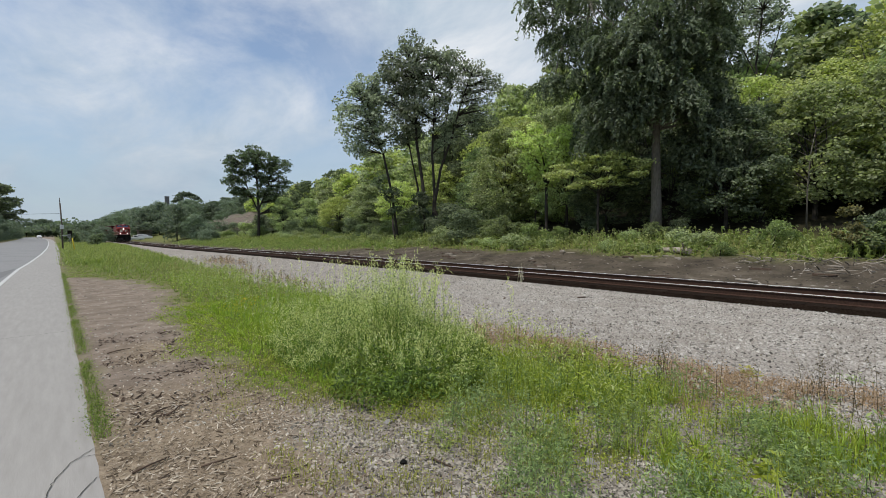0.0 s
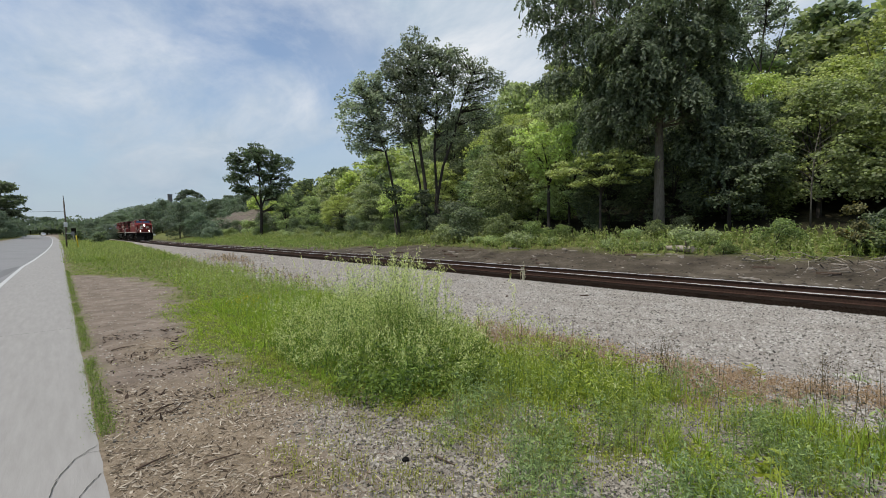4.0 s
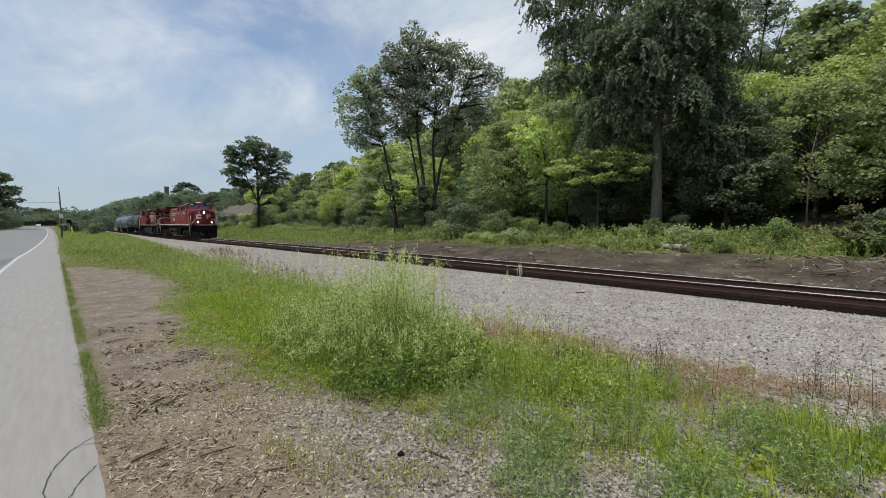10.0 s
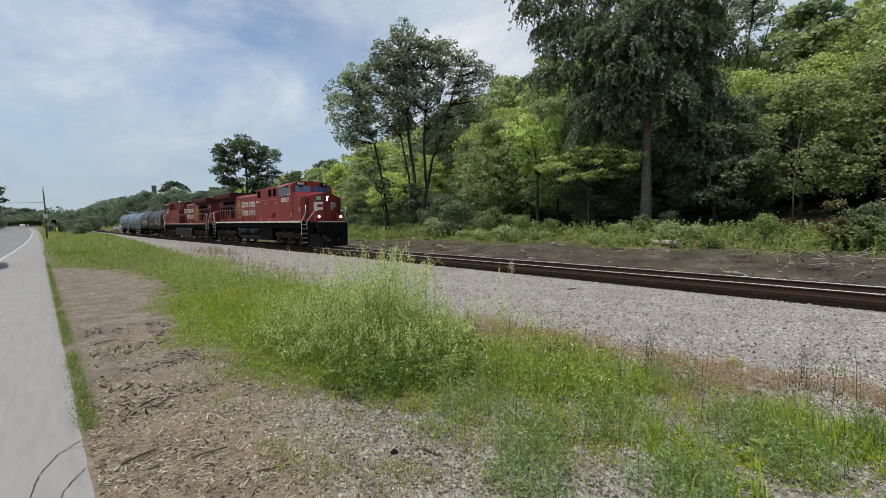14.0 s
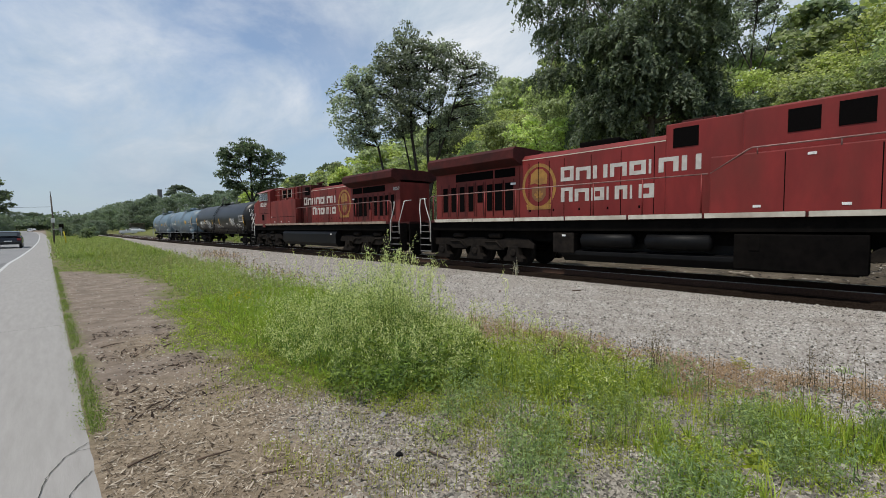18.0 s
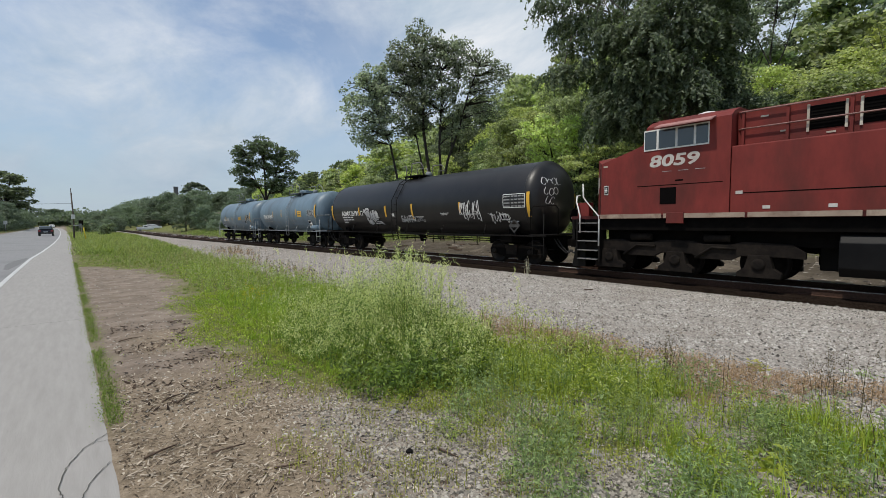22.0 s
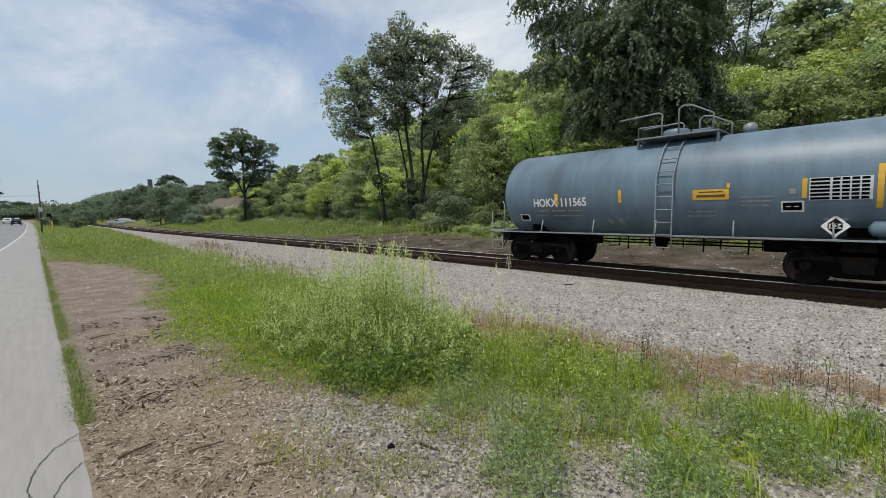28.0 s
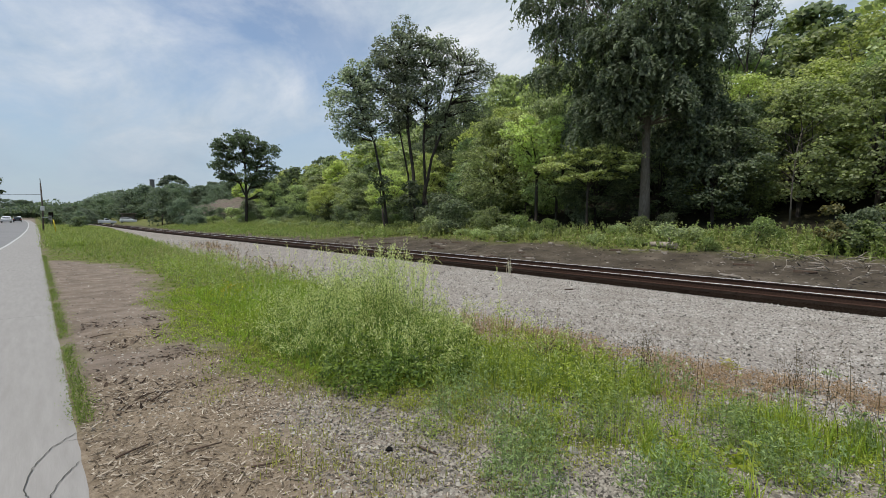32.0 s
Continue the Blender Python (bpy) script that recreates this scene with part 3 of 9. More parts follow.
def ground_material():
    m = bpy.data.materials.new("ground")
    m.use_nodes = True
    t = m.node_tree
    bsdf = t.nodes["Principled BSDF"]
    geo = t.nodes.new("ShaderNodeNewGeometry")
    att = t.nodes.new("ShaderNodeAttribute")
    att.attribute_name = "cover"
    sep = t.nodes.new("ShaderNodeSeparateColor")
    t.links.new(att.outputs["Color"], sep.inputs[0])

    def tones(scale, stops, rough=0.6):
        n = node(t, "ShaderNodeTexNoise", Scale=scale, Detail=7.0, Roughness=rough)
        t.links.new(geo.outputs["Position"], n.inputs["Vector"])
        r = t.nodes.new("ShaderNodeValToRGB")
        while len(r.color_ramp.elements) < len(stops):
            r.color_ramp.elements.new(0.5)
        for e, (p, c) in zip(r.color_ramp.elements, stops):
            e.position, e.color = p, (*c, 1)
        t.links.new(n.outputs[0], r.inputs[0])
        return r.outputs[0]

    def blend(fac, a, b):
        mx = t.nodes.new("ShaderNodeMix")
        mx.data_type = "RGBA"
        t.links.new(fac, mx.inputs[0])
        t.links.new(a, mx.inputs[6])
        t.links.new(b, mx.inputs[7])
        return mx.outputs[2]

    dirt = tones(2.2, ((0.28, (0.115, 0.09, 0.07)), (0.5, (0.212, 0.169, 0.133)), (0.72, (0.31, 0.256, 0.205))), 0.7)
    far_dirt = tones(0.8, ((0.3, (0.042, 0.034, 0.024)), (0.55, (0.095, 0.078, 0.058)), (0.8, (0.19, 0.158, 0.12))))
    px = t.nodes.new("ShaderNodeSeparateXYZ")
    t.links.new(geo.outputs["Position"], px.inputs[0])
    far = t.nodes.new("ShaderNodeMapRange")
    far.inputs["From Min"].default_value, far.inputs["From Max"].default_value = 15.0, 16.5
    t.links.new(px.outputs["X"], far.inputs["Value"])
    base = blend(far.outputs[0], dirt, far_dirt)
    # woodland floor, its soil tones darkened further for the shade beneath the trees
    shaded_humus = tones(1.5, ((0.3, (0.012, 0.010, 0.006)), (0.55, (0.026, 0.023, 0.012)), (0.8, (0.05, 0.05, 0.022))))
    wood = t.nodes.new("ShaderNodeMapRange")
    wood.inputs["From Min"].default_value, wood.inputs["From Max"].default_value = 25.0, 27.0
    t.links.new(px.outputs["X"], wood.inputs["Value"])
    base = blend(wood.outputs[0], base, shaded_humus)
    green = tones(9.0, ((0.3, (0.06, 0.075, 0.02)), (0.55, (0.14, 0.15, 0.045)), (0.75, (0.26, 0.22, 0.11))))
    vor = t.nodes.new("ShaderNodeTexVoronoi")
    vor.inputs["Scale"].default_value = 26.0
    t.links.new(geo.outputs["Position"], vor.inputs["Vector"])
    grey = t.nodes.new("ShaderNodeValToRGB")
    grey.color_ramp.elements[0].color, grey.color_ramp.elements[1].color = (0.40, 0.375, 0.34, 1), (0.22, 0.202, 0.18, 1)
    grey.color_ramp.elements[0].position, grey.color_ramp.elements[1].position = 0.15, 0.75
    t.links.new(vor.outputs["Distance"], grey.inputs[0])
    tone = tones(0.6, ((0.3, (0.80, 0.76, 0.73)), (0.7, (1.1, 1.08, 1.06))))
    mul = t.nodes.new("ShaderNodeMix")
    mul.data_type, mul.blend_type = "RGBA", "MULTIPLY"
    mul.inputs[0].default_value = 1.0
    t.links.new(grey.outputs[0], mul.inputs[6])
    t.links.new(tone, mul.inputs[7])
    chips = tones(9.0, ((0.3, (0.125, 0.094, 0.062)), (0.5, (0.25, 0.196, 0.137)), (0.72, (0.375, 0.305, 0.22))), 0.8)
    brown = tones(12.0, ((0.3, (0.16, 0.113, 0.073)), (0.6, (0.30, 0.228, 0.16)), (0.8, (0.40, 0.335, 0.265))), 0.7)
    c = blend(sep.outputs[2], base, chips)
    c = blend(sep.outputs[1], c, mul.outputs[2])
    dry = t.nodes.new("ShaderNodeMath")
    dry.operation = "MULTIPLY"
    dry.inputs[1].default_value = 0.75
    t.links.new(att.outputs["Alpha"], dry.inputs[0])
    c = blend(dry.outputs[0], c, brown)
    c = blend(sep.outputs[0], c, green)
    t.links.new(c, bsdf.inputs["Base Color"])
    bsdf.inputs["Roughness"].default_value = 0.95
    bsdf.inputs["Specular IOR Level"].default_value = 0.15
    nb = node(t, "ShaderNodeTexNoise", Scale=35.0, Detail=5.0, Roughness=0.7)
    t.links.new(geo.outputs["Position"], nb.inputs["Vector"])
    b = t.nodes.new("ShaderNodeBump")
    b.inputs["Strength"].default_value, b.inputs["Distance"].default_value = 1.0, 0.02
    t.links.new(nb.outputs[0], b.inputs["Height"])
    t.links.new(b.outputs[0], bsdf.inputs["Normal"])
    return m


def build_ground():
    xs = np.concatenate([[-3000, -1200, -500, -200, -100, -60, -40, -25, -15, -11, -10, -9, -6, -3, -1, 0.05, 0.1, 0.14], np.arange(0.19, 6.5, 0.09),
                         np.arange(6.6, 13, 0.3), np.arange(13, 27, 0.35), np.arange(27, 60, 1.5), np.arange(60, 120, 4), [130, 160, 220, 300, 450, 700, 1200, 3000]])
    ys = np.concatenate([[-3000, -1000, -300, -120, -60, -35, -20, -12, -8, -5, -3], np.arange(-2, 9, 0.1), np.arange(9, 22, 0.25), np.arange(22, 60, 0.8),
                         np.arange(60, 200, 4), np.arange(200, 520, 16), [560, 700, 1000, 1600, 3000]])
    gx, gy = np.meshgrid(xs, ys, indexing="ij")
    z = land(gx, gy)
    verts = np.stack([gx, gy, z], -1).reshape(-1, 3)
    nx, ny = len(xs), len(ys)
    i = np.arange(nx * ny).reshape(nx, ny)
    faces = np.stack([i[:-1, :-1], i[1:, :-1], i[1:, 1:], i[:-1, 1:]], -1).reshape(-1, 4)
    me = fast_mesh("ground", verts, faces, smooth=True)
    ca = me.color_attributes.new("cover", "FLOAT_COLOR", "POINT")
    ca.data.foreach_set("color", cover(gx, gy).astype(np.float32).ravel())
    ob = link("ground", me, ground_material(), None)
    tagged(ob, "earth ground with dirt, weeds, wood chips and pale gravel", "ground", kind="structure")


build_ground()


# road, footway, line
def strip(name, pts_left, pts_right, z, thick, material, parent=None):
    """A slab between two lines of (x, y) points of equal number."""
    bm = bmesh.new()
    top = [[bm.verts.new((x, y, z)) for x, y in line] for line in (pts_left, pts_right)]
    low = [[bm.verts.new((x, y, z - thick)) for x, y in line] for line in (pts_left, pts_right)]
    n = len(pts_left)
    for i in range(n - 1):
        bm.faces.new((top[0][i], top[1][i], top[1][i + 1], top[0][i + 1]))
        bm.faces.new((top[1][i], low[1][i], low[1][i + 1], top[1][i + 1]))
        bm.faces.new((top[0][i + 1], low[0][i + 1], low[0][i], top[0][i]))
    bm.faces.new((top[0][0], low[0][0], low[1][0], top[1][0]))
    bm.faces.new((top[1][-1], low[1][-1], low[0][-1], top[0][-1]))
    bmesh.ops.recalc_face_normals(bm, faces=bm.faces)
    return part(name, bm, material, parent)


LINE_X = ((-40, -1.5), (10, -1.42), (20, -1.38), (28.5, -1.32), (35, -1.12), (49, -0.85), (68, -0.70), (93, -0.72), (140, -1.0), (230, -2.5), (420, -12))
LY = [-40, -10, 0, 10, 20, 28.5, 35, 42, 49, 58, 68, 80, 93, 115, 140, 180, 230, 300, 420]
edge_rng = random.Random(5)
ey = [-40, -10] + [i * 0.19 for i in range(0, 290)] + [58, 62, 70, 90, 120, 160, 230, 420]
edge = []
for y in ey:
    base = 0.17 + 0.16 * float(smoothstep(25, 60, y)) - 2.0 * float(smoothstep(90, 300, y)) - 9 * float(smoothstep(230, 420, y))
    edge.append((base + edge_rng.uniform(-0.006, 0.006), y))
pavement = tagged(strip("pavement", [(along(LINE_X, y) + 0.02, y) for y in ey], edge, 0.012, 0.2, M["concrete"]),
                  "worn pale concrete footway beside the road, cracked at its edge", "pavement", kind="structure")
road = tagged(strip("road", [(along(LINE_X, y) - 7.6, y) for y in LY], [(along(LINE_X, y) + 0.02, y) for y in LY], 0.006, 0.2, M["asphalt"]),
              "grey worn asphalt road with a white edge line", "road", kind="structure")
strip("edge_line", [(along(LINE_X, y) - 0.05, y) for y in LY], [(along(LINE_X, y) + 0.06, y) for y in LY], 0.017, 0.006, M["paint_line"], road)


def crack(points, wide, rng):
    """A ragged dark gap along a line of points."""
    bm = bmesh.new()
    pts = []
    for (xa, ya), (xb, yb) in zip(points, points[1:]):
        n = max(2, int(math.hypot(xb - xa, yb - ya) / 0.025))
        pts += [(xa + (xb - xa) * i / n + rng.uniform(-1, 1) * 0.006, ya + (yb - ya) * i / n + rng.uniform(-1, 1) * 0.006) for i in range(n)]
    pts.append(points[-1])
    prev = None
    for i, (x, y) in enumerate(pts):
        a, b = pts[min(i + 1, len(pts) - 1)], pts[max(i - 1, 0)]
        dx, dy = a[0] - b[0], a[1] - b[1]
        ln = math.hypot(dx, dy) or 1
        w = wide * rng.uniform(0.6, 1.3)
        cur = (bm.verts.new((x - dy / ln * w, y + dx / ln * w, 0.0175)), bm.verts.new((x + dy / ln * w, y - dx / ln * w, 0.0175)))
        if prev:
            bm.faces.new((prev[0], prev[1], cur[1], cur[0]))
        prev = cur
    part("crack", bm, M["crack"], pavement)


crack_rng = random.Random(3)
crack([(0.17, 4.13), (0.03, 3.98), (-0.07, 3.72), (-0.11, 3.45), (-0.06, 3.22), (-0.02, 3.05), (-0.05, 2.8)], 0.003, crack_rng)
crack([(0.16, 3.62), (0.09, 3.5), (0.03, 3.36), (-0.02, 3.15)], 0.0026, crack_rng)
crack([(0.17, 4.0), (0.1, 4.02), (0.03, 3.98)], 0.002, crack_rng)
for y in (9.5, 18, 27, 36, 45):
    crack([(-1.3, y), (-0.6, y + 0.02), (0.15, y)], 0.004, crack_rng)
strip("asphalt_patch", [(-1.75, 22), (-1.9, 24.5), (-1.8, 27), (-1.5, 29)], [(-1.62, 22), (-1.5, 24.5), (-1.46, 27), (-1.42, 29)], 0.0105, 0.004, M["patch"], road)

# ---------------------------------------------------------------- the railway track
track = thing("railway_track", "single rusty-sided railway track on dark creosoted ties", "railway track", (0, 0, 0), kind="structure")
RAIL = [(-0.07, -0.182), (0.07, -0.182), (0.07, -0.172), (0.012, -0.155), (0.012, -0.045), (0.036, -0.036), (0.036, -0.004), (-0.036, -0.004), (-0.036, -0.036), (-0.012, -0.045), (-0.012, -0.155), (-0.07, -0.172)]
RAIL_Y = [-70, -30, 0, 10, 15, 20, 25, 30, 36, 42, 48, 54, 60, 66, 72, 80, 88, 96, 110, 160, 240]


def build_rail(dx):
    bm = bmesh.new()
    rings = [[bm.verts.new((float(track_x(y)) + dx + px_, y, pz + float(track_z(y)))) for px_, pz in RAIL] for y in RAIL_Y]
    n = len(RAIL)
    for a, b in zip(rings, rings[1:]):
        for k in range(n):
            bm.faces.new((a[k], a[(k + 1) % n], b[(k + 1) % n], b[k]))
    bmesh.ops.recalc_face_normals(bm, faces=bm.faces)
    rail = part("rail", bm, M["rail_side"], track, "rust-brown steel rail with a polished head")
    bm = bmesh.new()
    for ya, yb in zip(RAIL_Y, RAIL_Y[1:]):
        xa, xb = float(track_x(ya)) + dx, float(track_x(yb)) + dx
        crown = ((-0.037, -0.014), (-0.032, -0.005), (-0.02, -0.001), (0.0, 0.001), (0.02, -0.001), (0.032, -0.005), (0.037, -0.014))
        a = [bm.verts.new((xa + q, ya, r + float(track_z(ya)))) for q, r in crown]
        b = [bm.verts.new((xb + q, yb, r + float(track_z(yb)))) for q, r in crown]
        for k in range(6):
            bm.faces.new((a[k], a[k + 1], b[k + 1], b[k])).smooth = True
    part("running_surface", bm, M["rail_top_sheen"], rail, "steel rail head, its polished sheen painted as a pale tone")


build_rail(-0.75)
build_rail(0.75)
bm = bmesh.new()
rings = []
for y in RAIL_Y:
    x = float(track_x(y))
    rings.append([bm.verts.new((x + a, y, b + float(track_z(y)))) for a, b in ((-1.36, -0.36), (-1.31, -0.187), (1.31, -0.187), (1.36, -0.36))])
for a, b in zip(rings, rings[1:]):
    for k in range(3):
        bm.faces.new((a[k], b[k], b[k + 1], a[k + 1]))
bmesh.ops.recalc_face_normals(bm, faces=bm.faces)
part("track_bed", bm, M["cinder"], track, "dark oily cinders between the ties")

# ---------------------------------------------------------------- trees and shrubs


def leaf_quads(p, size, rng, flat=0.5, long=1.5, hang=0.0, face=None):
    """Leaf-shaped quads at the points p; hang turns their length downward, face gives the side that they turn to."""
    n = len(p)
    d = rng.normal(size=(n, 3))
    d[:, 2] *= (1 - flat)
    d[:, 2] -= hang * 2.0
    if face is not None:
        nn = face + rng.normal(size=(n, 3)) * 0.75
        nn /= np.linalg.norm(nn, axis=1)[:, None] + 1e-9
        d -= nn * (d * nn).sum(1)[:, None]
    d /= np.linalg.norm(d, axis=1)[:, None] + 1e-9
    if face is not None:
        s = np.cross(nn, d)
    else:
        s = rng.normal(size=(n, 3))
        s[:, 2] *= (1 - flat * 0.7)
        s -= d * (s * d).sum(1)[:, None]
    s /= np.linalg.norm(s, axis=1)[:, None] + 1e-9
    ln = size * rng.uniform(0.7, 1.35, n)[:, None]
    wd = ln / long
    v = np.stack([p - d * ln / 2, p + s * wd / 2, p + d * ln / 2, p - s * wd / 2], 1).reshape(-1, 3)
    return v, np.arange(4 * n).reshape(n, 4)


def clump_points(rng, centres, radii, n, squash=0.7, topped=0.0):
    """Points in clumps, most near each clump's outside and, by topped, on its upper side; and the way out of the clump."""
    centres, radii = np.asarray(centres), np.asarray(radii)
    w = radii ** 2
    k = rng.choice(len(centres), n, p=w / w.sum())
    u = rng.normal(size=(n, 3))
    u /= np.linalg.norm(u, axis=1)[:, None]
    u[:, 2] = np.where(rng.uniform(0, 1, n) < topped, np.abs(u[:, 2]), u[:, 2])
    r = radii[k] * rng.uniform(0.35, 1.0, n) ** 0.55 * np.where(rng.uniform(0, 1, n) < 0.16, rng.uniform(1.0, 1.7, n), 1.0)
    q = u * r[:, None]
    q[:, 2] *= squash
    return centres[k] + q, u * 0.7 + np.array([-0.42, 0, 0.52])


def crown_clumps(rng, base, top, width, n, lean=(0, 0), shape="round", hollow=0.35, clump=(0.09, 0.19)):
    """Clump centres and radii for a crown between two heights."""
    c, r = [], []
    while len(c) < n:
        h = rng.uniform(0, 1)
        if shape == "round":
            lim = math.sin(math.pi * (0.12 + 0.86 * h)) ** 0.6
        elif shape == "fan":
            lim = (0.25 + 0.85 * h) * (1 - max(0, h - 0.8) * 3.2)
        else:
            lim = math.sin(math.pi * (0.2 + 0.75 * h)) ** 0.4
        a = rng.uniform(0, 2 * math.pi)
        d = lim * math.sqrt(rng.uniform(hollow ** 2, 1))
        c.append((math.cos(a) * d * width / 2 + lean[0] * h, math.sin(a) * d * width / 2 + lean[1] * h, base + (top - base) * h))
        r.append(width * rng.uniform(*clump))
    return np.array(c), np.array(r)


def limbs(bm, rng, foot, fork, centres, r0, every=1, seg=6):
    """A trunk from foot to fork, and limbs from it to the clumps."""
    foot, fork = Vector(foot), Vector(fork)
    mid = (foot + fork) / 2 + Vector((rng.uniform(-0.15, 0.15), rng.uniform(-0.15, 0.15), 0)) * (fork - foot).length * 0.12
    tube(bm, [foot - Vector((0, 0, 0.35)), foot + (mid - foot) * 0.12, mid, fork], r0 * 1.15, seg + 2, r0 * 0.72)
    for c in list(centres)[::every]:
        c = Vector(c)
        start = foot + (fork - foot) * rng.uniform(0.72, 1.0)
        bend = start + (c - start) * 0.5 + Vector((rng.uniform(-0.3, 0.3), rng.uniform(-0.3, 0.3), rng.uniform(0.1, 0.5))) * (c - start).length * 0.22
        tube(bm, [start, start + (bend - start) * 0.5 + Vector((0, 0, 0.1)), bend, c], r0 * rng.uniform(0.3, 0.55), seg, r0 * 0.07)


def make_tree(name, label, category, seed, height, crown_base, width, clumps, leaves, leaf, mat, bark="bark", trunk_r=0.2,
              shape="round", flat=0.58, long=1.4, every=2, squash=0.7, group="", at=(0, 0, 0), hollow=0.35, lean=(0, 0), forked=0.55, clump=(0.09, 0.19), topped=0.6):
    rng = np.random.default_rng(seed)
    ob = thing(name, label, category, at, group)
    c, r = crown_clumps(rng, crown_base + width * 0.08, height - width * 0.08, width, clumps, lean, shape, hollow, clump)
    bm = bmesh.new()
    limbs(bm, rng, (0, 0, 0), (lean[0] * 0.3, lean[1] * 0.3, crown_base + (height - crown_base) * forked * 0.5), c, trunk_r, every)
    part("trunk", bm, M[bark], ob)
    p, face = clump_points(rng, c, r, leaves, squash, topped)
    v, f = leaf_quads(p, leaf, rng, flat, long, face=face)
    link("crown", fast_mesh("crown", v, f), M[mat], ob)
    return ob


def make_shrub(name, label, seed, height, width, leaves, leaf, mat, group="", at=(0, 0, 0), flat=0.4, stems=7, category="shrub"):
    rng = np.random.default_rng(seed)
    ob = thing(name, label, category, at, group)
    n = 12
    c, r = crown_clumps(rng, height * 0.15, height * 0.85, width, n, shape="full", hollow=0.1)
    bm = bmesh.new()
    for k in range(stems):
        q = c[k % n]
        tube(bm, [(q[0] * 0.12, q[1] * 0.12, -0.15), (q[0] * 0.5, q[1] * 0.5, q[2] * 0.6), tuple(q)], 0.03, 5, 0.008)
    part("branching", bm, M["bark"], ob)
    p, face = clump_points(rng, c, r * 1.5, leaves, 0.8, 0.4)
    p[:, 2] = np.abs(p[:, 2])
    v, f = leaf_quads(p, leaf, rng, flat, face=face)
    link("foliage", fast_mesh("foliage", v, f), M[mat], ob)
    return ob


def ground_at(x, y):
    return float(land(x, y))


def stand(ob, x, y, turn, size=1.0, sink=0.05, wide=None):
    w = size if wide is None else wide
    return copy_thing(ob, pose(x, y, ground_at(x, y) - sink, rz=turn) @ Matrix.Diagonal((w, w, size, 1)))


# the group of slim trees beyond the track; the plan runs across the line of sight (r) and back (d)
GROVE = "slim trees in the grove beyond the track"


def lobed_tree(name, label, group, at, across, seed, stems, lobes, leaf, mat, bark, clump, squash=0.6, flat=0.5, reach=1, long=1.5, fuller=1.0):
    """A tree of bent stems [(radius, (r, d, z), ...)] and leaf masses (r, d, z, half-width, half-height, clumps, leaves)."""
    rng = np.random.default_rng(seed)
    ob = thing(name, label, "tree", (at[0], at[1], ground_at(at[0], at[1]) - 0.05), group)
    ax = np.array([across[0], across[1], 0.0])
    ax /= np.linalg.norm(ax)
    ay = np.array([-ax[1], ax[0], 0.0])

    def place(r, d, z):
        return Vector(ax * r + ay * d + np.array([0, 0, z]))

    bm = bmesh.new()
    tops = []
    for rad, *pts in stems:
        pts = [place(*q) for q in pts]
        tube(bm, [pts[0] - Vector((0, 0, 0.4))] + pts, rad * 1.1, 8, rad * 0.35)
        for i in range(1, len(pts)):
            for t in (0.3, 0.65, 1.0):
                tops.append((pts[i - 1].lerp(pts[i], t), rad))
    vs, fs, off = [], [], 0
    for r, d, z, hw, hh, n, leaves in lobes:
        z, hw = z + 0.4, hw * 1.15
        leaves, n = int(leaves * fuller), int(n * (1 + 0.3 * (fuller - 1)))
        u = rng.normal(size=(n, 3))
        u = u / np.linalg.norm(u, axis=1)[:, None] * (rng.uniform(0.05, 1, n) ** 0.45)[:, None]
        c = np.array(place(r, d, z))[None] + u[:, :1] * hw * ax + u[:, 1:2] * hw * ay + u[:, 2:] * hh * np.array([0, 0, 1.0])
        q, face = clump_points(rng, c, rng.uniform(*clump, n), leaves, squash, 0.5)
        v, f = leaf_quads(q, leaf, rng, flat, long, face=face)
        vs.append(v)
        fs.append(f + off)
        off += len(v)
        for e in c[::reach]:
            e = Vector(e)
            low = [t for t in tops if t[0].z < e.z + 0.3] or tops
            s0, rad = min(low, key=lambda t: (t[0] - e).length)
            bend = s0.lerp(e, 0.55) + Vector((rng.uniform(-0.2, 0.2), rng.uniform(-0.2, 0.2), 0.12)) * (e - s0).length
            tube(bm, [s0, bend, e], rad * 0.32, 5, 0.012)
    part("trunk", bm, M[bark], ob)
    link("crown", fast_mesh("crown", np.concatenate(vs), np.concatenate(fs)), M[mat], ob)
    return ob


SLIM = "slim dark-barked tree with an airy deep-green crown"
ACROSS = (0.81, -0.58)
G0 = (27.3, 32.9)
lobed_tree("deciduous_tree", SLIM, GROVE, (G0[0] - 2.2, G0[1] + 1.6), ACROSS, 11, [(0.15, (0, 0, 0), (-0.5, 0, 4.5), (-1.3, 0.2, 8.5), (-2.6, 0, 11.5), (-3.2, 0, 13.5))],
           [(-3.4, 0, 11.6, 2.3, 3.2, 60, 2300), (-1.2, 0.3, 10.6, 1.8, 2.2, 34, 1300), (-2.2, 0, 14.0, 1.5, 1.8, 26, 1000), (-4.0, 0.2, 8.9, 1.2, 1.6, 16, 520)], 0.24, "leaf_grove", "bark", (0.3, 0.75), 0.9, 0.2, fuller=1.6)
lobed_tree("deciduous_tree", SLIM, GROVE, G0, ACROSS, 12, [(0.2, (0, 0, 0), (-0.2, 0, 5), (-0.8, 0, 9.5), (-0.9, 0, 14), (-1.4, 0.3, 18)), (0.13, (-0.3, 0.3, 0.3), (-0.7, 0.4, 5), (-1.5, 0.4, 9), (-2.2, 0.5, 14))],
           [(-1.7, 0, 16.2, 2.2, 2.9, 62, 2500), (-2.8, 0.3, 14.0, 2.0, 2.6, 44, 1700), (-0.9, 0, 12.0, 2.0, 2.6, 44, 1500), (-2.2, 0, 10.2, 1.5, 1.8, 24, 900)], 0.24, "leaf_grove", "bark", (0.3, 0.75), 0.9, 0.2, fuller=1.6)
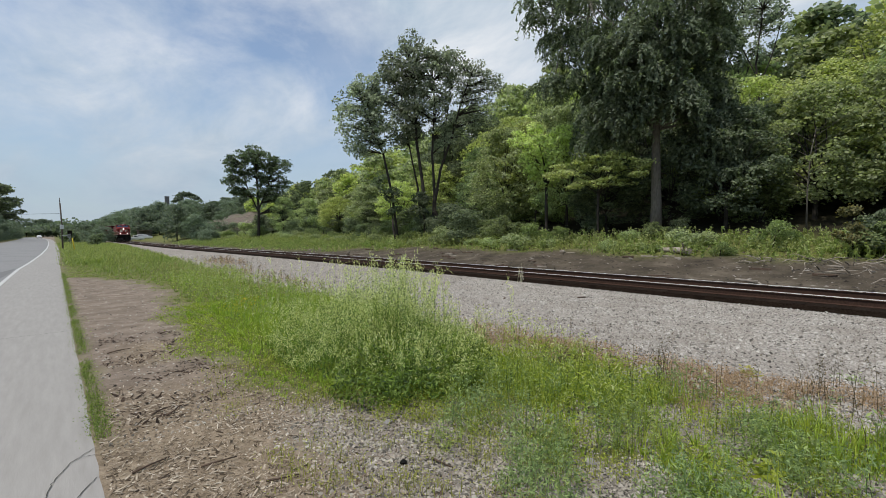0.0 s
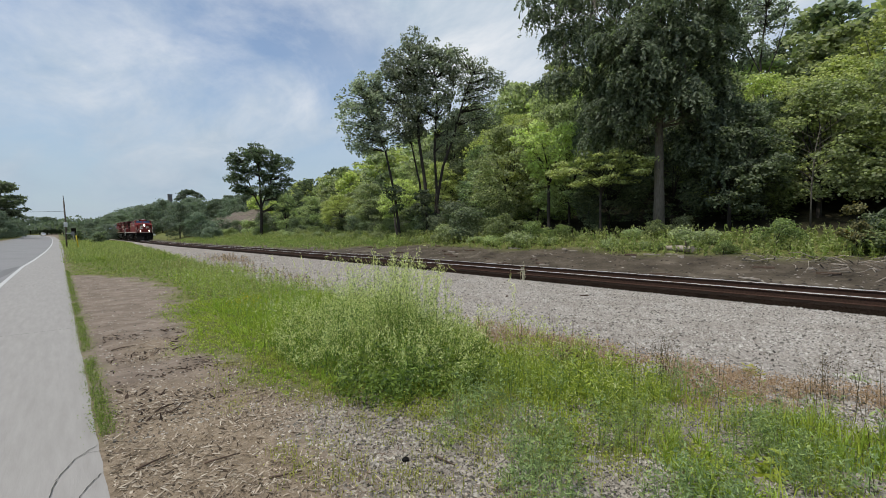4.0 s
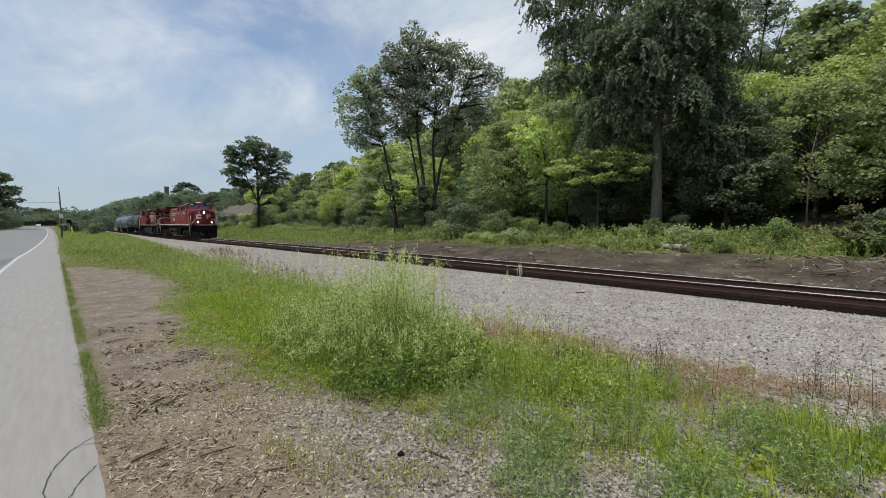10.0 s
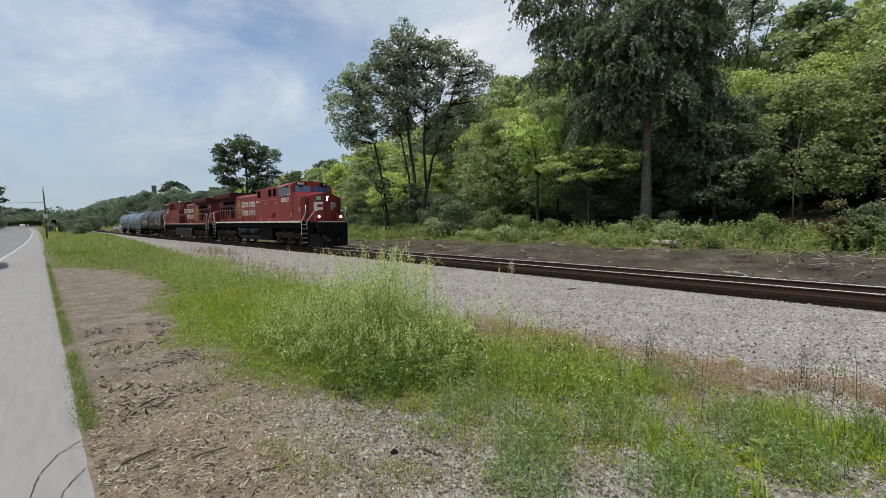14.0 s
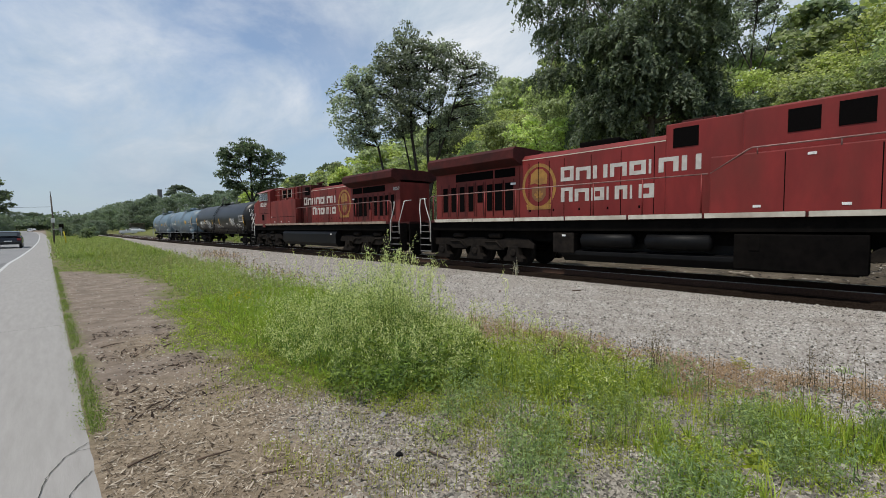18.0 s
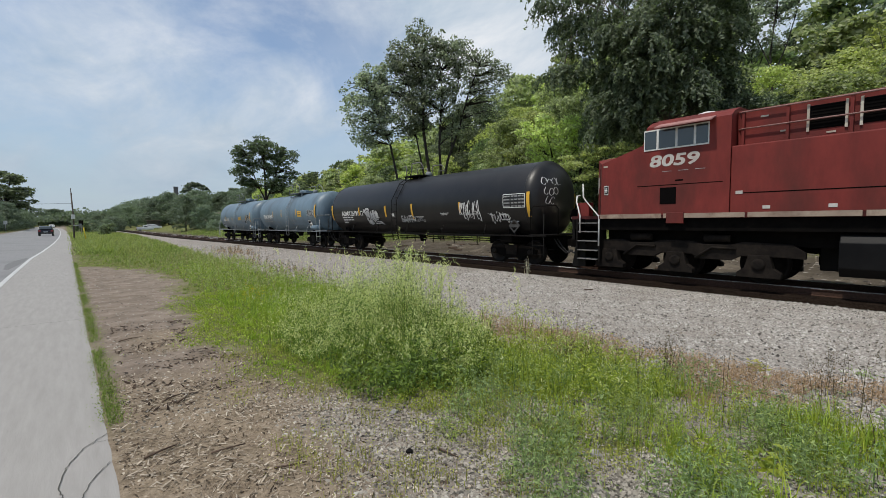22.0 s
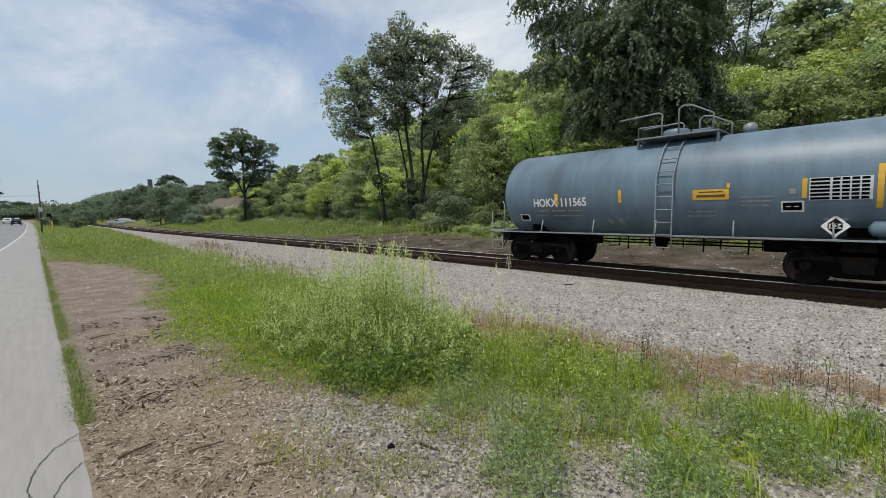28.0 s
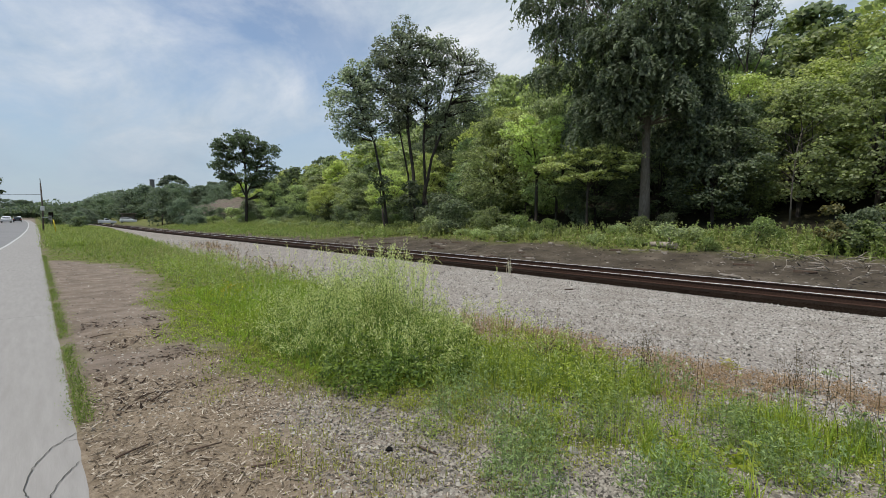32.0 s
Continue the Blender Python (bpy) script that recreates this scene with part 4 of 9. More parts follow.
lobed_tree("deciduous_tree", SLIM, GROVE, (G0[0] + 0.5, G0[1] - 0.4), ACROSS, 13, [(0.17, (0, 0, 0), (0.3, 0, 4.2), (0.1, 0, 8), (0.4, 0, 13), (0.2, 0.3, 16.5))],
           [(0.5, 0, 16.0, 1.9, 2.3, 44, 1500), (0.2, 0, 12.5, 1.7, 2.2, 34, 1000), (1.2, 0.2, 9.8, 1.3, 1.6, 18, 500)], 0.24, "leaf_grove", "bark", (0.3, 0.7), 0.9, 0.2, fuller=1.6)
lobed_tree("deciduous_tree", "slim dark-barked tree with a thin light-green crown", GROVE, (G0[0] + 1.0, G0[1] - 0.9), ACROSS, 14, [(0.17, (0, 0, 0), (-0.4, 0, 3.2), (0.2, 0, 6.5), (1.3, 0, 9.5), (2.3, 0, 13.0), (3.2, 0, 15.5)), (0.09, (0.6, 0, 7.6), (0.7, 0.2, 10.5), (1.4, 0.3, 14.5))],
           [(3.0, 0, 14.6, 2.2, 2.3, 52, 1300), (4.3, 0, 12.2, 1.8, 2.4, 34, 760), (5.3, 0.2, 14.3, 1.2, 1.5, 16, 360), (1.2, 0.3, 16.6, 1.3, 1.3, 18, 420), (1.4, 0, 13.2, 1.5, 2.2, 26, 560), (2.0, 0.2, 10.2, 1.3, 1.4, 16, 360)], 0.22, "leaf_grove", "bark", (0.28, 0.65), 0.9, 0.2, fuller=1.5)
lobed_tree("deciduous_tree", SLIM, GROVE, (G0[0] - 2.8, G0[1] + 1.0), ACROSS, 15, [(0.19, (0, 0, 0), (-0.3, 0, 1.4), (-0.35, 0, 2.3)), (0.09, (-0.3, 0, 1.8), (-0.6, 0.2, 4.2))],
           [(-0.6, 0.2, 4.2, 0.9, 0.9, 10, 420), (-0.2, 0.3, 2.4, 0.6, 0.6, 6, 240)], 0.25, "leaf_deep", "bark", (0.3, 0.6))
lobed_tree("deciduous_tree", "low dark leafy growth at the foot of the grove", GROVE, (G0[0] - 0.6, G0[1] - 0.5), ACROSS, 16, [(0.07, (0, 0, 0), (0.1, 0, 1.6), (-0.2, 0, 3.2))],
           [(-0.5, 0, 3.0, 1.0, 1.0, 16, 700), (0.3, 0, 1.6, 0.8, 0.7, 10, 400)], 0.25, "leaf_deep", "bark", (0.3, 0.6))

# the round tree farther along
lobed_tree("round_tree", "dark round-crowned tree standing alone beyond the track", "", (25.0, 73.0), (0.945, -0.33), 21,
           [(0.3, (0, 0, 0), (0.1, 0, 4.0), (0.0, 0.2, 8.5), (-0.2, 0, 13)), (0.16, (0.1, 0, 4.4), (-1.4, 0.2, 8), (-2.4, 0, 11.5)), (0.16, (0.1, 0, 4.8), (1.5, -0.3, 8.4), (2.4, 0, 11.6))],
           [(0, 0, 13.2, 2.6, 2.0, 46, 2300), (-2.6, 0.4, 11.4, 2.1, 2.0, 34, 1700), (2.7, 0, 11.2, 2.0, 2.0, 34, 1700), (-3.6, -0.5, 8.9, 1.5, 1.3, 18, 800), (3.4, 0.3, 8.4, 1.5, 1.3, 18, 800), (0.2, 1.0, 9.4, 2.2, 1.8, 26, 1200), (0.6, -1.2, 7.2, 1.7, 1.1, 14, 600), (-1.6, 1.0, 7.0, 1.5, 1.1, 14, 600), (2.6, 0.4, 6.3, 1.8, 1.4, 20, 900), (3.4, 0.2, 4.6, 1.2, 1.1, 12, 500), (-2.8, 0.2, 7.4, 1.4, 1.0, 14, 600)], 0.32, "leaf_deep", "bark", (0.45, 0.95), fuller=1.1)

# the great drooping tree
def make_willow(x, y):
    rng = np.random.default_rng(31)
    ob = thing("willow_tree", "huge dark-green willow with drooping boughs and a grey trunk", "tree", (x, y, ground_at(x, y) - 0.05))
    ax, ay = Vector((0.37, -0.93, 0)), Vector((0.93, 0.37, 0))
    masses = ((-6.0, 0, 11.5, 1.9, 3.6), (-6.9, 0.4, 15.0, 1.8, 2.2), (-4.0, -1.5, 13.0, 2.0, 3.8), (-4.4, 1.0, 8.0, 1.6, 2.4), (-2.2, -2.2, 10.0, 1.7, 2.8), (-2.4, 1.5, 15.0, 2.4, 3.6),
              (0.3, -2.6, 13.5, 2.0, 3.8), (0.2, 2.4, 10.5, 2.4, 3.0), (2.2, -1.0, 12.5, 1.8, 4.4), (2.9, 0.2, 10.5, 1.2, 4.2), (2.9, 0.5, 15.0, 1.3, 3.0), (1.6, 1.2, 9.4, 1.5, 2.0), (2.9, 0.8, 8.0, 1.2, 2.6), (-3.0, -1.0, 7.0, 1.2, 2.0), (-1.4, -1.2, 7.8, 1.2, 1.8),
              (-5.0, 0, 18.5, 2.4, 2.6), (-1.2, 0, 19.5, 3.2, 3.2), (2.0, 0, 18.8, 2.0, 2.8),
              (-0.9, -2.4, 9.8, 1.8, 2.2), (1.3, -2.2, 9.4, 1.6, 2.4), (0.2, -1.8, 12.0, 1.8, 2.6), (1.8, 2.0, 13.5, 2.2, 4.0), (-1.5, 2.2, 12.5, 2.2, 4.0),
              (2.4, 0.3, 6.0, 1.2, 2.0), (3.7, 0.4, 5.2, 1.1, 2.2), (4.9, 0.6, 4.6, 0.9, 1.7))
    bm = bmesh.new()
    tube(bm, [(0, 0, -0.4), (0.02, 0, 2.0), (0.05, 0.05, 5.0), (0.1, 0.15, 9.5), (0.0, 0.3, 15.0)], 0.37, 12, 0.13)
    stick_c, stick_r = [], []
    for r, d, z, hw, hh in masses:
        r, hw, hh = r * 0.93 - 0.1, hw * 0.9, hh * 0.9
        m = ax * r + ay * d + Vector((0, 0, z + hh * 0.45))
        s0 = Vector((0.05, 0.1, max(6.6, min(z * 0.7, 10))))
        tube(bm, [s0, s0.lerp(m, 0.45) + Vector((0, 0, 0.9)), m], 0.09, 7, 0.03)
        for _ in range(11):
            u = rng.normal(size=3)
            u = u / np.linalg.norm(u) * rng.uniform(0.3, 1) ** 0.45
            c = ax * r + ay * d + Vector((0, 0, z)) + ax * (u[0] * hw) + ay * (u[1] * hw) + Vector((0, 0, u[2] * hh))
            stick_c.append(np.array(c))
            stick_r.append(rng.uniform(0.38, 0.9))
            if rng.uniform() < 0.7:
                tube(bm, [m, m.lerp(c, 0.5) + Vector((0, 0, 0.25)), c], 0.035, 5, 0.012)
    part("trunk", bm, M["bark_grey"], ob)
    pts, out_w = [], []
    for c, cr in zip(stick_c, stick_r):
        # a bough is a dome of twigs that spill over and hang
        way = rng.uniform(0, 2 * math.pi)
        for _ in range(int(36 * cr / 0.7)):
            a, d = rng.uniform(0, 2 * math.pi), cr * math.sqrt(rng.uniform(0, 1))
            drop = rng.uniform(0.25, 1.15) * (0.6 + 0.7 * d / cr)
            n = int(drop * 13) + 3
            hz = np.linspace(0, 1, n)
            w = d + 0.35 * hz ** 0.5
            px_, py_ = np.cos(a) * w * 1.15 + 0.25 * math.cos(way), np.sin(a) * w * 1.15 + 0.25 * math.sin(way)
            pts.append(np.stack([c[0] + px_ + rng.normal(0, 0.06, n), c[1] + py_ + rng.normal(0, 0.06, n), c[2] + cr * 0.75 * math.sqrt(max(0, 1 - (d / cr) ** 2)) - hz * drop], 1))
            out_w.append(np.stack([np.full(n, math.cos(a)) - 0.25, np.full(n, math.sin(a)), 0.15 + 1.7 * (1 - hz) ** 1.4], 1))
    p, o = np.concatenate(pts), np.concatenate(out_w)
    v, f = leaf_quads(p, 0.24, rng, 0.2, 2.3, hang=0.6, face=o)
    link("crown", fast_mesh("crown", v, f), M["leaf_willow"], ob)


make_willow(28.0, 11.2)

# woods on the hillside
hill_rng = random.Random(77)
WOODS = "broad-leaved trees on the wooded hillside"


KINDS = (("bright green leafy tree on the hillside", "leaf_mid"), ("yellow-green leafy tree on the hillside", "leaf_light"), ("dark green leafy tree on the hillside", "leaf_dark"))
front, back = [], []
for k, (label, mat) in enumerate(KINDS):
    x, y = (37.0, 33.5, 38.0)[k], (24.0, 25.0, 15.5)[k]
    front.append(make_tree("hillside_tree", label, "tree", 41 + k, 10.5 - (k == 1), 0.8, 7.4, 150, 13000, 0.205, mat, trunk_r=0.15, group=WOODS, at=(x, y, ground_at(x, y) - 0.1), hollow=0.5, every=5, squash=0.68, clump=(0.035, 0.13), topped=0.5))
for k, (label, mat) in enumerate(KINDS):
    x, y = (52.0, 51.0, 53.0)[k], (30.0, 18.0, 6.0)[k]
    back.append(make_tree("hillside_tree", label, "tree", 44 + k, 11.0, 1.4, 7.6, 56, 2300, 0.52, mat, trunk_r=0.16, group=WOODS, at=(x, y, ground_at(x, y) - 0.1), hollow=0.55, every=12, squash=0.62, clump=(0.06, 0.17), topped=0.68))
# those that stand out round the willow and the grove
for k, x, y, size, wide in ((2, 29.8, 15.4, 0.5, 0.7), (0, 30.4, 19.0, 0.8, 0.8), (2, 30.2, 8.0, 0.74, 0.78), (2, 31.0, 11.5, 0.5, 0.8), (1, 33.5, 9.2, 0.8, 0.85), (2, 35.0, 6.6, 0.72, 0.8), (0, 32.5, 4.2, 0.75, 0.85), (0, 36.5, -0.8, 1.2, 1.1),
                            (1, 35.5, 4.5, 0.95, 1.0), (0, 33.5, 1.0, 0.8, 0.85), (0, 33.0, -3.5, 1.0, 1.0), (0, 30.6, 25.5, 0.9, 0.95), (0, 33.0, 30.0, 0.8, 0.9), (1, 30.5, 41.0, 0.62, 0.8), (0, 29.5, 47.0, 0.6, 0.8), (1, 28.8, 53.0, 0.55, 0.75), (0, 28.0, 70.0, 0.62, 0.6), (0, 30.5, 66.0, 0.55, 0.6), (1, 31.0, 58.0, 0.55, 0.75)):
    stand(front[k], x, y, hill_rng.uniform(0, 360), size, 0.15, wide)
for row, (x0, step, mix) in enumerate(((34.0, 6.5, (1, 2, 0)), (38.5, 6.2, (0, 1, 2, 2)), (43.5, 6.5, (0, 1, 2, 1)), (49, 7, (0, 1, 0, 2)), (55, 7.5, (0, 1, 0, 2)), (61, 8, (0, 1, 2)), (67.5, 9, (0, 1, 2, 0)))):
    y = -14.0 + row * 1.7
    end = 150 if row < 5 else 120
    while y < end:
        x = x0 + hill_rng.uniform(-1.8, 1.8)
        if row == 0 and (-6 < y < 33) or (x < 46 and y > 98):
            y += step
            continue
        pick = mix[hill_rng.randrange(len(mix))]
        if math.atan2(x, y) > 1.44 and pick == 2:
            pick = 1
        k = (front if row < 3 and y < 44 else back)[pick]
        size = hill_rng.uniform(0.72, 1.12) * (0.62 if row == 0 else 0.85 if row == 1 else 1.0) * (1.12 if y < 45 else 1.0)
        yy = y + hill_rng.uniform(-1.5, 1.5)
        turn, wide = hill_rng.uniform(0, 360), hill_rng.uniform(0.95, 1.2)
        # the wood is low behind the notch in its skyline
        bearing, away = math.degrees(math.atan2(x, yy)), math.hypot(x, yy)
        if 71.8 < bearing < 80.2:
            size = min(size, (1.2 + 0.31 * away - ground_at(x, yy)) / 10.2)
        if size > 0.3:
            stand(k, x, yy, turn, size, 0.15, size * wide)
        y += step * (1 + 0.5 * float(smoothstep(60, 140, y)))

make_tree("hillside_tree", "light green spreading tree with dark bare boughs beneath its crown", "tree", 47, 8.6, 3.4, 6.4, 90, 9500, 0.18, "leaf_light", trunk_r=0.13, group=WOODS,
          at=(27.6, 19.0, ground_at(27.6, 19.0) - 0.1), hollow=0.45, every=3, squash=0.6, clump=(0.04, 0.11), shape="fan", topped=0.7)
make_tree("hillside_tree", "small yellow-green tree with raised boughs beside the willow", "tree", 48, 6.2, 3.0, 6.6, 110, 8000, 0.13, "leaf_light", trunk_r=0.09, group=WOODS,
          at=(26.6, 14.3, ground_at(26.6, 14.3) - 0.1), hollow=0.1, every=5, squash=0.34, clump=(0.03, 0.10))

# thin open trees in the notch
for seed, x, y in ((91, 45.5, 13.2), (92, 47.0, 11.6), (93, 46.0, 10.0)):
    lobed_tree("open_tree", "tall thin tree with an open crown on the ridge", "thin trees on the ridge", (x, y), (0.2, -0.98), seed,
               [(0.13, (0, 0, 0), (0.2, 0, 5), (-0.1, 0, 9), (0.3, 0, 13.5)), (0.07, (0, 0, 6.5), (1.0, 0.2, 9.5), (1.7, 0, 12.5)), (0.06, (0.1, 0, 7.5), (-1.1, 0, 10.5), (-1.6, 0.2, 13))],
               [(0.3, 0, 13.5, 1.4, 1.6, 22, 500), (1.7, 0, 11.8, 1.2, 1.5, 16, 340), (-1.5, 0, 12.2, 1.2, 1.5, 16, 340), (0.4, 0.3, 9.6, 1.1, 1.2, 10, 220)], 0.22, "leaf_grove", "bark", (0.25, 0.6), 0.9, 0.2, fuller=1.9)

# shrubs and tall growth along the foot of the bank
BANK = "shrubs along the foot of the bank"
shrubs = [make_shrub("shrub", "leafy green shrub at the foot of the bank", 51, 2.0, 2.6, 2900, 0.135, "leaf_shrub", BANK, (25.5, 21.0, ground_at(25.5, 21))),
          make_shrub("shrub", "light green leafy shrub at the foot of the bank", 52, 1.5, 2.4, 2700, 0.13, "leaf_mid", BANK, (24.5, 26.0, ground_at(24.5, 26))),
          make_shrub("shrub", "dark green shrub at the foot of the bank", 53, 2.6, 3.0, 3300, 0.15, "leaf_dark", BANK, (29.5, 17.0, ground_at(29.5, 17)))]
sh_rng = random.Random(9)
for x0, step, mix, lo, hi in ((23.8, 2.2, (1, 0, 1), 0.35, 0.75), (25.6, 2.4, (0, 1, 0, 2), 0.5, 1.0), (28.3, 2.8, (0, 2, 2), 0.8, 1.4), (31.0, 3.2, (0, 2, 0, 1), 0.9, 1.7)):
    y = -7.0
    while y < 105:
        if x0 > 25 and 11.5 < y < 22.5 and sh_rng.random() < 0.85 or x0 > 27 and 1 < y < 23 and sh_rng.random() < 0.75 or x0 < 27 and y < 16 and sh_rng.random() < 0.4:
            y += step
            continue
        x = x0 + sh_rng.uniform(-0.9, 0.9) + 1.4 * float(smoothstep(20, 60, y))
        k = shrubs[mix[sh_rng.randrange(len(mix))]]
        s = sh_rng.uniform(lo, hi)
        stand(k, x, y, sh_rng.uniform(0, 360), s, 0.05, s * sh_rng.uniform(0.9, 1.3))
        y += step * sh_rng.uniform(0.7, 1.3) * (1 + 1.6 * float(smoothstep(30, 80, y)))

for k, x, y, size in ((0, 26.9, 10.7, 0.55), (1, 26.4, 12.0, 0.5), (2, 27.0, 9.4, 0.45)):
    stand(shrubs[k], x, y, 70 * k, size)

# ---------------------------------------------------------------- the train
VEHICLES = []
WHEELS = []


def text_mesh(words, size, width=None, slant=0.0, bold=0.012):
    """Flat letters as a mesh, from the left at 0, on the baseline."""
    cu = bpy.data.curves.new("letters", "FONT")
    cu.body, cu.size, cu.fill_mode = words, size, "FRONT"
    cu.resolution_u = 3
    cu.shear, cu.offset = slant, bold * size / 0.4
    ob = bpy.data.objects.new("letters", cu)
    scene.collection.objects.link(ob)
    bpy.context.view_layer.update()
    me = bpy.data.meshes.new_from_object(ob.evaluated_get(bpy.context.evaluated_depsgraph_get()))
    bpy.data.objects.remove(ob)
    bpy.data.curves.remove(cu)
    co = np.empty(len(me.vertices) * 3, dtype=np.float32)
    me.vertices.foreach_get("co", co)
    co = co.reshape(-1, 3)
    co[:, 0] -= co[:, 0].min()
    if width:
        co[:, 0] *= width / co[:, 0].max()
    me.vertices.foreach_set("co", co.ravel())
    return me


def put_text(name, words, parent, side, y, z, size, material, skin, width=None, label="", slant=0.0):
    """Letters on a vehicle's side (-1 or 1); y is where the first letter starts; skin(z) is the side's distance from the middle."""
    me = text_mesh(words, size, width, slant)
    n = len(me.vertices)
    co = np.empty(n * 3, dtype=np.float32)
    me.vertices.foreach_get("co", co)
    co = co.reshape(-1, 3)
    out = np.empty_like(co)
    out[:, 1] = y + side * co[:, 0]
    out[:, 2] = z + co[:, 1]
    out[:, 0] = side * (np.array([skin(v) for v in out[:, 2]]) + 0.008)
    me.vertices.foreach_set("co", out.ravel())
    me.update()
    return link(name, me, M[material], parent, label)


def sheet(bm, side, y0, y1, z0, z1, skin, proud=0.006, rows=1):
    """A thin plate on a vehicle's side that follows its curve."""
    zs = [z0 + (z1 - z0) * k / rows for k in range(rows + 1)]
    a = [bm.verts.new((side * (skin(z) + proud), y0, z)) for z in zs]
    b = [bm.verts.new((side * (skin(z) + proud), y1, z)) for z in zs]
    for k in range(rows):
        bm.faces.new((a[k], b[k], b[k + 1], a[k + 1]))
    return bm


def put_sheet(name, parent, material, side, y0, y1, z0, z1, skin, proud=0.006, rows=1, label=""):
    return part(name, sheet(bmesh.new(), side, y0, y1, z0, z1, skin, proud, rows), M[material], parent, label)


def wheelset(parent, y, r, material="steel_wheel"):
    bm = bmesh.new()
    for s in (-1, 1):
        lathe(bm, [(s * 0.66, r + 0.026), (s * 0.69, r + 0.026), (s * 0.70, r), (s * 0.80, r - 0.004), (s * 0.805, r - 0.05), (s * 0.77, r - 0.07), (s * 0.765, 0.2), (s * 0.81, 0.15), (s * 0.81, 0.0)], "x", seg=28)
    tube(bm, [(-0.95, 0, 0), (0.95, 0, 0)], 0.08, 10)
    ob = part("wheelset", bm, M[material], parent, "steel wheels on their axle")
    ob.location = (0, y, r)
    WHEELS.append((ob, y, r))
    return ob


def coupler(parent, y, d):
    bm = bmesh.new()
    box(bm, -0.12, 0.12, min(y, y + d * 0.45), max(y, y + d * 0.45), 0.75, 0.98, 0.02)
    box(bm, -0.17, 0.17, min(y + d * 0.38, y + d * 0.62), max(y + d * 0.38, y + d * 0.62), 0.70, 1.02, 0.04)
    part("coupler", bm, M["under"], parent)
    for x in (-0.62, -0.42, 0.38):
        part("air_hose", tube(bmesh.new(), [(x, y, 1.0), (x, y + d * 0.2, 0.72), (x * 0.8, y + d * 0.42, 0.48), (x * 0.7, y + d * 0.58, 0.6)], 0.025, 6), M["rubber"], parent)


def loco_truck(parent, y):
    """A three-axle truck's cast frame on both sides, with its boxes and springs."""
    bm = bmesh.new()
    for s in (-1, 1):
        x0, x1 = sorted((s * 1.12, s * 1.26))
        extrude_yz(bm, x0, x1, [(y - 2.85, 0.86), (y - 2.6, 1.04), (y - 1.6, 1.08), (y - 1.3, 1.0), (y - 0.7, 1.0), (y - 0.4, 1.08), (y + 0.4, 1.08), (y + 0.7, 1.0), (y + 1.3, 1.0), (y + 1.6, 1.08), (y + 2.6, 1.04),
                                (y + 2.85, 0.86), (y + 2.85, 0.70), (y + 2.4, 0.72), (y + 1.55, 0.72), (y + 1.35, 0.60), (y + 0.6, 0.60), (y + 0.4, 0.72), (y - 0.4, 0.72), (y - 0.6, 0.60), (y - 1.35, 0.60), (y - 1.55, 0.72), (y - 2.4, 0.72), (y - 2.85, 0.70)], 0.015)
        box(bm, *sorted((s * 0.5, s * 1.14)), y - 2.2, y + 2.2, 0.7, 0.8)
    frame_ob = part("truck_frame", bm, M["truck_grey"], parent, "dusty grey-brown cast truck frame")
    for a in (-1.95, 0, 1.95):
        for s in (-1, 1):
            bm = bmesh.new()
            x0, x1 = sorted((s * 1.10, s * 1.34))
            extrude_yz(bm, x0, x1, [(y + a - 0.46, 0.32), (y + a - 0.30, 0.44), (y + a - 0.22, 0.76), (y + a + 0.22, 0.76), (y + a + 0.30, 0.44), (y + a + 0.46, 0.32), (y + a + 0.46, 0.20), (y + a - 0.46, 0.20)], 0.012)
            lathe(bm, [(s * 1.33, 0.15), (s * 1.38, 0.14), (s * 1.39, 0.09)], "x", (0, y + a, 0.53), 16)
            part("journal_box", bm, M["truck_grey"], frame_ob)
    for a in (-1.0, 1.0):
        for s in (-1, 1):
            part("brake_cylinder", tube(bmesh.new(), [(s * 1.2, y + a - 0.3, 1.16), (s * 1.2, y + a + 0.3, 1.16)], 0.10, 10), M["truck_grey"], frame_ob)
            part("brake_rod", tube(bmesh.new(), [(s * 1.29, y + a - 0.5, 0.62), (s * 1.29, y + a - 0.1, 0.92), (s * 1.29, y + a + 0.45, 0.9)], 0.035, 6), M["truck_grey"], frame_ob)


def rail_line(parent, name, pts, r, material, label=""):
    return part(name, tube(bmesh.new(), pts, r, 7), M[material], parent, label)


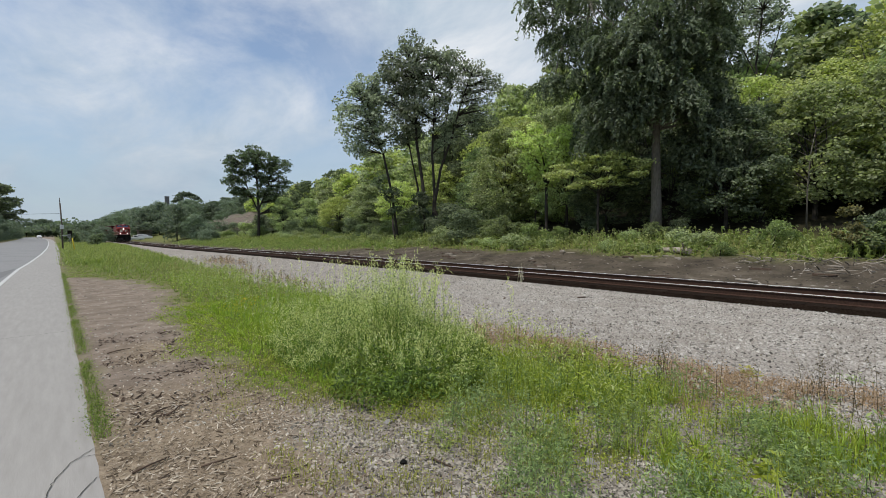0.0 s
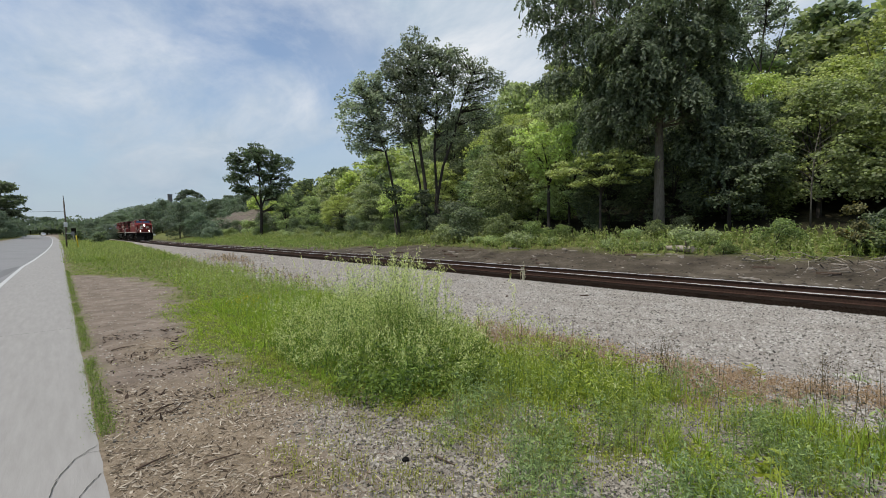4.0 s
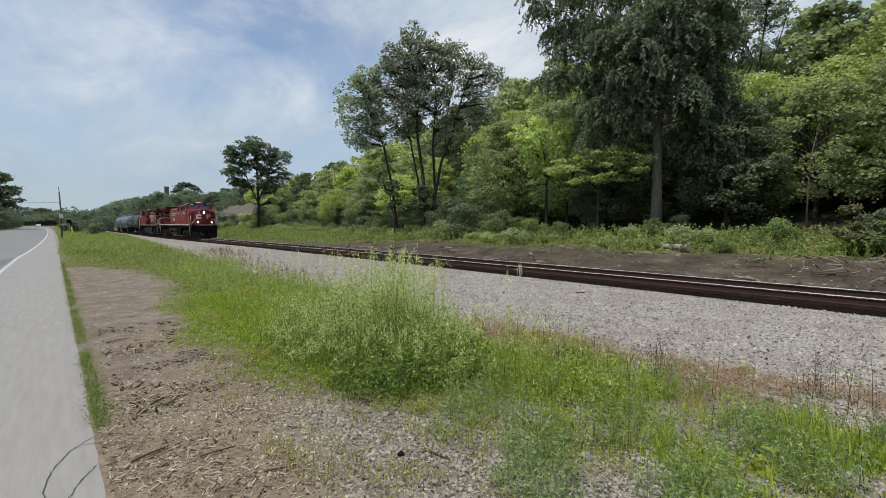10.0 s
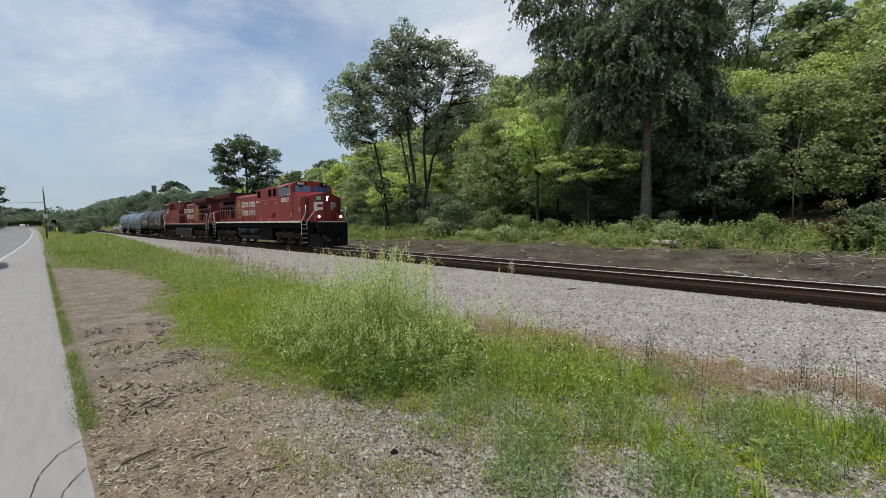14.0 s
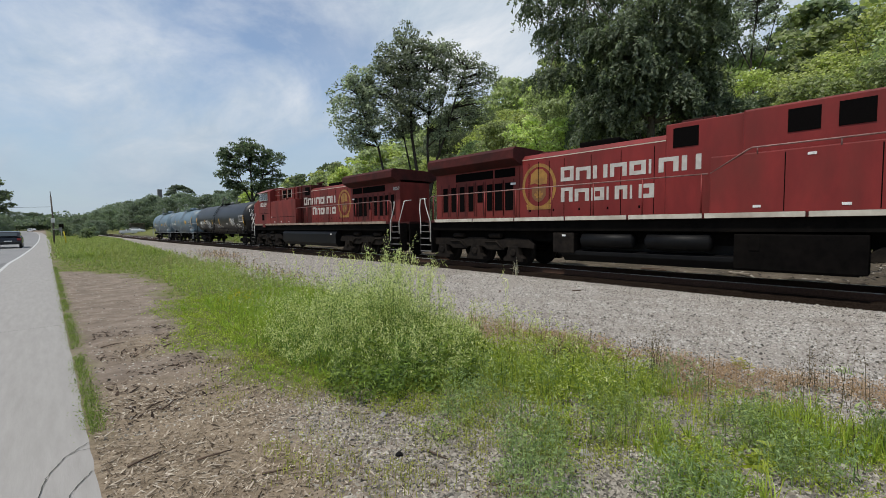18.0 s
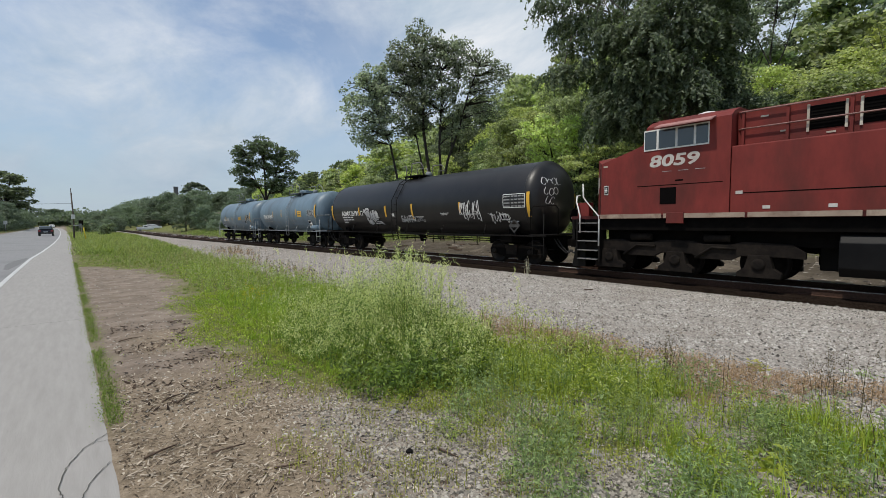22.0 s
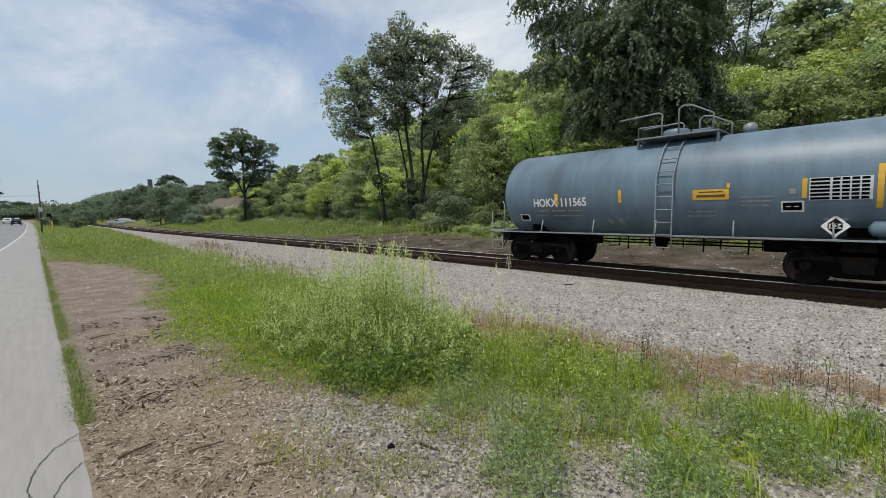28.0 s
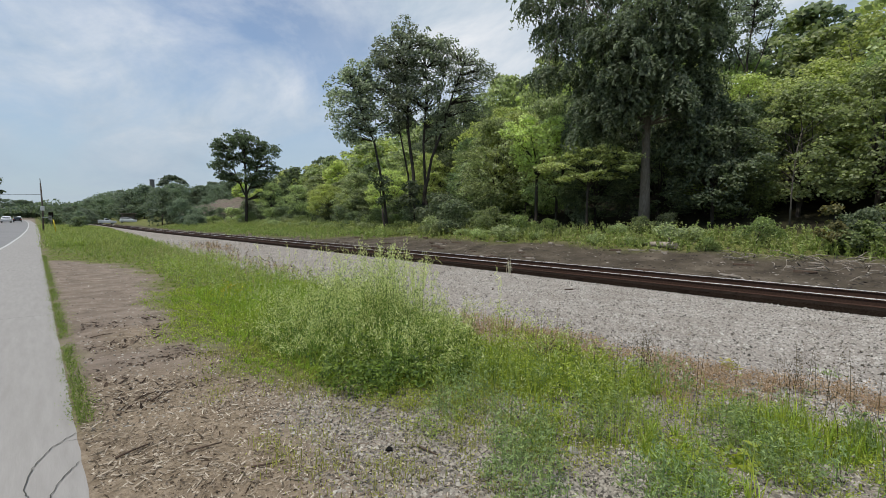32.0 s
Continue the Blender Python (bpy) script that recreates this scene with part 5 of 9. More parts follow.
def emblem(parent, side, y, z, r, skin):
    """A round gilt emblem: ring, shield, animal block on top, leaf, and ribbon, as plain shapes."""
    bm = bmesh.new()
    n = 48
    rim = []
    for k in range(n):
        c, q = math.cos(2 * math.pi * k / n), math.sin(2 * math.pi * k / n)
        rim.append([bm.verts.new((side * (skin(0) + 0.008), y + c * r * w, z + q * r * h)) for w, h in ((0.88, 1.0), (0.74, 0.86))])
    for k in range(n):
        p, q = rim[k], rim[(k + 1) % n]
        bm.faces.new((p[0], p[1], q[1], q[0]))
    part("emblem_ring", bm, M["gold"], parent, "faded gilt ring emblem")
    leaf = [(0.0, -0.08), (0.05, -0.2), (0.12, -0.17), (0.10, -0.30), (0.2, -0.26), (0.24, -0.36), (0.14, -0.42), (0.16, -0.5), (0.02, -0.48), (0.02, -0.6), (-0.02, -0.6), (-0.02, -0.48), (-0.16, -0.5), (-0.14, -0.42), (-0.24, -0.36), (-0.2, -0.26), (-0.10, -0.30), (-0.12, -0.17), (-0.05, -0.2)]
    for name, dx, mat, polys in (("emblem_shield", 0.0085, "gold_dark", ([(-0.36, 0.02), (-0.36, -0.4), (-0.2, -0.6), (0, -0.68), (0.2, -0.6), (0.36, -0.4), (0.36, 0.02)],)),
                                 ("emblem_leaf", 0.011, "gold", (leaf,)),
                                 ("emblem_top", 0.010, "gold", ([(-0.42, 0.10), (-0.44, 0.5), (-0.2, 0.74), (0.14, 0.76), (0.40, 0.56), (0.44, 0.12), (0.2, 0.16), (0.0, 0.08)],)),
                                 ("emblem_ribbon", 0.010, "gold", ([(-0.66, -0.76), (-0.6, -1.0), (0.6, -1.0), (0.66, -0.76), (0.2, -0.84), (-0.2, -0.84)],))):
        bm = bmesh.new()
        for poly in polys:
            bm.faces.new([bm.verts.new((side * (skin(0) + dx), y + a * r, z + b * r)) for a, b in poly])
        part(name, bm, M[mat], parent, "faded gilt emblem paint")
    for k in (-0.55, 0.0, 0.5):
        put_sheet("door_seam", parent, "grille", side, y + k * r, y + k * r + 0.02, z - r * 1.15, z + r * 1.05, skin, 0.014)


def block_word(parent, plan, side, y_left, length, z0, z1, skin):
    """A painted word as plain pale shapes, one part each: (width, kind) where kind is "loop", "arch", "bars" or "bar", the first one taller."""
    gap = 0.09
    scale = length / (sum(w for w, _ in plan) + gap * (len(plan) - 1))
    at = 0.0
    for k, (w, kind) in enumerate(plan):
        top = z1 + 0.07 if k == 0 else z1
        lo, hi = at * scale, (at + w) * scale
        t = min(0.14, (hi - lo) * 0.36)
        bits = [(lo, lo + t, z0, top)]
        if kind != "bar":
            bits.append((hi - t, hi, z0, top))
        if kind in ("loop", "arch"):
            bits.append((lo + t, hi - t, top - 0.12, top))
        if kind == "loop":
            bits.append((lo + t, hi - t, z0, z0 + 0.12))
        bm = bmesh.new()
        for y0, y1, za, zb in bits:
            sheet(bm, side, y_left + side * y0, y_left + side * y1, za, zb, lambda z: skin((y_left + side * (y0 + y1) / 2)), 0.008)
        part("painted_mark", bm, M["lettering"], parent)
        at += w + gap


WORD_LONG = ((0.55, "loop"), (0.6, "arch"), (0.55, "bars"), (0.6, "arch"), (0.55, "loop"), (0.22, "bar"), (0.6, "arch"), (0.55, "bars"))
WORD_SHORT = ((0.52, "arch"), (0.6, "arch"), (0.52, "loop"), (0.22, "bar"), (0.46, "arch"), (0.22, "bar"), (0.52, "loop"))


def facet_slab(bm, p, q, a, b, z0, z1, out, back=0.01):
    """A slab on the upright plane from p to q, both (x, y), between the shares a and b of the way, proud by out."""
    dx, dy = q[0] - p[0], q[1] - p[1]
    ln = math.hypot(dx, dy)
    nx, ny = dy / ln, -dx / ln
    if ny > 0:
        nx, ny = -nx, -ny
    ends = [(p[0] + dx * f, p[1] + dy * f) for f in (a, b)]
    vs = [bm.verts.new((x + nx * o, y + ny * o, z)) for z in (z0, z1) for o in (-back, out) for x, y in ends]
    for f in ((0, 1, 3, 2), (4, 6, 7, 5), (0, 4, 5, 1), (2, 3, 7, 6), (0, 2, 6, 4), (1, 5, 7, 3)):
        bm.faces.new([vs[i] for i in f])
    bmesh.ops.recalc_face_normals(bm, faces=bm.faces)
    return bm


def locomotive(number, dirty=False):
    red = "loco_red_dirty" if dirty else "loco_red"
    ob = thing("diesel_locomotive", "long maroon-red six-axle diesel freight locomotive hauling tank cars", "locomotive", group="red locomotives of the train")
    F = -10.65  # the front end of the platform in the vehicle's own space

    def U(u):
        return u + F

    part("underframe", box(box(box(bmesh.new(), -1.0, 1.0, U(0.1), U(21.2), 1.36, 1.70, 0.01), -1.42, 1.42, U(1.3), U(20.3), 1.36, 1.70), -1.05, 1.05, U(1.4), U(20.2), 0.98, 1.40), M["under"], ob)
    part("deck", box(box(boxed(-1.52, 1.52, U(1.3), U(20.3), 1.70, 1.80, bevel=0.01), -1.0, 1.0, U(0.0), U(1.3), 1.70, 1.80), -1.0, 1.0, U(20.3), U(21.3), 1.70, 1.80), M["loco_roof"], ob)
    for s in (-1, 1):
        for a, b in ((1.35, 3.2), (3.26, 5.2), (5.26, 7.3), (7.36, 9.4), (9.46, 11.4), (11.46, 13.5), (13.56, 15.6), (15.66, 17.7), (17.76, 20.0)):
            part("sill_stripe", boxed(*sorted((s * 1.515, s * 1.545)), U(a), U(b), 1.71, 1.835), M["stripe_dirty" if dirty else "stripe"], ob, "soiled cream sill stripe")
    # nose
    bm = bmesh.new()
    plan = ((-1.5, 2.62, 3.80), (-1.5, 1.37, 3.40), (-1.02, 1.06, 3.50), (-0.26, 0.58, 3.70), (0.26, 0.58, 3.70), (1.02, 1.06, 3.50), (1.5, 1.37, 3.40), (1.5, 2.62, 3.80))
    low = [bm.verts.new((x, U(u), 1.8)) for x, u, z in plan]
    high = [bm.verts.new((x, U(u), z)) for x, u, z in plan]
    ridge = bm.verts.new((0, U(2.62), 3.88))
    for k in range(7):
        bm.faces.new((low[k], low[k + 1], high[k + 1], high[k]))
        bm.faces.new((high[k], high[k + 1], ridge))
    bmesh.ops.recalc_face_normals(bm, faces=bm.faces)
    nose = part("nose", bm, M[red], ob)
    for s in (-1, 1):
        well = (s * 1.5, U(1.37)), (s * 1.02, U(1.06))
        face = (s * 1.02, U(1.06)), (s * 0.26, U(0.58))
        part("nose_door", facet_slab(bmesh.new(), *well, 0.55, 0.95, 1.85, 3.3, 0.01), M["loco_roof"], nose, "dark recessed nose door")
        if s < 0:
            w = part("nose_window", facet_slab(bmesh.new(), *face, 0.46, 0.88, 3.16, 3.5, 0.012), M["grille"], nose, "small green-tinted nose window")
            part("pane", facet_slab(bmesh.new(), *face, 0.5, 0.84, 3.19, 3.47, 0.018), M["green_pane"], w)
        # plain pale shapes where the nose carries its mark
        for f0, f1, z0, z1 in (((0.30, 0.55, 2.56, 3.08), (0.55, 0.96, 2.92, 3.08), (0.55, 0.96, 2.56, 2.72)) if s < 0 else ((0.74, 0.97, 2.56, 3.08), (0.36, 0.74, 2.96, 3.08), (0.36, 0.74, 2.74, 2.86), (0.28, 0.42, 2.8, 3.03))):
            part("nose_mark", facet_slab(bmesh.new(), *face, f0, f1, z0, z1, 0.008), M["lettering"], nose, "pale painted mark on the nose")
        part("notice_plate", boxed(*sorted((s * 1.495, s * 1.508)), U(1.43), U(1.56), 3.28, 3.33), M["stripe"], nose)
    for s in (-1, 1):
        sign = part("side_sign", boxed(*sorted((s * 1.49, s * 1.512)), U(1.46), U(1.30 + 0.30), 2.44, 2.72), M["white_mark"], nose, "small white and dark sign")
        part("sign_field", boxed(*sorted((s * 1.50, s * 1.516)), U(1.475), U(1.585), 2.46, 2.70), M["black"], sign)
        part("sign_bar", boxed(*sorted((s * 1.51, s * 1.519)), U(1.49), U(1.57), 2.56, 2.60), M["white_mark"], sign)
        part("sign_bar", boxed(*sorted((s * 1.51, s * 1.5185)), U(1.515), U(1.545), 2.50, 2.66), M["white_mark"], sign)
    # headlights and ditch lights
    for z in (3.22, 3.42):
        bm = lathe(bmesh.new(), [(0.0, 0.10), (0.05, 0.10), (0.055, 0.07)], "y", (-0.02, U(0.53), z), 16)
        lamp = part("headlight_case", bm, M["black"], nose)
        part("headlight", lathe(bmesh.new(), [(-0.012, 0.06), (0.0, 0.064)], "y", (-0.02, U(0.53), z), 16), M["lamp_on"], lamp, "lit headlight")
    for s in (-1, 1):
        lamp = part("ditch_light_case", boxed(s * 0.80 - 0.14, s * 0.80 + 0.14, U(0.2), U(0.62), 1.80, 2.26, bevel=0.02), M[red], ob)
        part("ditch_light", lathe(bmesh.new(), [(-0.012, 0.066), (0.0, 0.07)], "y", (s * 0.80, U(0.195), 2.1), 16), M["lamp_on"], lamp, "lit ditch light")
    # cab
    cab_out = [(-1.52, 1.8), (-1.52, 3.6), (-1.52, 4.28), (-1.30, 4.42), (-0.85, 4.57), (0, 4.63), (0.85, 4.57), (1.30, 4.42), (1.52, 4.28), (1.52, 3.6), (1.52, 1.8)]
    bm = bmesh.new()
    rings = []
    for u, cut in ((2.60, True), (4.85, False)):
        rings.append([bm.verts.new((x, U(u + (0.22 * max(0, (z - 3.6)) if cut else 0)), z)) for x, z in cab_out])
    for k in range(10):
        bm.faces.new((rings[0][k], rings[0][k + 1], rings[1][k + 1], rings[1][k]))
    bm.faces.new(rings[0][1:10])
    bm.faces.new((rings[0][0], rings[0][1], rings[0][9], rings[0][10]))
    bm.faces.new(rings[1][::-1])
    bmesh.ops.recalc_face_normals(bm, faces=bm.faces)
    cab = part("cab", bm, M[red], ob)
    for s in (-1, 1):
        back = 0.25 if dirty else 0.0
        for a, b in ((2.96 - back, 3.28 - back), (3.34 - back, 3.78 - back), (3.84 - back, 4.24 - back), (4.30 - back, 4.58 - back)):
            w = part("cab_window", box(bmesh.new(), *sorted((s * 1.50, s * 1.54)), U(a) - 0.03, U(b) + 0.03, 3.62, 4.20, 0.008), M["white_rail"], cab, "cab side window in a pale frame")
            part("pane", boxed(*sorted((s * 1.53, s * 1.547)), U(a), U(b), 3.66, 4.16), M["glass"], w)
        bm = bmesh.new()
        extrude_xz(bm, U(3.1), U(4.5), [(s * 1.50, 4.30), (s * 1.50, 4.33), (s * 1.86, 4.20), (s * 1.86, 4.17)])
        part("sunshade", bm, M["visor"], cab, "faded pinkish sunshade over the cab windows")
        put_text("cab_number", number, cab, s, U(4.42) if s == -1 else U(3.1 - back), 3.16, 0.44, "lettering", lambda z: 1.52, 1.30, "pale road number", 0.12)
        if dirty:
            part("cab_panel", boxed(*sorted((s * 1.515, s * 1.53)), U(3.15), U(3.58), 2.1, 2.56, bevel=0.004), M["grille"], cab, "dark open vent")
        else:
            part("cab_panel", boxed(*sorted((s * 1.515, s * 1.53)), U(3.0), U(3.55), 2.05, 2.75, bevel=0.004), M[red], cab)
            part("cab_panel", boxed(*sorted((s * 1.515, s * 1.53)), U(3.75), U(4.35), 2.05, 2.70, bevel=0.004), M[red], cab)
            part("notice_plate", boxed(*sorted((s * 1.515, s * 1.53)), U(2.62), U(2.9), 2.1, 2.36), M["gold"], cab, "small yellowed plate")
        for k in range(3):
            put_sheet("small_print", cab, "print_grey", s, U(3.2 + 0.42 * k), U(3.45 + 0.42 * k), 3.0, 3.015, lambda z: 1.52, 0.006)
    for x0, x1 in ((-1.22, -0.1), (0.1, 1.22)):
        bm = bmesh.new()
        bm.faces.new([bm.verts.new((x, U(2.585 + 0.22 * (z - 3.6)), z)) for x, z in ((x0, 3.80), (x1, 3.80), (x1, 4.26), (x0, 4.26))])
        part("windscreen", bm, M["windscreen"], cab, "blue-tinted cab windscreen")
    for s in (-1, 1):
        nb = part("number_board", boxed(-0.33, 0.33, -0.08, 0.1, -0.11, 0.11, bevel=0.01), M["grille"], cab, "black number board with pale digits")
        nb.matrix_basis = pose(s * 0.84, U(2.62), 4.40, rz=s * 38)
        tx = link("board_number", text_mesh(number, 0.2, 0.5), M["lettering"], nb)
        tx.matrix_basis = pose(-0.25, -0.086, -0.075, 90)
    # machine cabinets behind the cab
    ledge = 3.50 if dirty else 3.28
    part("machine_cabinet", boxed(-1.50, 1.50, U(4.86), U(9.3), 1.8, ledge, bevel=0.03), M[red], ob)
    upper = part("upper_hood", boxed(-1.08, 1.08, U(4.86), U(8.7), 1.8, 4.42, bevel=0.05), M[red], ob)
    part("upper_hood", boxed(-0.954, 0.954, U(8.66), U(10.6), 1.8, 4.40, bevel=0.03), M["loco_roof" if dirty else red], ob, "sooty hood section" if dirty else "")
    for s in (-1, 1):
        for a, b in ((5.15, 5.7), (6.3, 6.9), (7.2, 7.8), (9.75, 10.4))[dirty:]:
            wide = 1.07 if a < 9 else 0.945
            g = part("louvre", boxed(*sorted((s * wide, s * (wide + 0.025))), U(a), U(b), 3.72 if a > 6 else 4.0, 4.26), M["grille"], upper, "dark louvred opening")
            if dirty and a < 9:
                for e in (a - 0.03, b + 0.03):
                    part("louvre_post", boxed(*sorted((s * 1.075, s * 1.115)), U(e) - 0.025, U(e) + 0.025, 3.68, 4.30), M["stripe"], g, "pale upright edge strip")
                for k in range(7):
                    part("louvre_slat", boxed(*sorted((s * 1.08, s * 1.105)), U(a) + 0.01, U(b) - 0.01, 3.75 + 0.072 * k, 3.78 + 0.072 * k), M["under"], g)
        put_sheet("door_seam", upper, "grille", s, U(9.32), U(9.35), 1.85, 3.3, lambda z: 1.08)
        if dirty:
            for z in (3.94, 4.36):
                rail_line(ob, "handrail", [(s * 1.08, U(4.9), z), (s * 1.17, U(4.98), z), (s * 1.17, U(10.3), z), (s * 1.08, U(10.4), z)], 0.02, "hand_rail")
            for u in (5.0, 5.9, 7.02, 8.3, 9.5):
                part("stanchion", boxed(*sorted((s * 1.07, s * 1.165)), U(u) - 0.03, U(u) + 0.03, 3.50, 4.38, bevel=0.006), M[red], upper)
            for u, z in ((5.35, 4.20), (5.75, 3.78), (6.6, 3.62)):
                part("notice_plate", boxed(*sorted((s * 1.08, s * 1.092)), U(u), U(u + 0.16), z - 0.02, z + 0.02), M["stripe"], upper)
            put_sheet("door_seam", ob, "grille", s, U(5.0), U(9.25), 2.30, 2.325, lambda z: 1.50, 0.004)
            put_sheet("door_seam", cab, "grille", s, U(2.5), U(4.7), 2.62, 2.64, lambda z: 1.52, 0.004)
            put_sheet("door_seam", cab, "grille", s, U(3.55), U(3.75), 2.72, 2.76, lambda z: 1.52, 0.006)
            part("sill_bracket", boxed(*sorted((s * 1.5, s * 1.58)), U(3.35), U(3.8), 1.56, 1.86, bevel=0.015), M[red], ob, "small red step bracket on the sill")
            for u, z in ((4.98, 2.33), (5.55, 1.95), (6.75, 1.95), (8.1, 1.95)):
                part("notice_plate", boxed(*sorted((s * 1.50, s * 1.512)), U(u), U(u + 0.15), z - 0.04, z + 0.04), M["lettering"], ob)
            continue
        rail_line(ob, "handrail", [(s * 1.51, U(4.95), 3.40), (s * 1.51, U(8.4), 3.40), (s * 1.5, U(8.5), 3.36), (s * 1.48, U(9.3), 2.86)], 0.022, "hand_rail")
        for u in (5.3, 6.8, 8.3):
            rail_line(ob, "stanchion", [(s * 1.49, U(u), 3.24), (s * 1.51, U(u), 3.40)], 0.016, "hand_rail")
        for u in (6.15, 7.75):
            put_sheet("door_seam", ob, "grille", s, U(u), U(u) + 0.02, 1.86, 3.22, lambda z: 1.50, 0.004)
        for k in range(5):
            part("vent_slat", boxed(*sorted((s * 1.495, s * 1.515)), U(5.5), U(6.05), 2.1 + 0.07 * k, 2.13 + 0.07 * k), M["grille"], ob)
        for u, z in ((5.3, 3.35), (6.6, 2.2), (8.2, 2.2), (7.2, 3.35)):
            part("notice_plate", boxed(*sorted((s * 1.50, s * 1.512)), U(u), U(u + 0.16), z - 0.25, z - 0.19), M["white_mark"], ob)
    # engine hood
    out = [(-0.95, 1.8), (-0.95, 3.98), (-0.80, 4.14), (0.80, 4.14), (0.95, 3.98), (0.95, 1.8)]
    hood = part("engine_hood", extrude_xz(bmesh.new(), U(10.6), U(15.8), out), M[red], ob)

    def flat(z):
        return 0.95

    for s in (-1, 1):
        for u in (10.9, 11.9, 12.9, 13.9, 14.95):
            put_sheet("door_seam", hood, "grille", s, U(u), U(u) + 0.022, 1.86, 3.85, flat, 0.004)
        for k in range(5):
            put_sheet("latch", hood, "grille", s, U(11.3 + k), U(11.36 + k), 2.05, 2.13, flat, 0.006)
        put_sheet("top_edge", hood, "stripe", s, U(10.6), U(15.75), 3.945, 3.975, flat, 0.004)
        if s == -1:
            block_word(hood, WORD_LONG, -1, U(14.04), 4.37, 3.06, 3.48, flat)
            block_word(hood, WORD_SHORT, -1, U(14.03), 3.13, 2.35, 2.77, flat)
        else:
            block_word(hood, WORD_LONG, 1, U(9.5), 4.38, 3.06, 3.5, flat)
            block_word(hood, WORD_SHORT, 1, U(10.77), 3.12, 2.38, 2.8, flat)
        emblem(hood, s, U(14.95), 2.95, 0.83, flat)
    # exhaust and top gear
    part("exhaust_stack", boxed(-0.5, 0.5, U(12.2), U(13.6), 4.1, 4.38, bevel=0.04), M["grille"], hood)
    part("roof_fan", lathe(bmesh.new(), [(4.12, 0.5), (4.24, 0.5), (4.26, 0.42)], "z", (0, U(15.0), 0), 20), M["loco_roof"], hood)
    part("horn", box(boxed(-0.12, 0.12, U(9.9), U(10.1), 4.4, 4.6), -0.05, 0.05, U(9.6), U(10.5), 4.56, 4.64), M["loco_roof"], ob)
    part("antenna_dome", lathe(bmesh.new(), [(4.58, 0.3), (4.68, 0.28), (4.72, 0.15)], "z", (0.2, U(3.9), 0), 16), M["white_rail"], cab)
    # radiator section with overhanging wings
    rear = part("radiator_housing", boxed(-0.98, 0.98, U(15.8), U(20.5), 1.8, 3.95, bevel=0.03), M["loco_red_dirty"], ob)
    wing = [(-1.50, 4.02), (-1.50, 4.34), (-1.36, 4.46), (1.36, 4.46), (1.50, 4.34), (1.50, 4.02), (1.02, 3.80), (-1.02, 3.80)]
    part("radiator_wing", extrude_xz(bmesh.new(), U(15.7), U(20.5), wing, 0.015), M["loco_roof"], ob, "dull dark-red overhanging radiator housing")
    for s in (-1, 1):
        for a, b in ((16.0, 17.0), (17.1, 19.2)):
            part("air_intake", boxed(*sorted((s * 0.97, s * 1.0)), U(a), U(b), 3.42, 3.74), M["grille"], rear)
        for k in range(8):
            a = 16.1 + k * 0.52
            part("screen_door", boxed(*sorted((s * 0.97, s * 0.995)), U(a), U(a + 0.38 if k < 2 else a + 0.28), 2.15 if k != 3 else 2.5, 3.2), M["grille"], rear, "dark mesh screen door")
            for q in (a - 0.07, a + (0.45 if k < 2 else 0.35)):
                put_sheet("door_frame", rear, "loco_roof", s, U(q), U(q) + 0.035, 1.95, 3.34, lambda z: 0.98, 0.022)
        put_sheet("notice_plate", rear, "white_mark", s, U(15.95), U(16.2), 3.1, 3.18, lambda z: 0.98, 0.03)
    if dirty:
        put_text("rear_number", number, rear, 1, U(19.94), 3.42, 0.22, "lettering", lambda z: 0.99, 0.54)
    # handrails along the walkway
    for s in (-1, 1):
        rail_line(ob, "handrail", [(s * 1.48, U(9.35), 2.86), (s * 1.48, U(20.25), 2.86), (s * 1.48, U(20.42), 2.78), (s * 1.48, U(20.45), 1.3)], 0.02, "hand_rail", "thin dull handrail along the walkway")
        for k in range(8):
            u = 9.5 + k * 1.52
            rail_line(ob, "stanchion", [(s * 1.48, U(u), 1.75), (s * 1.48, U(u), 2.86)], 0.024, "loco_red")
    # steps at both ends
    for s in (-1, 1):
        for u0, u1, d in ((0.55, 1.25, -1), (20.35, 21.05, 1)):
            st = part("step_side", boxed(*sorted((s * 1.05, s * 1.47)), U(u0) - 0.07, U(u0) - 0.02, 0.35, 1.72), M["black"], ob)
            part("step_side", boxed(*sorted((s * 1.05, s * 1.47)), U(u1) + 0.02, U(u1) + 0.07, 0.35, 1.72), M["black"], ob)
            part("well_back", boxed(*sorted((s * 1.0, s * 1.06)), U(u0), U(u1), 0.4, 1.7), M["grille"], st)
            for z in (0.40, 0.68, 0.98, 1.28, 1.56):
                part("step", boxed(*sorted((s * 1.12, s * 1.50)), U(u0), U(u1), z, z + 0.028), M["tread"], st, "step with a pale edge")
            a, b = (u1, u0) if d < 0 else (u0, u1)
            if d < 0:
                rail_line(ob, "grab_rail", [(s * 1.5, U(1.3), 0.85), (s * 1.5, U(1.3), 1.78), (s * 1.46, U(0.8), 2.3), (s * 1.46, U(0.72), 2.42), (s * 1.46, U(0.7), 2.85)], 0.024, "white_rail", "white grab rail")
                rail_line(ob, "grab_rail", [(s * 1.45, U(0.6), 1.25), (s * 1.45, U(0.6), 1.8), (s * 1.18, U(0.3), 2.3), (s * 1.05, U(0.24), 2.48), (s * 0.8, U(0.2), 2.52)], 0.024, "white_rail", "white grab rail")
                continue
            rail_line(ob, "grab_rail", [(s * 1.5, U(a), 0.85), (s * 1.5, U(a), 1.75), (s * 1.5, U(a) + d * 0.2, 2.2), (s * 1.5, U(a) + d * 0.34, 2.55), (s * 1.5, U(a) + d * 0.36, 2.8)], 0.024, "white_rail", "white grab rail")
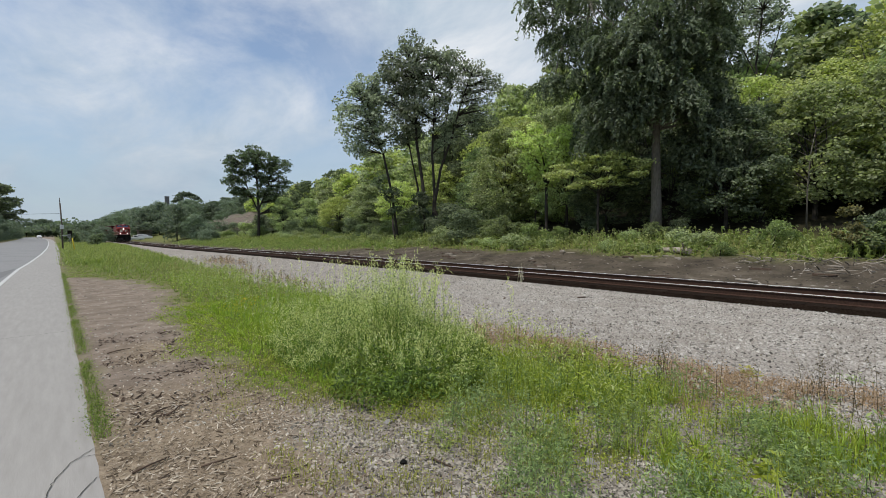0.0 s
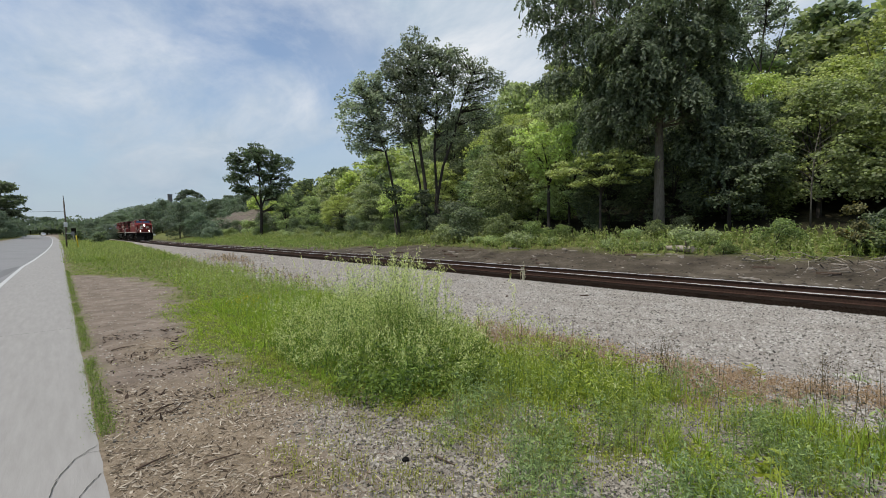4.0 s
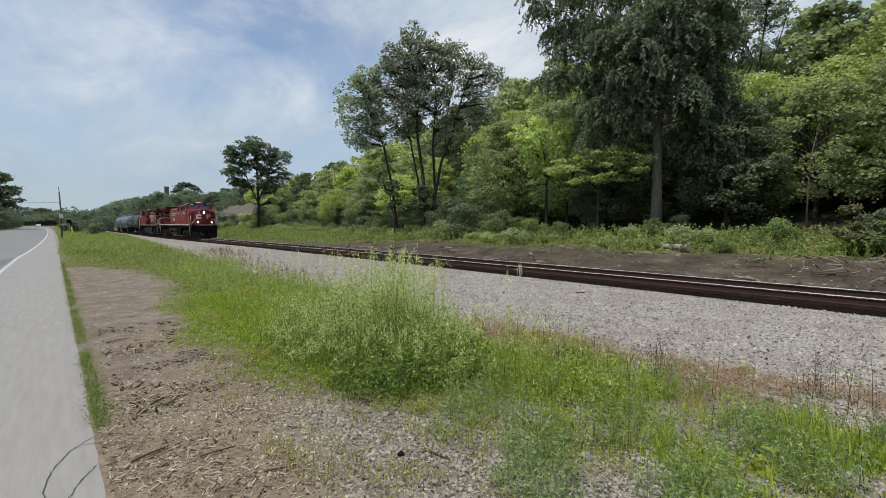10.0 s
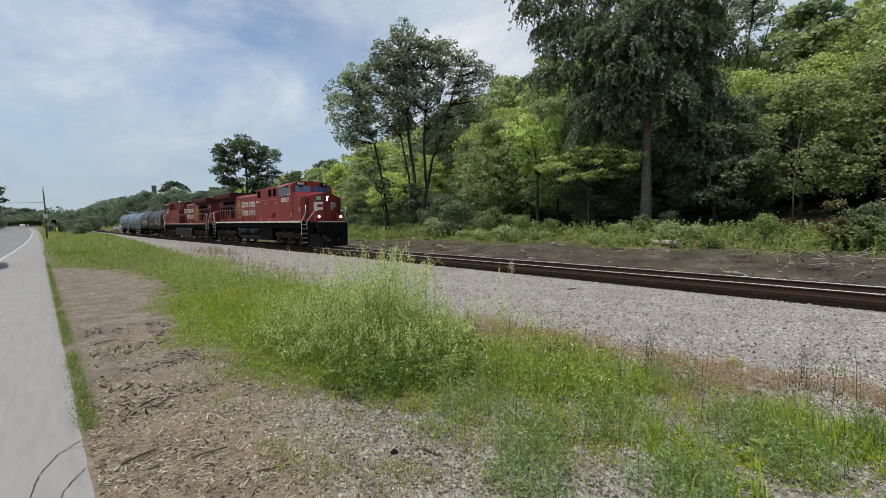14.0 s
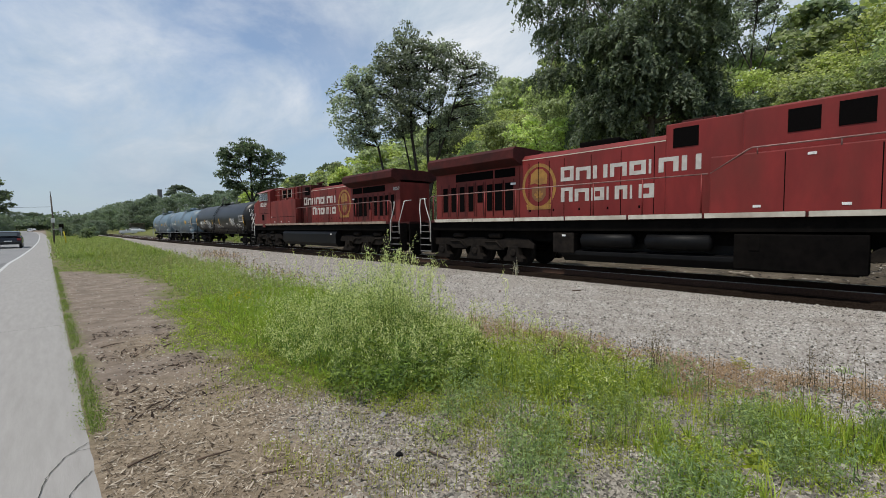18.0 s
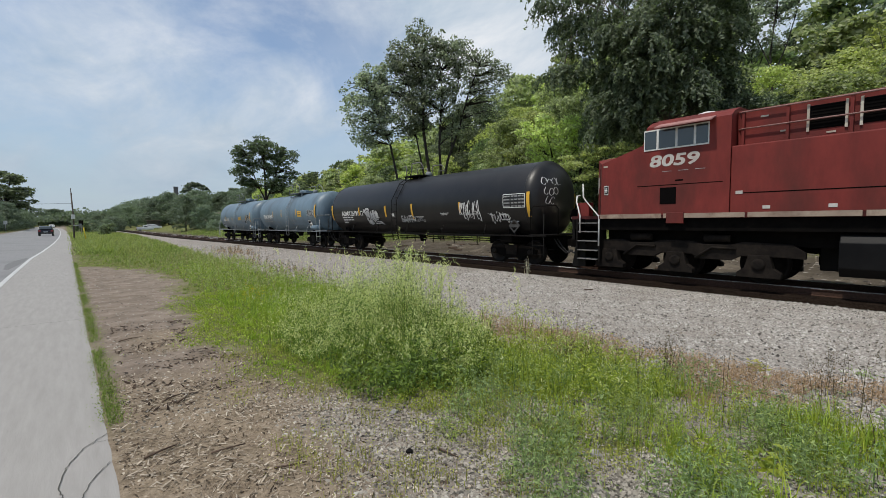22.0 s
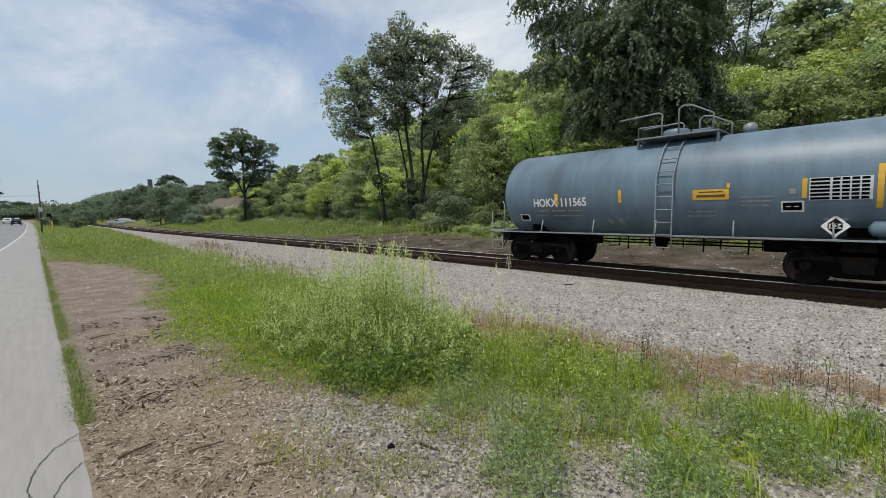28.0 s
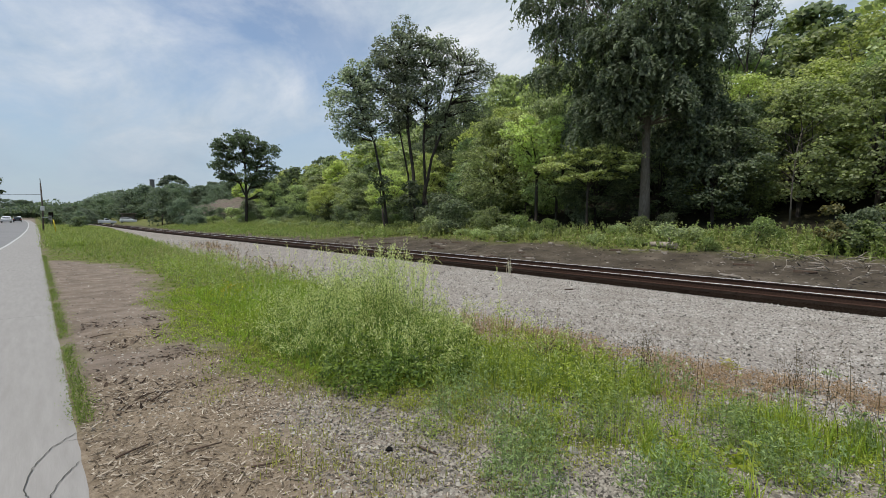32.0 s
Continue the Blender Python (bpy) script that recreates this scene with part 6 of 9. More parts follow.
            rail_line(ob, "grab_rail", [(s * 1.48, U(b), 1.2), (s * 1.48, U(b), 1.8), (s * 1.4, U(b) + d * 0.15, 2.35), (s * 1.3, U(b) + d * 0.22, 2.8), (s * 0.9, U(b) + d * 0.24, 2.85)], 0.024, "white_rail", "white grab rail")
    # plough, couplers
    bm = bmesh.new()
    for pts in (((-1.36, -0.1), (0.0, -0.5), (1.36, -0.1)),):
        lo = [bm.verts.new((x * 0.98, U(0.35) + y, 0.14)) for x, y in pts]
        hi = [bm.verts.new((x, U(0.55) + y, 0.95)) for x, y in pts]
        bk = [bm.verts.new((x, U(0.75), z)) for x, z in ((-1.32, 0.14), (1.32, 0.14), (1.35, 0.95), (-1.35, 0.95))]
        bm.faces.new((lo[0], lo[1], hi[1], hi[0]))
        bm.faces.new((lo[1], lo[2], hi[2], hi[1]))
        bm.faces.new((lo[0], hi[0], bk[3], bk[0]))
        bm.faces.new((lo[2], bk[1], bk[2], hi[2]))
        bm.faces.new((hi[0], hi[1], hi[2], bk[2], bk[3]))
        bm.faces.new((lo[0], bk[0], bk[1], lo[2], lo[1]))
    bmesh.ops.recalc_face_normals(bm, faces=bm.faces)
    part("plough", bm, M["black"], ob, "black steel pilot plough")
    part("sill_stripe", boxed(-0.96, 0.96, U(-0.03), U(-0.003), 1.73, 1.80), M["stripe"], ob, "soiled cream sill stripe")
    part("end_plate", boxed(-0.98, 0.98, U(0.02), U(0.12), 1.0, 1.75), M["black"], ob)
    part("end_plate", boxed(-0.98, 0.98, U(21.18), U(21.28), 0.7, 1.75), M["black"], ob)
    coupler(ob, U(0.1), -1)
    coupler(ob, U(21.2), 1)
    # running gear
    for u in (3.52, 17.78):
        loco_truck(ob, U(u))
        for a in (-1.95, 0, 1.95):
            wheelset(ob, U(u) + a, 0.53)
    # one side has air reservoirs and boxes over a low ledge, the other the fuel tank's full height
    tank = part("fuel_tank", extrude_xz(bmesh.new(), U(6.45), U(13.75), [(-0.98, 1.40), (-0.98, 0.74), (-1.36, 0.70), (-1.36, 0.58), (-1.15, 0.36), (0.0, 0.36), (0.0, 1.40)], 0.02), M["tank_dark"], ob)
    part("fuel_tank_side", extrude_xz(bmesh.new(), U(6.95), U(14.7), [(0.004, 1.40), (0.004, 0.36), (1.25, 0.36), (1.44, 0.56), (1.46, 1.12), (1.36, 1.28), (1.2, 1.40)], 0.02), M["tank_dark"], tank)
    part("filler_cap", boxed(1.45, 1.49, U(14.1), U(14.24), 1.08, 1.16), M["white_mark"], tank)
    for a, b in ((9.25, 11.0), (11.3, 13.05)):
        part("air_reservoir", lathe(bmesh.new(), [(U(a), 0.10), (U(a) + 0.08, 0.23), (U(b) - 0.08, 0.23), (U(b), 0.1)], "y", (-1.26, 0, 1.06), 18), M["tank_dark"], ob)
    part("battery_box", boxed(-1.46, -0.9, U(6.3), U(8.75), 0.42, 1.30, bevel=0.03), M["under"], ob)
    part("box_lid", boxed(-1.475, -1.44, U(8.2), U(8.42), 0.9, 1.28, bevel=0.005), M["under"], ob)
    part("equipment_box", boxed(-1.42, -0.9, U(13.25), U(14.05), 0.62, 1.30, bevel=0.03), M["truck_grey"], ob)
    part("notice_plate", boxed(-1.435, -1.41, U(13.55), U(13.68), 1.18, 1.24), M["white_mark"], ob)
    return ob


def tank_car(length, radius, middle_z, shell, marks, black=False):
    """A tank car: a long cylinder with dished ends on two trucks, with ladder, platform, rails and markings."""
    name = "black tank car with graffiti" if black else "blue-grey tank car with a yellow placard"
    ob = thing("tank_car", "long " + name + " on two-axle trucks", "tank car", group="tank cars of the train")
    h = length / 2 - 0.55
    d = 0.62
    prof = []
    for k in range(9):
        a = math.pi / 2 * k / 8
        prof.append((-h + d - d * math.cos(a), radius * math.sin(a) ** 0.75 if k else 0.02))
    prof = prof + [(-h + d + 0.01, radius)] + [(-y, r) for y, r in reversed(prof)]
    body = part("tank", lathe(bmesh.new(), prof, "y", (0, 0, middle_z), 48), M[shell], ob)

    def skin(z):
        return math.sqrt(max(radius ** 2 - (z - middle_z) ** 2, 0.01))

    metal = "black" if black else "tank_rail"
    for s in (-1, 1):
        y = s * (h - d - 0.02)
        part("weld_band", lathe(bmesh.new(), [(y - 0.02, radius), (y - 0.015, radius + 0.006), (y + 0.015, radius + 0.006), (y + 0.02, radius)], "y", (0, 0, middle_z), 48), M[shell], body)
    # underframe
    low = middle_z - radius
    for s in (-1, 1):
        yy = sorted((s * (h + 0.3), s * (h - 3.4)))
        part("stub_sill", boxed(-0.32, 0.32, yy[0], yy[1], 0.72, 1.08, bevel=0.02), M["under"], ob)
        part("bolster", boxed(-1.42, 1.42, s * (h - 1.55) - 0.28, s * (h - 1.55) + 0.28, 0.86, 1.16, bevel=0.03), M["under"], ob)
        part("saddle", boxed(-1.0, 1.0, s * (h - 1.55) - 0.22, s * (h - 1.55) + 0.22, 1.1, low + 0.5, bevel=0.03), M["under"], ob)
        e = s * (h + 0.32)
        part("end_platform", boxed(-1.45, 1.45, min(e, e - s * 0.75), max(e, e - s * 0.75), 1.10, 1.17, bevel=0.01), M[metal], ob)
        coupler(ob, s * (h + 0.1), s)
        for x in (-1.42, 1.42):
            rail_line(ob, "end_rail", [(x, e - s * 0.7, 1.15), (x, e - s * 0.7, 2.05), (x * 0.97, e - s * 0.6, 2.2), (x * 0.5, e - s * 0.1, 2.22), (x * 0.45, e - s * 0.05, 2.1), (x * 0.45, e - s * 0.05, 1.15)], 0.022, metal)
            rail_line(ob, "corner_ladder", [(x, e - s * 0.62, 1.12), (x, e - s * 0.62, 0.45), (x, e - s * 0.12, 0.45), (x, e - s * 0.12, 1.9)], 0.018, metal)
            rail_line(ob, "rung", [(x, e - s * 0.62, 0.78), (x, e - s * 0.12, 0.78)], 0.016, metal)
    part("brake_wheel", lathe(bmesh.new(), [(-0.03, 0.27), (0.0, 0.28), (0.03, 0.27)], "y", (0.5, -(h + 0.2), 1.85), 20), M["under"], ob)
    for x in (-1.40, 1.40):
        part("running_board", boxed(x - 0.1, x + 0.1, -h + 0.1, h - 0.1, 1.09, 1.13), M[metal], ob)
        for k in range(5):
            y = -h * 0.66 + k * h * 0.33
            rail_line(ob, "board_bracket", [(x, y, 1.09), (x * 0.85, y + 0.05, middle_z - radius * 0.62)], 0.02, metal)
        rail_line(ob, "brake_pipe", [(x * 0.6, -h + 1, 0.86), (x * 0.6, h - 1, 0.86)], 0.022, "under")
        for k in range(7):
            y = -h * 0.55 + k * h * 0.18
            rail_line(ob, "pipe_hanger", [(x * 0.6, y, 1.05), (x * 0.6, y, 0.66)], 0.02, "under")
    part("outlet_valve", lathe(bmesh.new(), [(low - 0.32, 0.14), (low - 0.1, 0.2), (low + 0.05, 0.3)], "z", (0, 0.3, 0), 14), M["under"], ob)
    if not black:
        for s in (-1, 1):
            part("air_reservoir", lathe(bmesh.new(), [(-h + 0.3, 0.06), (-h + 0.38, 0.17), (-h + 1.35, 0.17), (-h + 1.43, 0.06)], "y", (s * 1.2, 0, 1.36), 16), M["tank_grey"], ob)
    # trucks
    for s in (-1, 1):
        yc = s * (h - 1.55)
        for sx in (-1, 1):
            bm = bmesh.new()
            x0, x1 = sorted((sx * 0.92, sx * 1.06))
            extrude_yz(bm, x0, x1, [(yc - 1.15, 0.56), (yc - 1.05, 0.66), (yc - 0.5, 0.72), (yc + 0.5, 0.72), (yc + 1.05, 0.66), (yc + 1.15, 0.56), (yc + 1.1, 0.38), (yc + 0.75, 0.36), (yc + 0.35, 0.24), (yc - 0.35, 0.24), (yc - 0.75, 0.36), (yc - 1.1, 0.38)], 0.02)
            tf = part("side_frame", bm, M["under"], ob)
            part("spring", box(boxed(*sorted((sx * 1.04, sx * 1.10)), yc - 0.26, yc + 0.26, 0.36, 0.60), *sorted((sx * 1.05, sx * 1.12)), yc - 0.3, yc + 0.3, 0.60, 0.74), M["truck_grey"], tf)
            for a in (-0.9, 0.9):
                part("axle_cap", lathe(bmesh.new(), [(sx * 1.04, 0.11), (sx * 1.12, 0.105), (sx * 1.13, 0.05)], "x", (0, yc + a, 0.47), 14), M["truck_grey"], tf)
        for a in (-0.9, 0.9):
            wheelset(ob, yc + a, 0.46)
    # ladder, platform and top fittings
    lady = marks["ladder"]
    for s in (-1, 1):
        x = s * (radius + 0.1)
        for y in (lady - 0.22, lady + 0.22):
            rail_line(ob, "ladder_rail", [(s * 1.52, y, 0.75), (x, y, 1.2), (x, y, middle_z + 0.3), (s * (skin(middle_z + radius * 0.75) + 0.1), y, middle_z + radius * 0.78), (s * (skin(middle_z + radius * 0.93) + 0.1), y, middle_z + radius * 0.97)], 0.02, metal)
        for k in range(9):
            z = 0.78 + k * 0.35
            xx = x if z < middle_z + 0.3 else s * (skin(min(z, middle_z + radius * 0.93)) + 0.1)
            if z < middle_z + radius * 0.95:
                rail_line(ob, "rung", [(xx if z > 1.2 else s * 1.5, lady - 0.22, z), (xx if z > 1.2 else s * 1.5, lady + 0.22, z)], 0.016, metal)
    top = middle_z + radius
    if not black:
        part("top_platform", boxed(-0.95, 0.95, lady - 1.1, lady + 1.1, top + 0.02, top + 0.06), M[metal], ob)
    for s in (-1, 1):
        for y in (lady - 1.05, lady + 1.05) if not black else ():
            part("platform_post", boxed(s * 0.8 - 0.03, s * 0.8 + 0.03, y - 0.03, y + 0.03, top - 0.32, top + 0.03), M[metal], ob)
    tall = 0.5 if black else 1.0
    hs = part("valve_housing", lathe(bmesh.new(), [(top - 0.02, 0.36 * tall), (top + 0.30 * tall, 0.36 * tall), (top + 0.34 * tall, 0.30 * tall), (top + 0.36 * tall, 0.05)], "z", (0.0, lady + 0.25, 0), 20), M["tank_grey" if not black else "black"], ob)
    if not black:
        part("hatch", boxed(-0.32, 0.32, lady - 0.75, lady - 0.25, top, top + 0.24, bevel=0.03), M["tank_grey" if not black else "black"], ob)
    part("relief_valve", lathe(bmesh.new(), [(top - 0.02, 0.16), (top + 0.2, 0.16), (top + 0.26, 0.08)], "z", (0, lady - (0.85 if black else 1.6), 0), 14), M["tank_rail" if black else metal], ob)
    if black:
        part("top_platform", boxed(-0.75, 0.75, lady - 1.0, lady + 0.35, top + 0.02, top + 0.06, bevel=0.01), M[metal], ob, "narrow dark walkway on top of the tank")
        for y in (lady - 0.9, lady + 0.27):
            part("platform_post", boxed(-0.68, -0.62, y - 0.03, y + 0.03, top - 0.2, top + 0.03), M[metal], ob)
        for x in (-0.7, 0.7):
            rail_line(ob, "safety_rail", [(x, lady + 0.12, top + 0.04), (x, lady + 0.12, top + 0.52), (x, lady + 0.17, top + 0.56), (x, lady + 0.36, top + 0.56)], 0.026, "tread", "pale worn safety rail")
            rail_line(ob, "safety_rail", [(x, lady - 0.32, top + 0.04), (x, lady - 0.32, top + 0.58), (x, lady - 0.4, top + 0.66), (x, lady - 1.0, top + 0.66), (x, lady - 1.12, top + 0.6), (x, lady - 1.3, top + 0.34), (x, lady - 0.82, top + 0.34), (x, lady - 0.82, top + 0.04)], 0.026, "tread", "pale worn safety rail")
            rail_line(ob, "safety_rail", [(x, lady - 0.2, top + 0.04), (x, lady - 0.2, top + 0.2), (x, lady + 0.02, top + 0.2), (x, lady + 0.02, top + 0.04)], 0.016, metal)
    else:
        for s in (-1, 1):
            rail_line(ob, "safety_rail", [(s * 0.92, lady - 0.95, top + 0.02), (s * 0.92, lady - 0.95, top + 0.5), (s * 0.92, lady - 0.45, top + 0.78), (s * 0.92, lady - 0.2, top + 0.82), (s * 0.92, lady - 0.1, top + 0.75), (s * 0.92, lady - 0.1, top + 0.02)], 0.024, metal)
            rail_line(ob, "safety_rail", [(s * 0.92, lady + 0.35, top + 0.02), (s * 0.92, lady + 0.35, top + 0.66), (s * 0.92, lady + 0.45, top + 0.72), (s * 0.92, lady + 1.6, top + 0.66)], 0.024, metal)
            rail_line(ob, "safety_rail", [(s * 0.92, lady + 0.35, top + 0.36), (s * 0.92, lady + 1.0, top + 0.36), (s * 0.92, lady + 1.02, top + 0.02)], 0.02, metal)
    # reflectors, panel, words
    for y, z0, z1, w in marks["reflectors"]:
        for s in (-1, 1):
            put_sheet("reflector", body, "yellow_mark", s, y - w / 2, y + w / 2, z0, z1, skin, 0.007, 6)
    for words, y, z, size, width in marks["words"]:
        put_text("car_number", words, body, -1, y, z, size, "white_mark", skin, width, "white painted car number")
        put_text("car_number", words, body, 1, -y, z, size, "white_mark", skin, width, "white painted car number")
    for y0, y1, z0, z1 in marks["lines"]:
        put_sheet("small_print", body, "print_grey" if not black else "white_mark", -1, y0, y1, z0, z1, skin, 0.007, 1)
    py0, py1, pz0, pz1 = marks["table"]
    if black or marks.get("table_plain"):
        for k in range(4):
            for c in range(5):
                a = py1 - (py1 - py0) * (0.0 if c == 0 else 0.36 + 0.16 * (c - 1)) - 0.02
                b = py1 - (py1 - py0) * (0.34 if c == 0 else 0.36 + 0.16 * c) + 0.02
                put_sheet("table_bar", body, "print_grey", -1, a, b, pz1 - (pz1 - pz0) * (k + 0.72) / 4, pz1 - (pz1 - pz0) * (k + 0.3) / 4, skin, 0.007, 1)
        for z in (pz0, pz1):
            put_sheet("table_frame", body, "white_mark", -1, py0, py1, z, z + 0.025, skin, 0.007, 1)
        for y in (py0, py1 - 0.025):
            put_sheet("table_frame", body, "white_mark", -1, y, y + 0.025, pz0, pz1, skin, 0.007, 6)
    else:
        tb = put_sheet("data_table", body, "sign_back", -1, py0, py1, pz0, pz1, skin, 0.006, 6, "white data table")
        for k in range(6):
            for c in range(5):
                a = py1 - (py1 - py0) * (0.02 if c == 0 else 0.38 + 0.15 * (c - 1))
                b = py1 - (py1 - py0) * (0.34 if c == 0 else 0.50 + 0.15 * (c - 1))
                put_sheet("table_bar", tb, "grille", -1, a, b, pz1 - (pz1 - pz0) * (k + 0.85) / 6, pz1 - (pz1 - pz0) * (k + 0.2) / 6, skin, 0.010, 1)
    for y0, y1, z0, z1 in marks["boxes"]:
        bx = put_sheet("stencil_box", body, "white_mark", -1, y0, y1, z0, z1, skin, 0.006, 2)
        put_sheet("stencil_field", bx, "grille", -1, y0 + 0.04, y1 - 0.04, z0 + 0.04, z1 - 0.04, skin, 0.010, 2)
        put_sheet("stencil_bar", bx, "white_mark", -1, y0 + 0.1, (y0 + y1) / 2 - 0.03, z0 + 0.12, z1 - 0.12, skin, 0.013, 2)
        put_sheet("stencil_bar", bx, "white_mark", -1, (y0 + y1) / 2 + 0.03, y1 - 0.1, z0 + 0.12, z1 - 0.12, skin, 0.013, 2)
    if marks.get("placard"):
        y0, y1, z0, z1 = marks["placard"]
        pl = put_sheet("placard", body, "yellow_mark", -1, y0, y1, z0, z1, skin, 0.007, 4, "yellow warning placard")
        for f0, f1, inset in ((0.2, 0.3, 0.14), (0.52, 0.74, 0.09)):
            put_sheet("placard_bar", pl, "stick", -1, y0 + inset, y1 - inset, z1 - (z1 - z0) * f1, z1 - (z1 - z0) * f0, skin, 0.011, 1)
    if marks.get("diamond"):
        y, z, r, words = marks["diamond"]
        x = -(skin(z) + 0.16)
        bm = bmesh.new()
        box(bm, -r * 0.72, r * 0.72, -0.012, 0.012, -r * 0.72, r * 0.72)
        dm = part("hazard_diamond", bm, M["plate_dull" if black else "white_mark"], ob, "dull grey diamond plate" if black else "white and black hazard diamond")
        dm.matrix_basis = pose(x, y, z, 0, 0, 90) @ pose(0, 0, 0, 0, 45, 0)
        for up in (1, -1):
            bm = bmesh.new()
            bm.faces.new([bm.verts.new((x - 0.016, y + a, z + b * up)) for a, b in ((-r * 0.55, r * 0.22), (r * 0.55, r * 0.22), (0, r * 0.72))])
            part("diamond_field", bm, M["grille"] if up == -1 else M["truck_grey"], ob)
        if words:
            put_text("diamond_number", words, ob, -1, y + 0.13, z - 0.04, 0.12, "grille", lambda q: -x + 0.012, 0.26)
        part("diamond_post", boxed(x + 0.02, x + 0.06, y - 0.04, y + 0.04, 1.12, z), M[metal], ob)
        part("placard_board", boxed(x + 0.02, x + 0.05, y - 0.2, y + 0.2, z + r * 0.5, z + r * 0.5 + 0.15), M["tank_rail"], ob)
    return ob, body, skin


def scrawl(parent, skin, y, z, w, h, seed, strokes, thick, side=-1):
    """Spray-painted loops: thin pale ribbons that follow the tank's side."""
    rng = random.Random(seed)
    for k in range(strokes):
        bm = bmesh.new()
        cy, cz = y - w * (k + 0.5) / strokes, z + h * rng.uniform(0.35, 0.65)
        ry, rz = w / strokes * rng.uniform(0.45, 0.8), h * rng.uniform(0.28, 0.5)
        ph, turns = rng.uniform(0, 6.28), rng.uniform(0.55, 1.15)
        n = 22
        prev = None
        for i in range(n + 1):
            a = ph + turns * 2 * math.pi * i / n
            wob = 1 + 0.35 * math.sin(3 * a + seed)
            py, pz = cy + ry * math.cos(a) * wob, cz + rz * math.sin(a) * wob
            a2 = a + 0.05
            dy, dz = ry * (math.cos(a2) - math.cos(a)), rz * (math.sin(a2) - math.sin(a))
            ln = math.hypot(dy, dz) or 1
            t = thick * (0.6 + 0.5 * math.sin(math.pi * i / n))
            cur = [bm.verts.new((side * (skin(q) + 0.008 + 0.001 * k), p, q)) for p, q in ((py - dz / ln * t, pz + dy / ln * t), (py + dz / ln * t, pz - dy / ln * t))]
            if prev:
                bm.faces.new((prev[0], prev[1], cur[1], cur[0]))
            prev = cur
        part("graffiti_stroke", bm, M["white_mark"], parent, "white spray-painted stroke")


lead = locomotive("8063")
VEHICLES.append((lead, 10.65, False))
second = locomotive("8059", True)
second["label"] = "dusty maroon-red diesel locomotive running cab-end last behind the leader"
VEHICLES.append((second, 33.1, True))

car_a, tank_a, skin_a = tank_car(17.4, 1.50, 2.47, "tank_black", {
    "ladder": 0.65,
    "reflectors": [(-7.7, 1.81, 2.73, 0.14), (-4.05, 2.04, 2.49, 0.1), (1.65, 1.94, 2.5, 0.13), (4.35, 2.05, 2.5, 0.12), (7.63, 1.82, 2.71, 0.14), (-0.66, 1.8, 2.53, 0.12)],
    "words": [("ADMX 26191", 6.41, 2.05, 0.37, 1.92)],
    "lines": [(5.9, 6.39, 1.92, 1.98), (5.5, 5.84, 1.92, 1.98), (5.16, 5.44, 1.92, 1.98), (5.9, 6.4, 1.78, 1.84), (5.5, 5.84, 1.78, 1.84), (5.16, 5.44, 1.78, 1.84), (5.96, 6.41, 1.64, 1.7), (-1.5, -0.86, 1.9, 1.918), (-1.42, -0.92, 1.845, 1.863), (-1.3, -1.0, 1.79, 1.808), (-1.52, -0.84, 1.735, 1.753), (-1.05, -0.84, 1.68, 1.698), (-1.52, -1.38, 1.68, 1.698), (-2.75, -3.3, 2.02, 2.05), (-2.8, -3.2, 1.95, 1.98), (-4.4, -5.2, 1.95, 1.98), (0.9, 1.15, 1.95, 2.1)],
    "table": (-7.56, -6.5, 2.16, 2.66), "boxes": [(-6.7, -6.28, 1.7, 1.94), (3.97, 4.21, 2.05, 2.3)], "diamond": (-6.9, 1.48, 0.27, "")}, black=True)


def sprayed(parent, skin, y, z, w, h, fills, lines, thick, paint="white_mark"):
    """A sprayed piece on the tank's side, w long and h high: filled outlines and strokes, each in parts of w and h."""
    for k, outline in enumerate(fills):
        bm = bmesh.new()
        bm.faces.new([bm.verts.new((0, y - u * w, z + v * h)) for u, v in outline])
        bmesh.ops.triangulate(bm, faces=bm.faces)
        bmesh.ops.subdivide_edges(bm, edges=bm.edges, cuts=4, use_grid_fill=True)
        for q in bm.verts:
            q.co.x = -(skin(q.co.z) + 0.008 + 0.002 * k)
        part("graffiti_fill", bm, M["graffiti_white"], parent, "pale sprayed fill")
        edge = list(outline) + [outline[0]]
        lines = lines + ((edge, "grille"),)
    for pts, colour in [(e[0], e[1]) if isinstance(e[1], str) else (e, paint) for e in lines]:
        bm = bmesh.new()
        fine = []
        for (ua, va), (ub, vb) in zip(pts, pts[1:]):
            fine += [(ua + (ub - ua) * i / 4, va + (vb - va) * i / 4) for i in range(4)]
        fine.append(pts[-1])
        prev = None
        for i, (u, v) in enumerate(fine):
            p, q = fine[max(i - 1, 0)], fine[min(i + 1, len(fine) - 1)]
            dy, dz = -(q[0] - p[0]) * w, (q[1] - p[1]) * h
            ln = math.hypot(dy, dz) or 1
            t = thick if colour == paint else 0.014
            ends = ((y - u * w - dz / ln * t, z + v * h + dy / ln * t), (y - u * w + dz / ln * t, z + v * h - dy / ln * t))
            cur = [bm.verts.new((-(skin(e) + 0.016), a, e)) for a, e in ends]
            if prev:
                bm.faces.new((prev[0], prev[1], cur[1], cur[0]))
            prev = cur
        part("graffiti_stroke", bm, M[colour], parent, "black outline stroke" if colour != paint else "white spray-painted stroke")


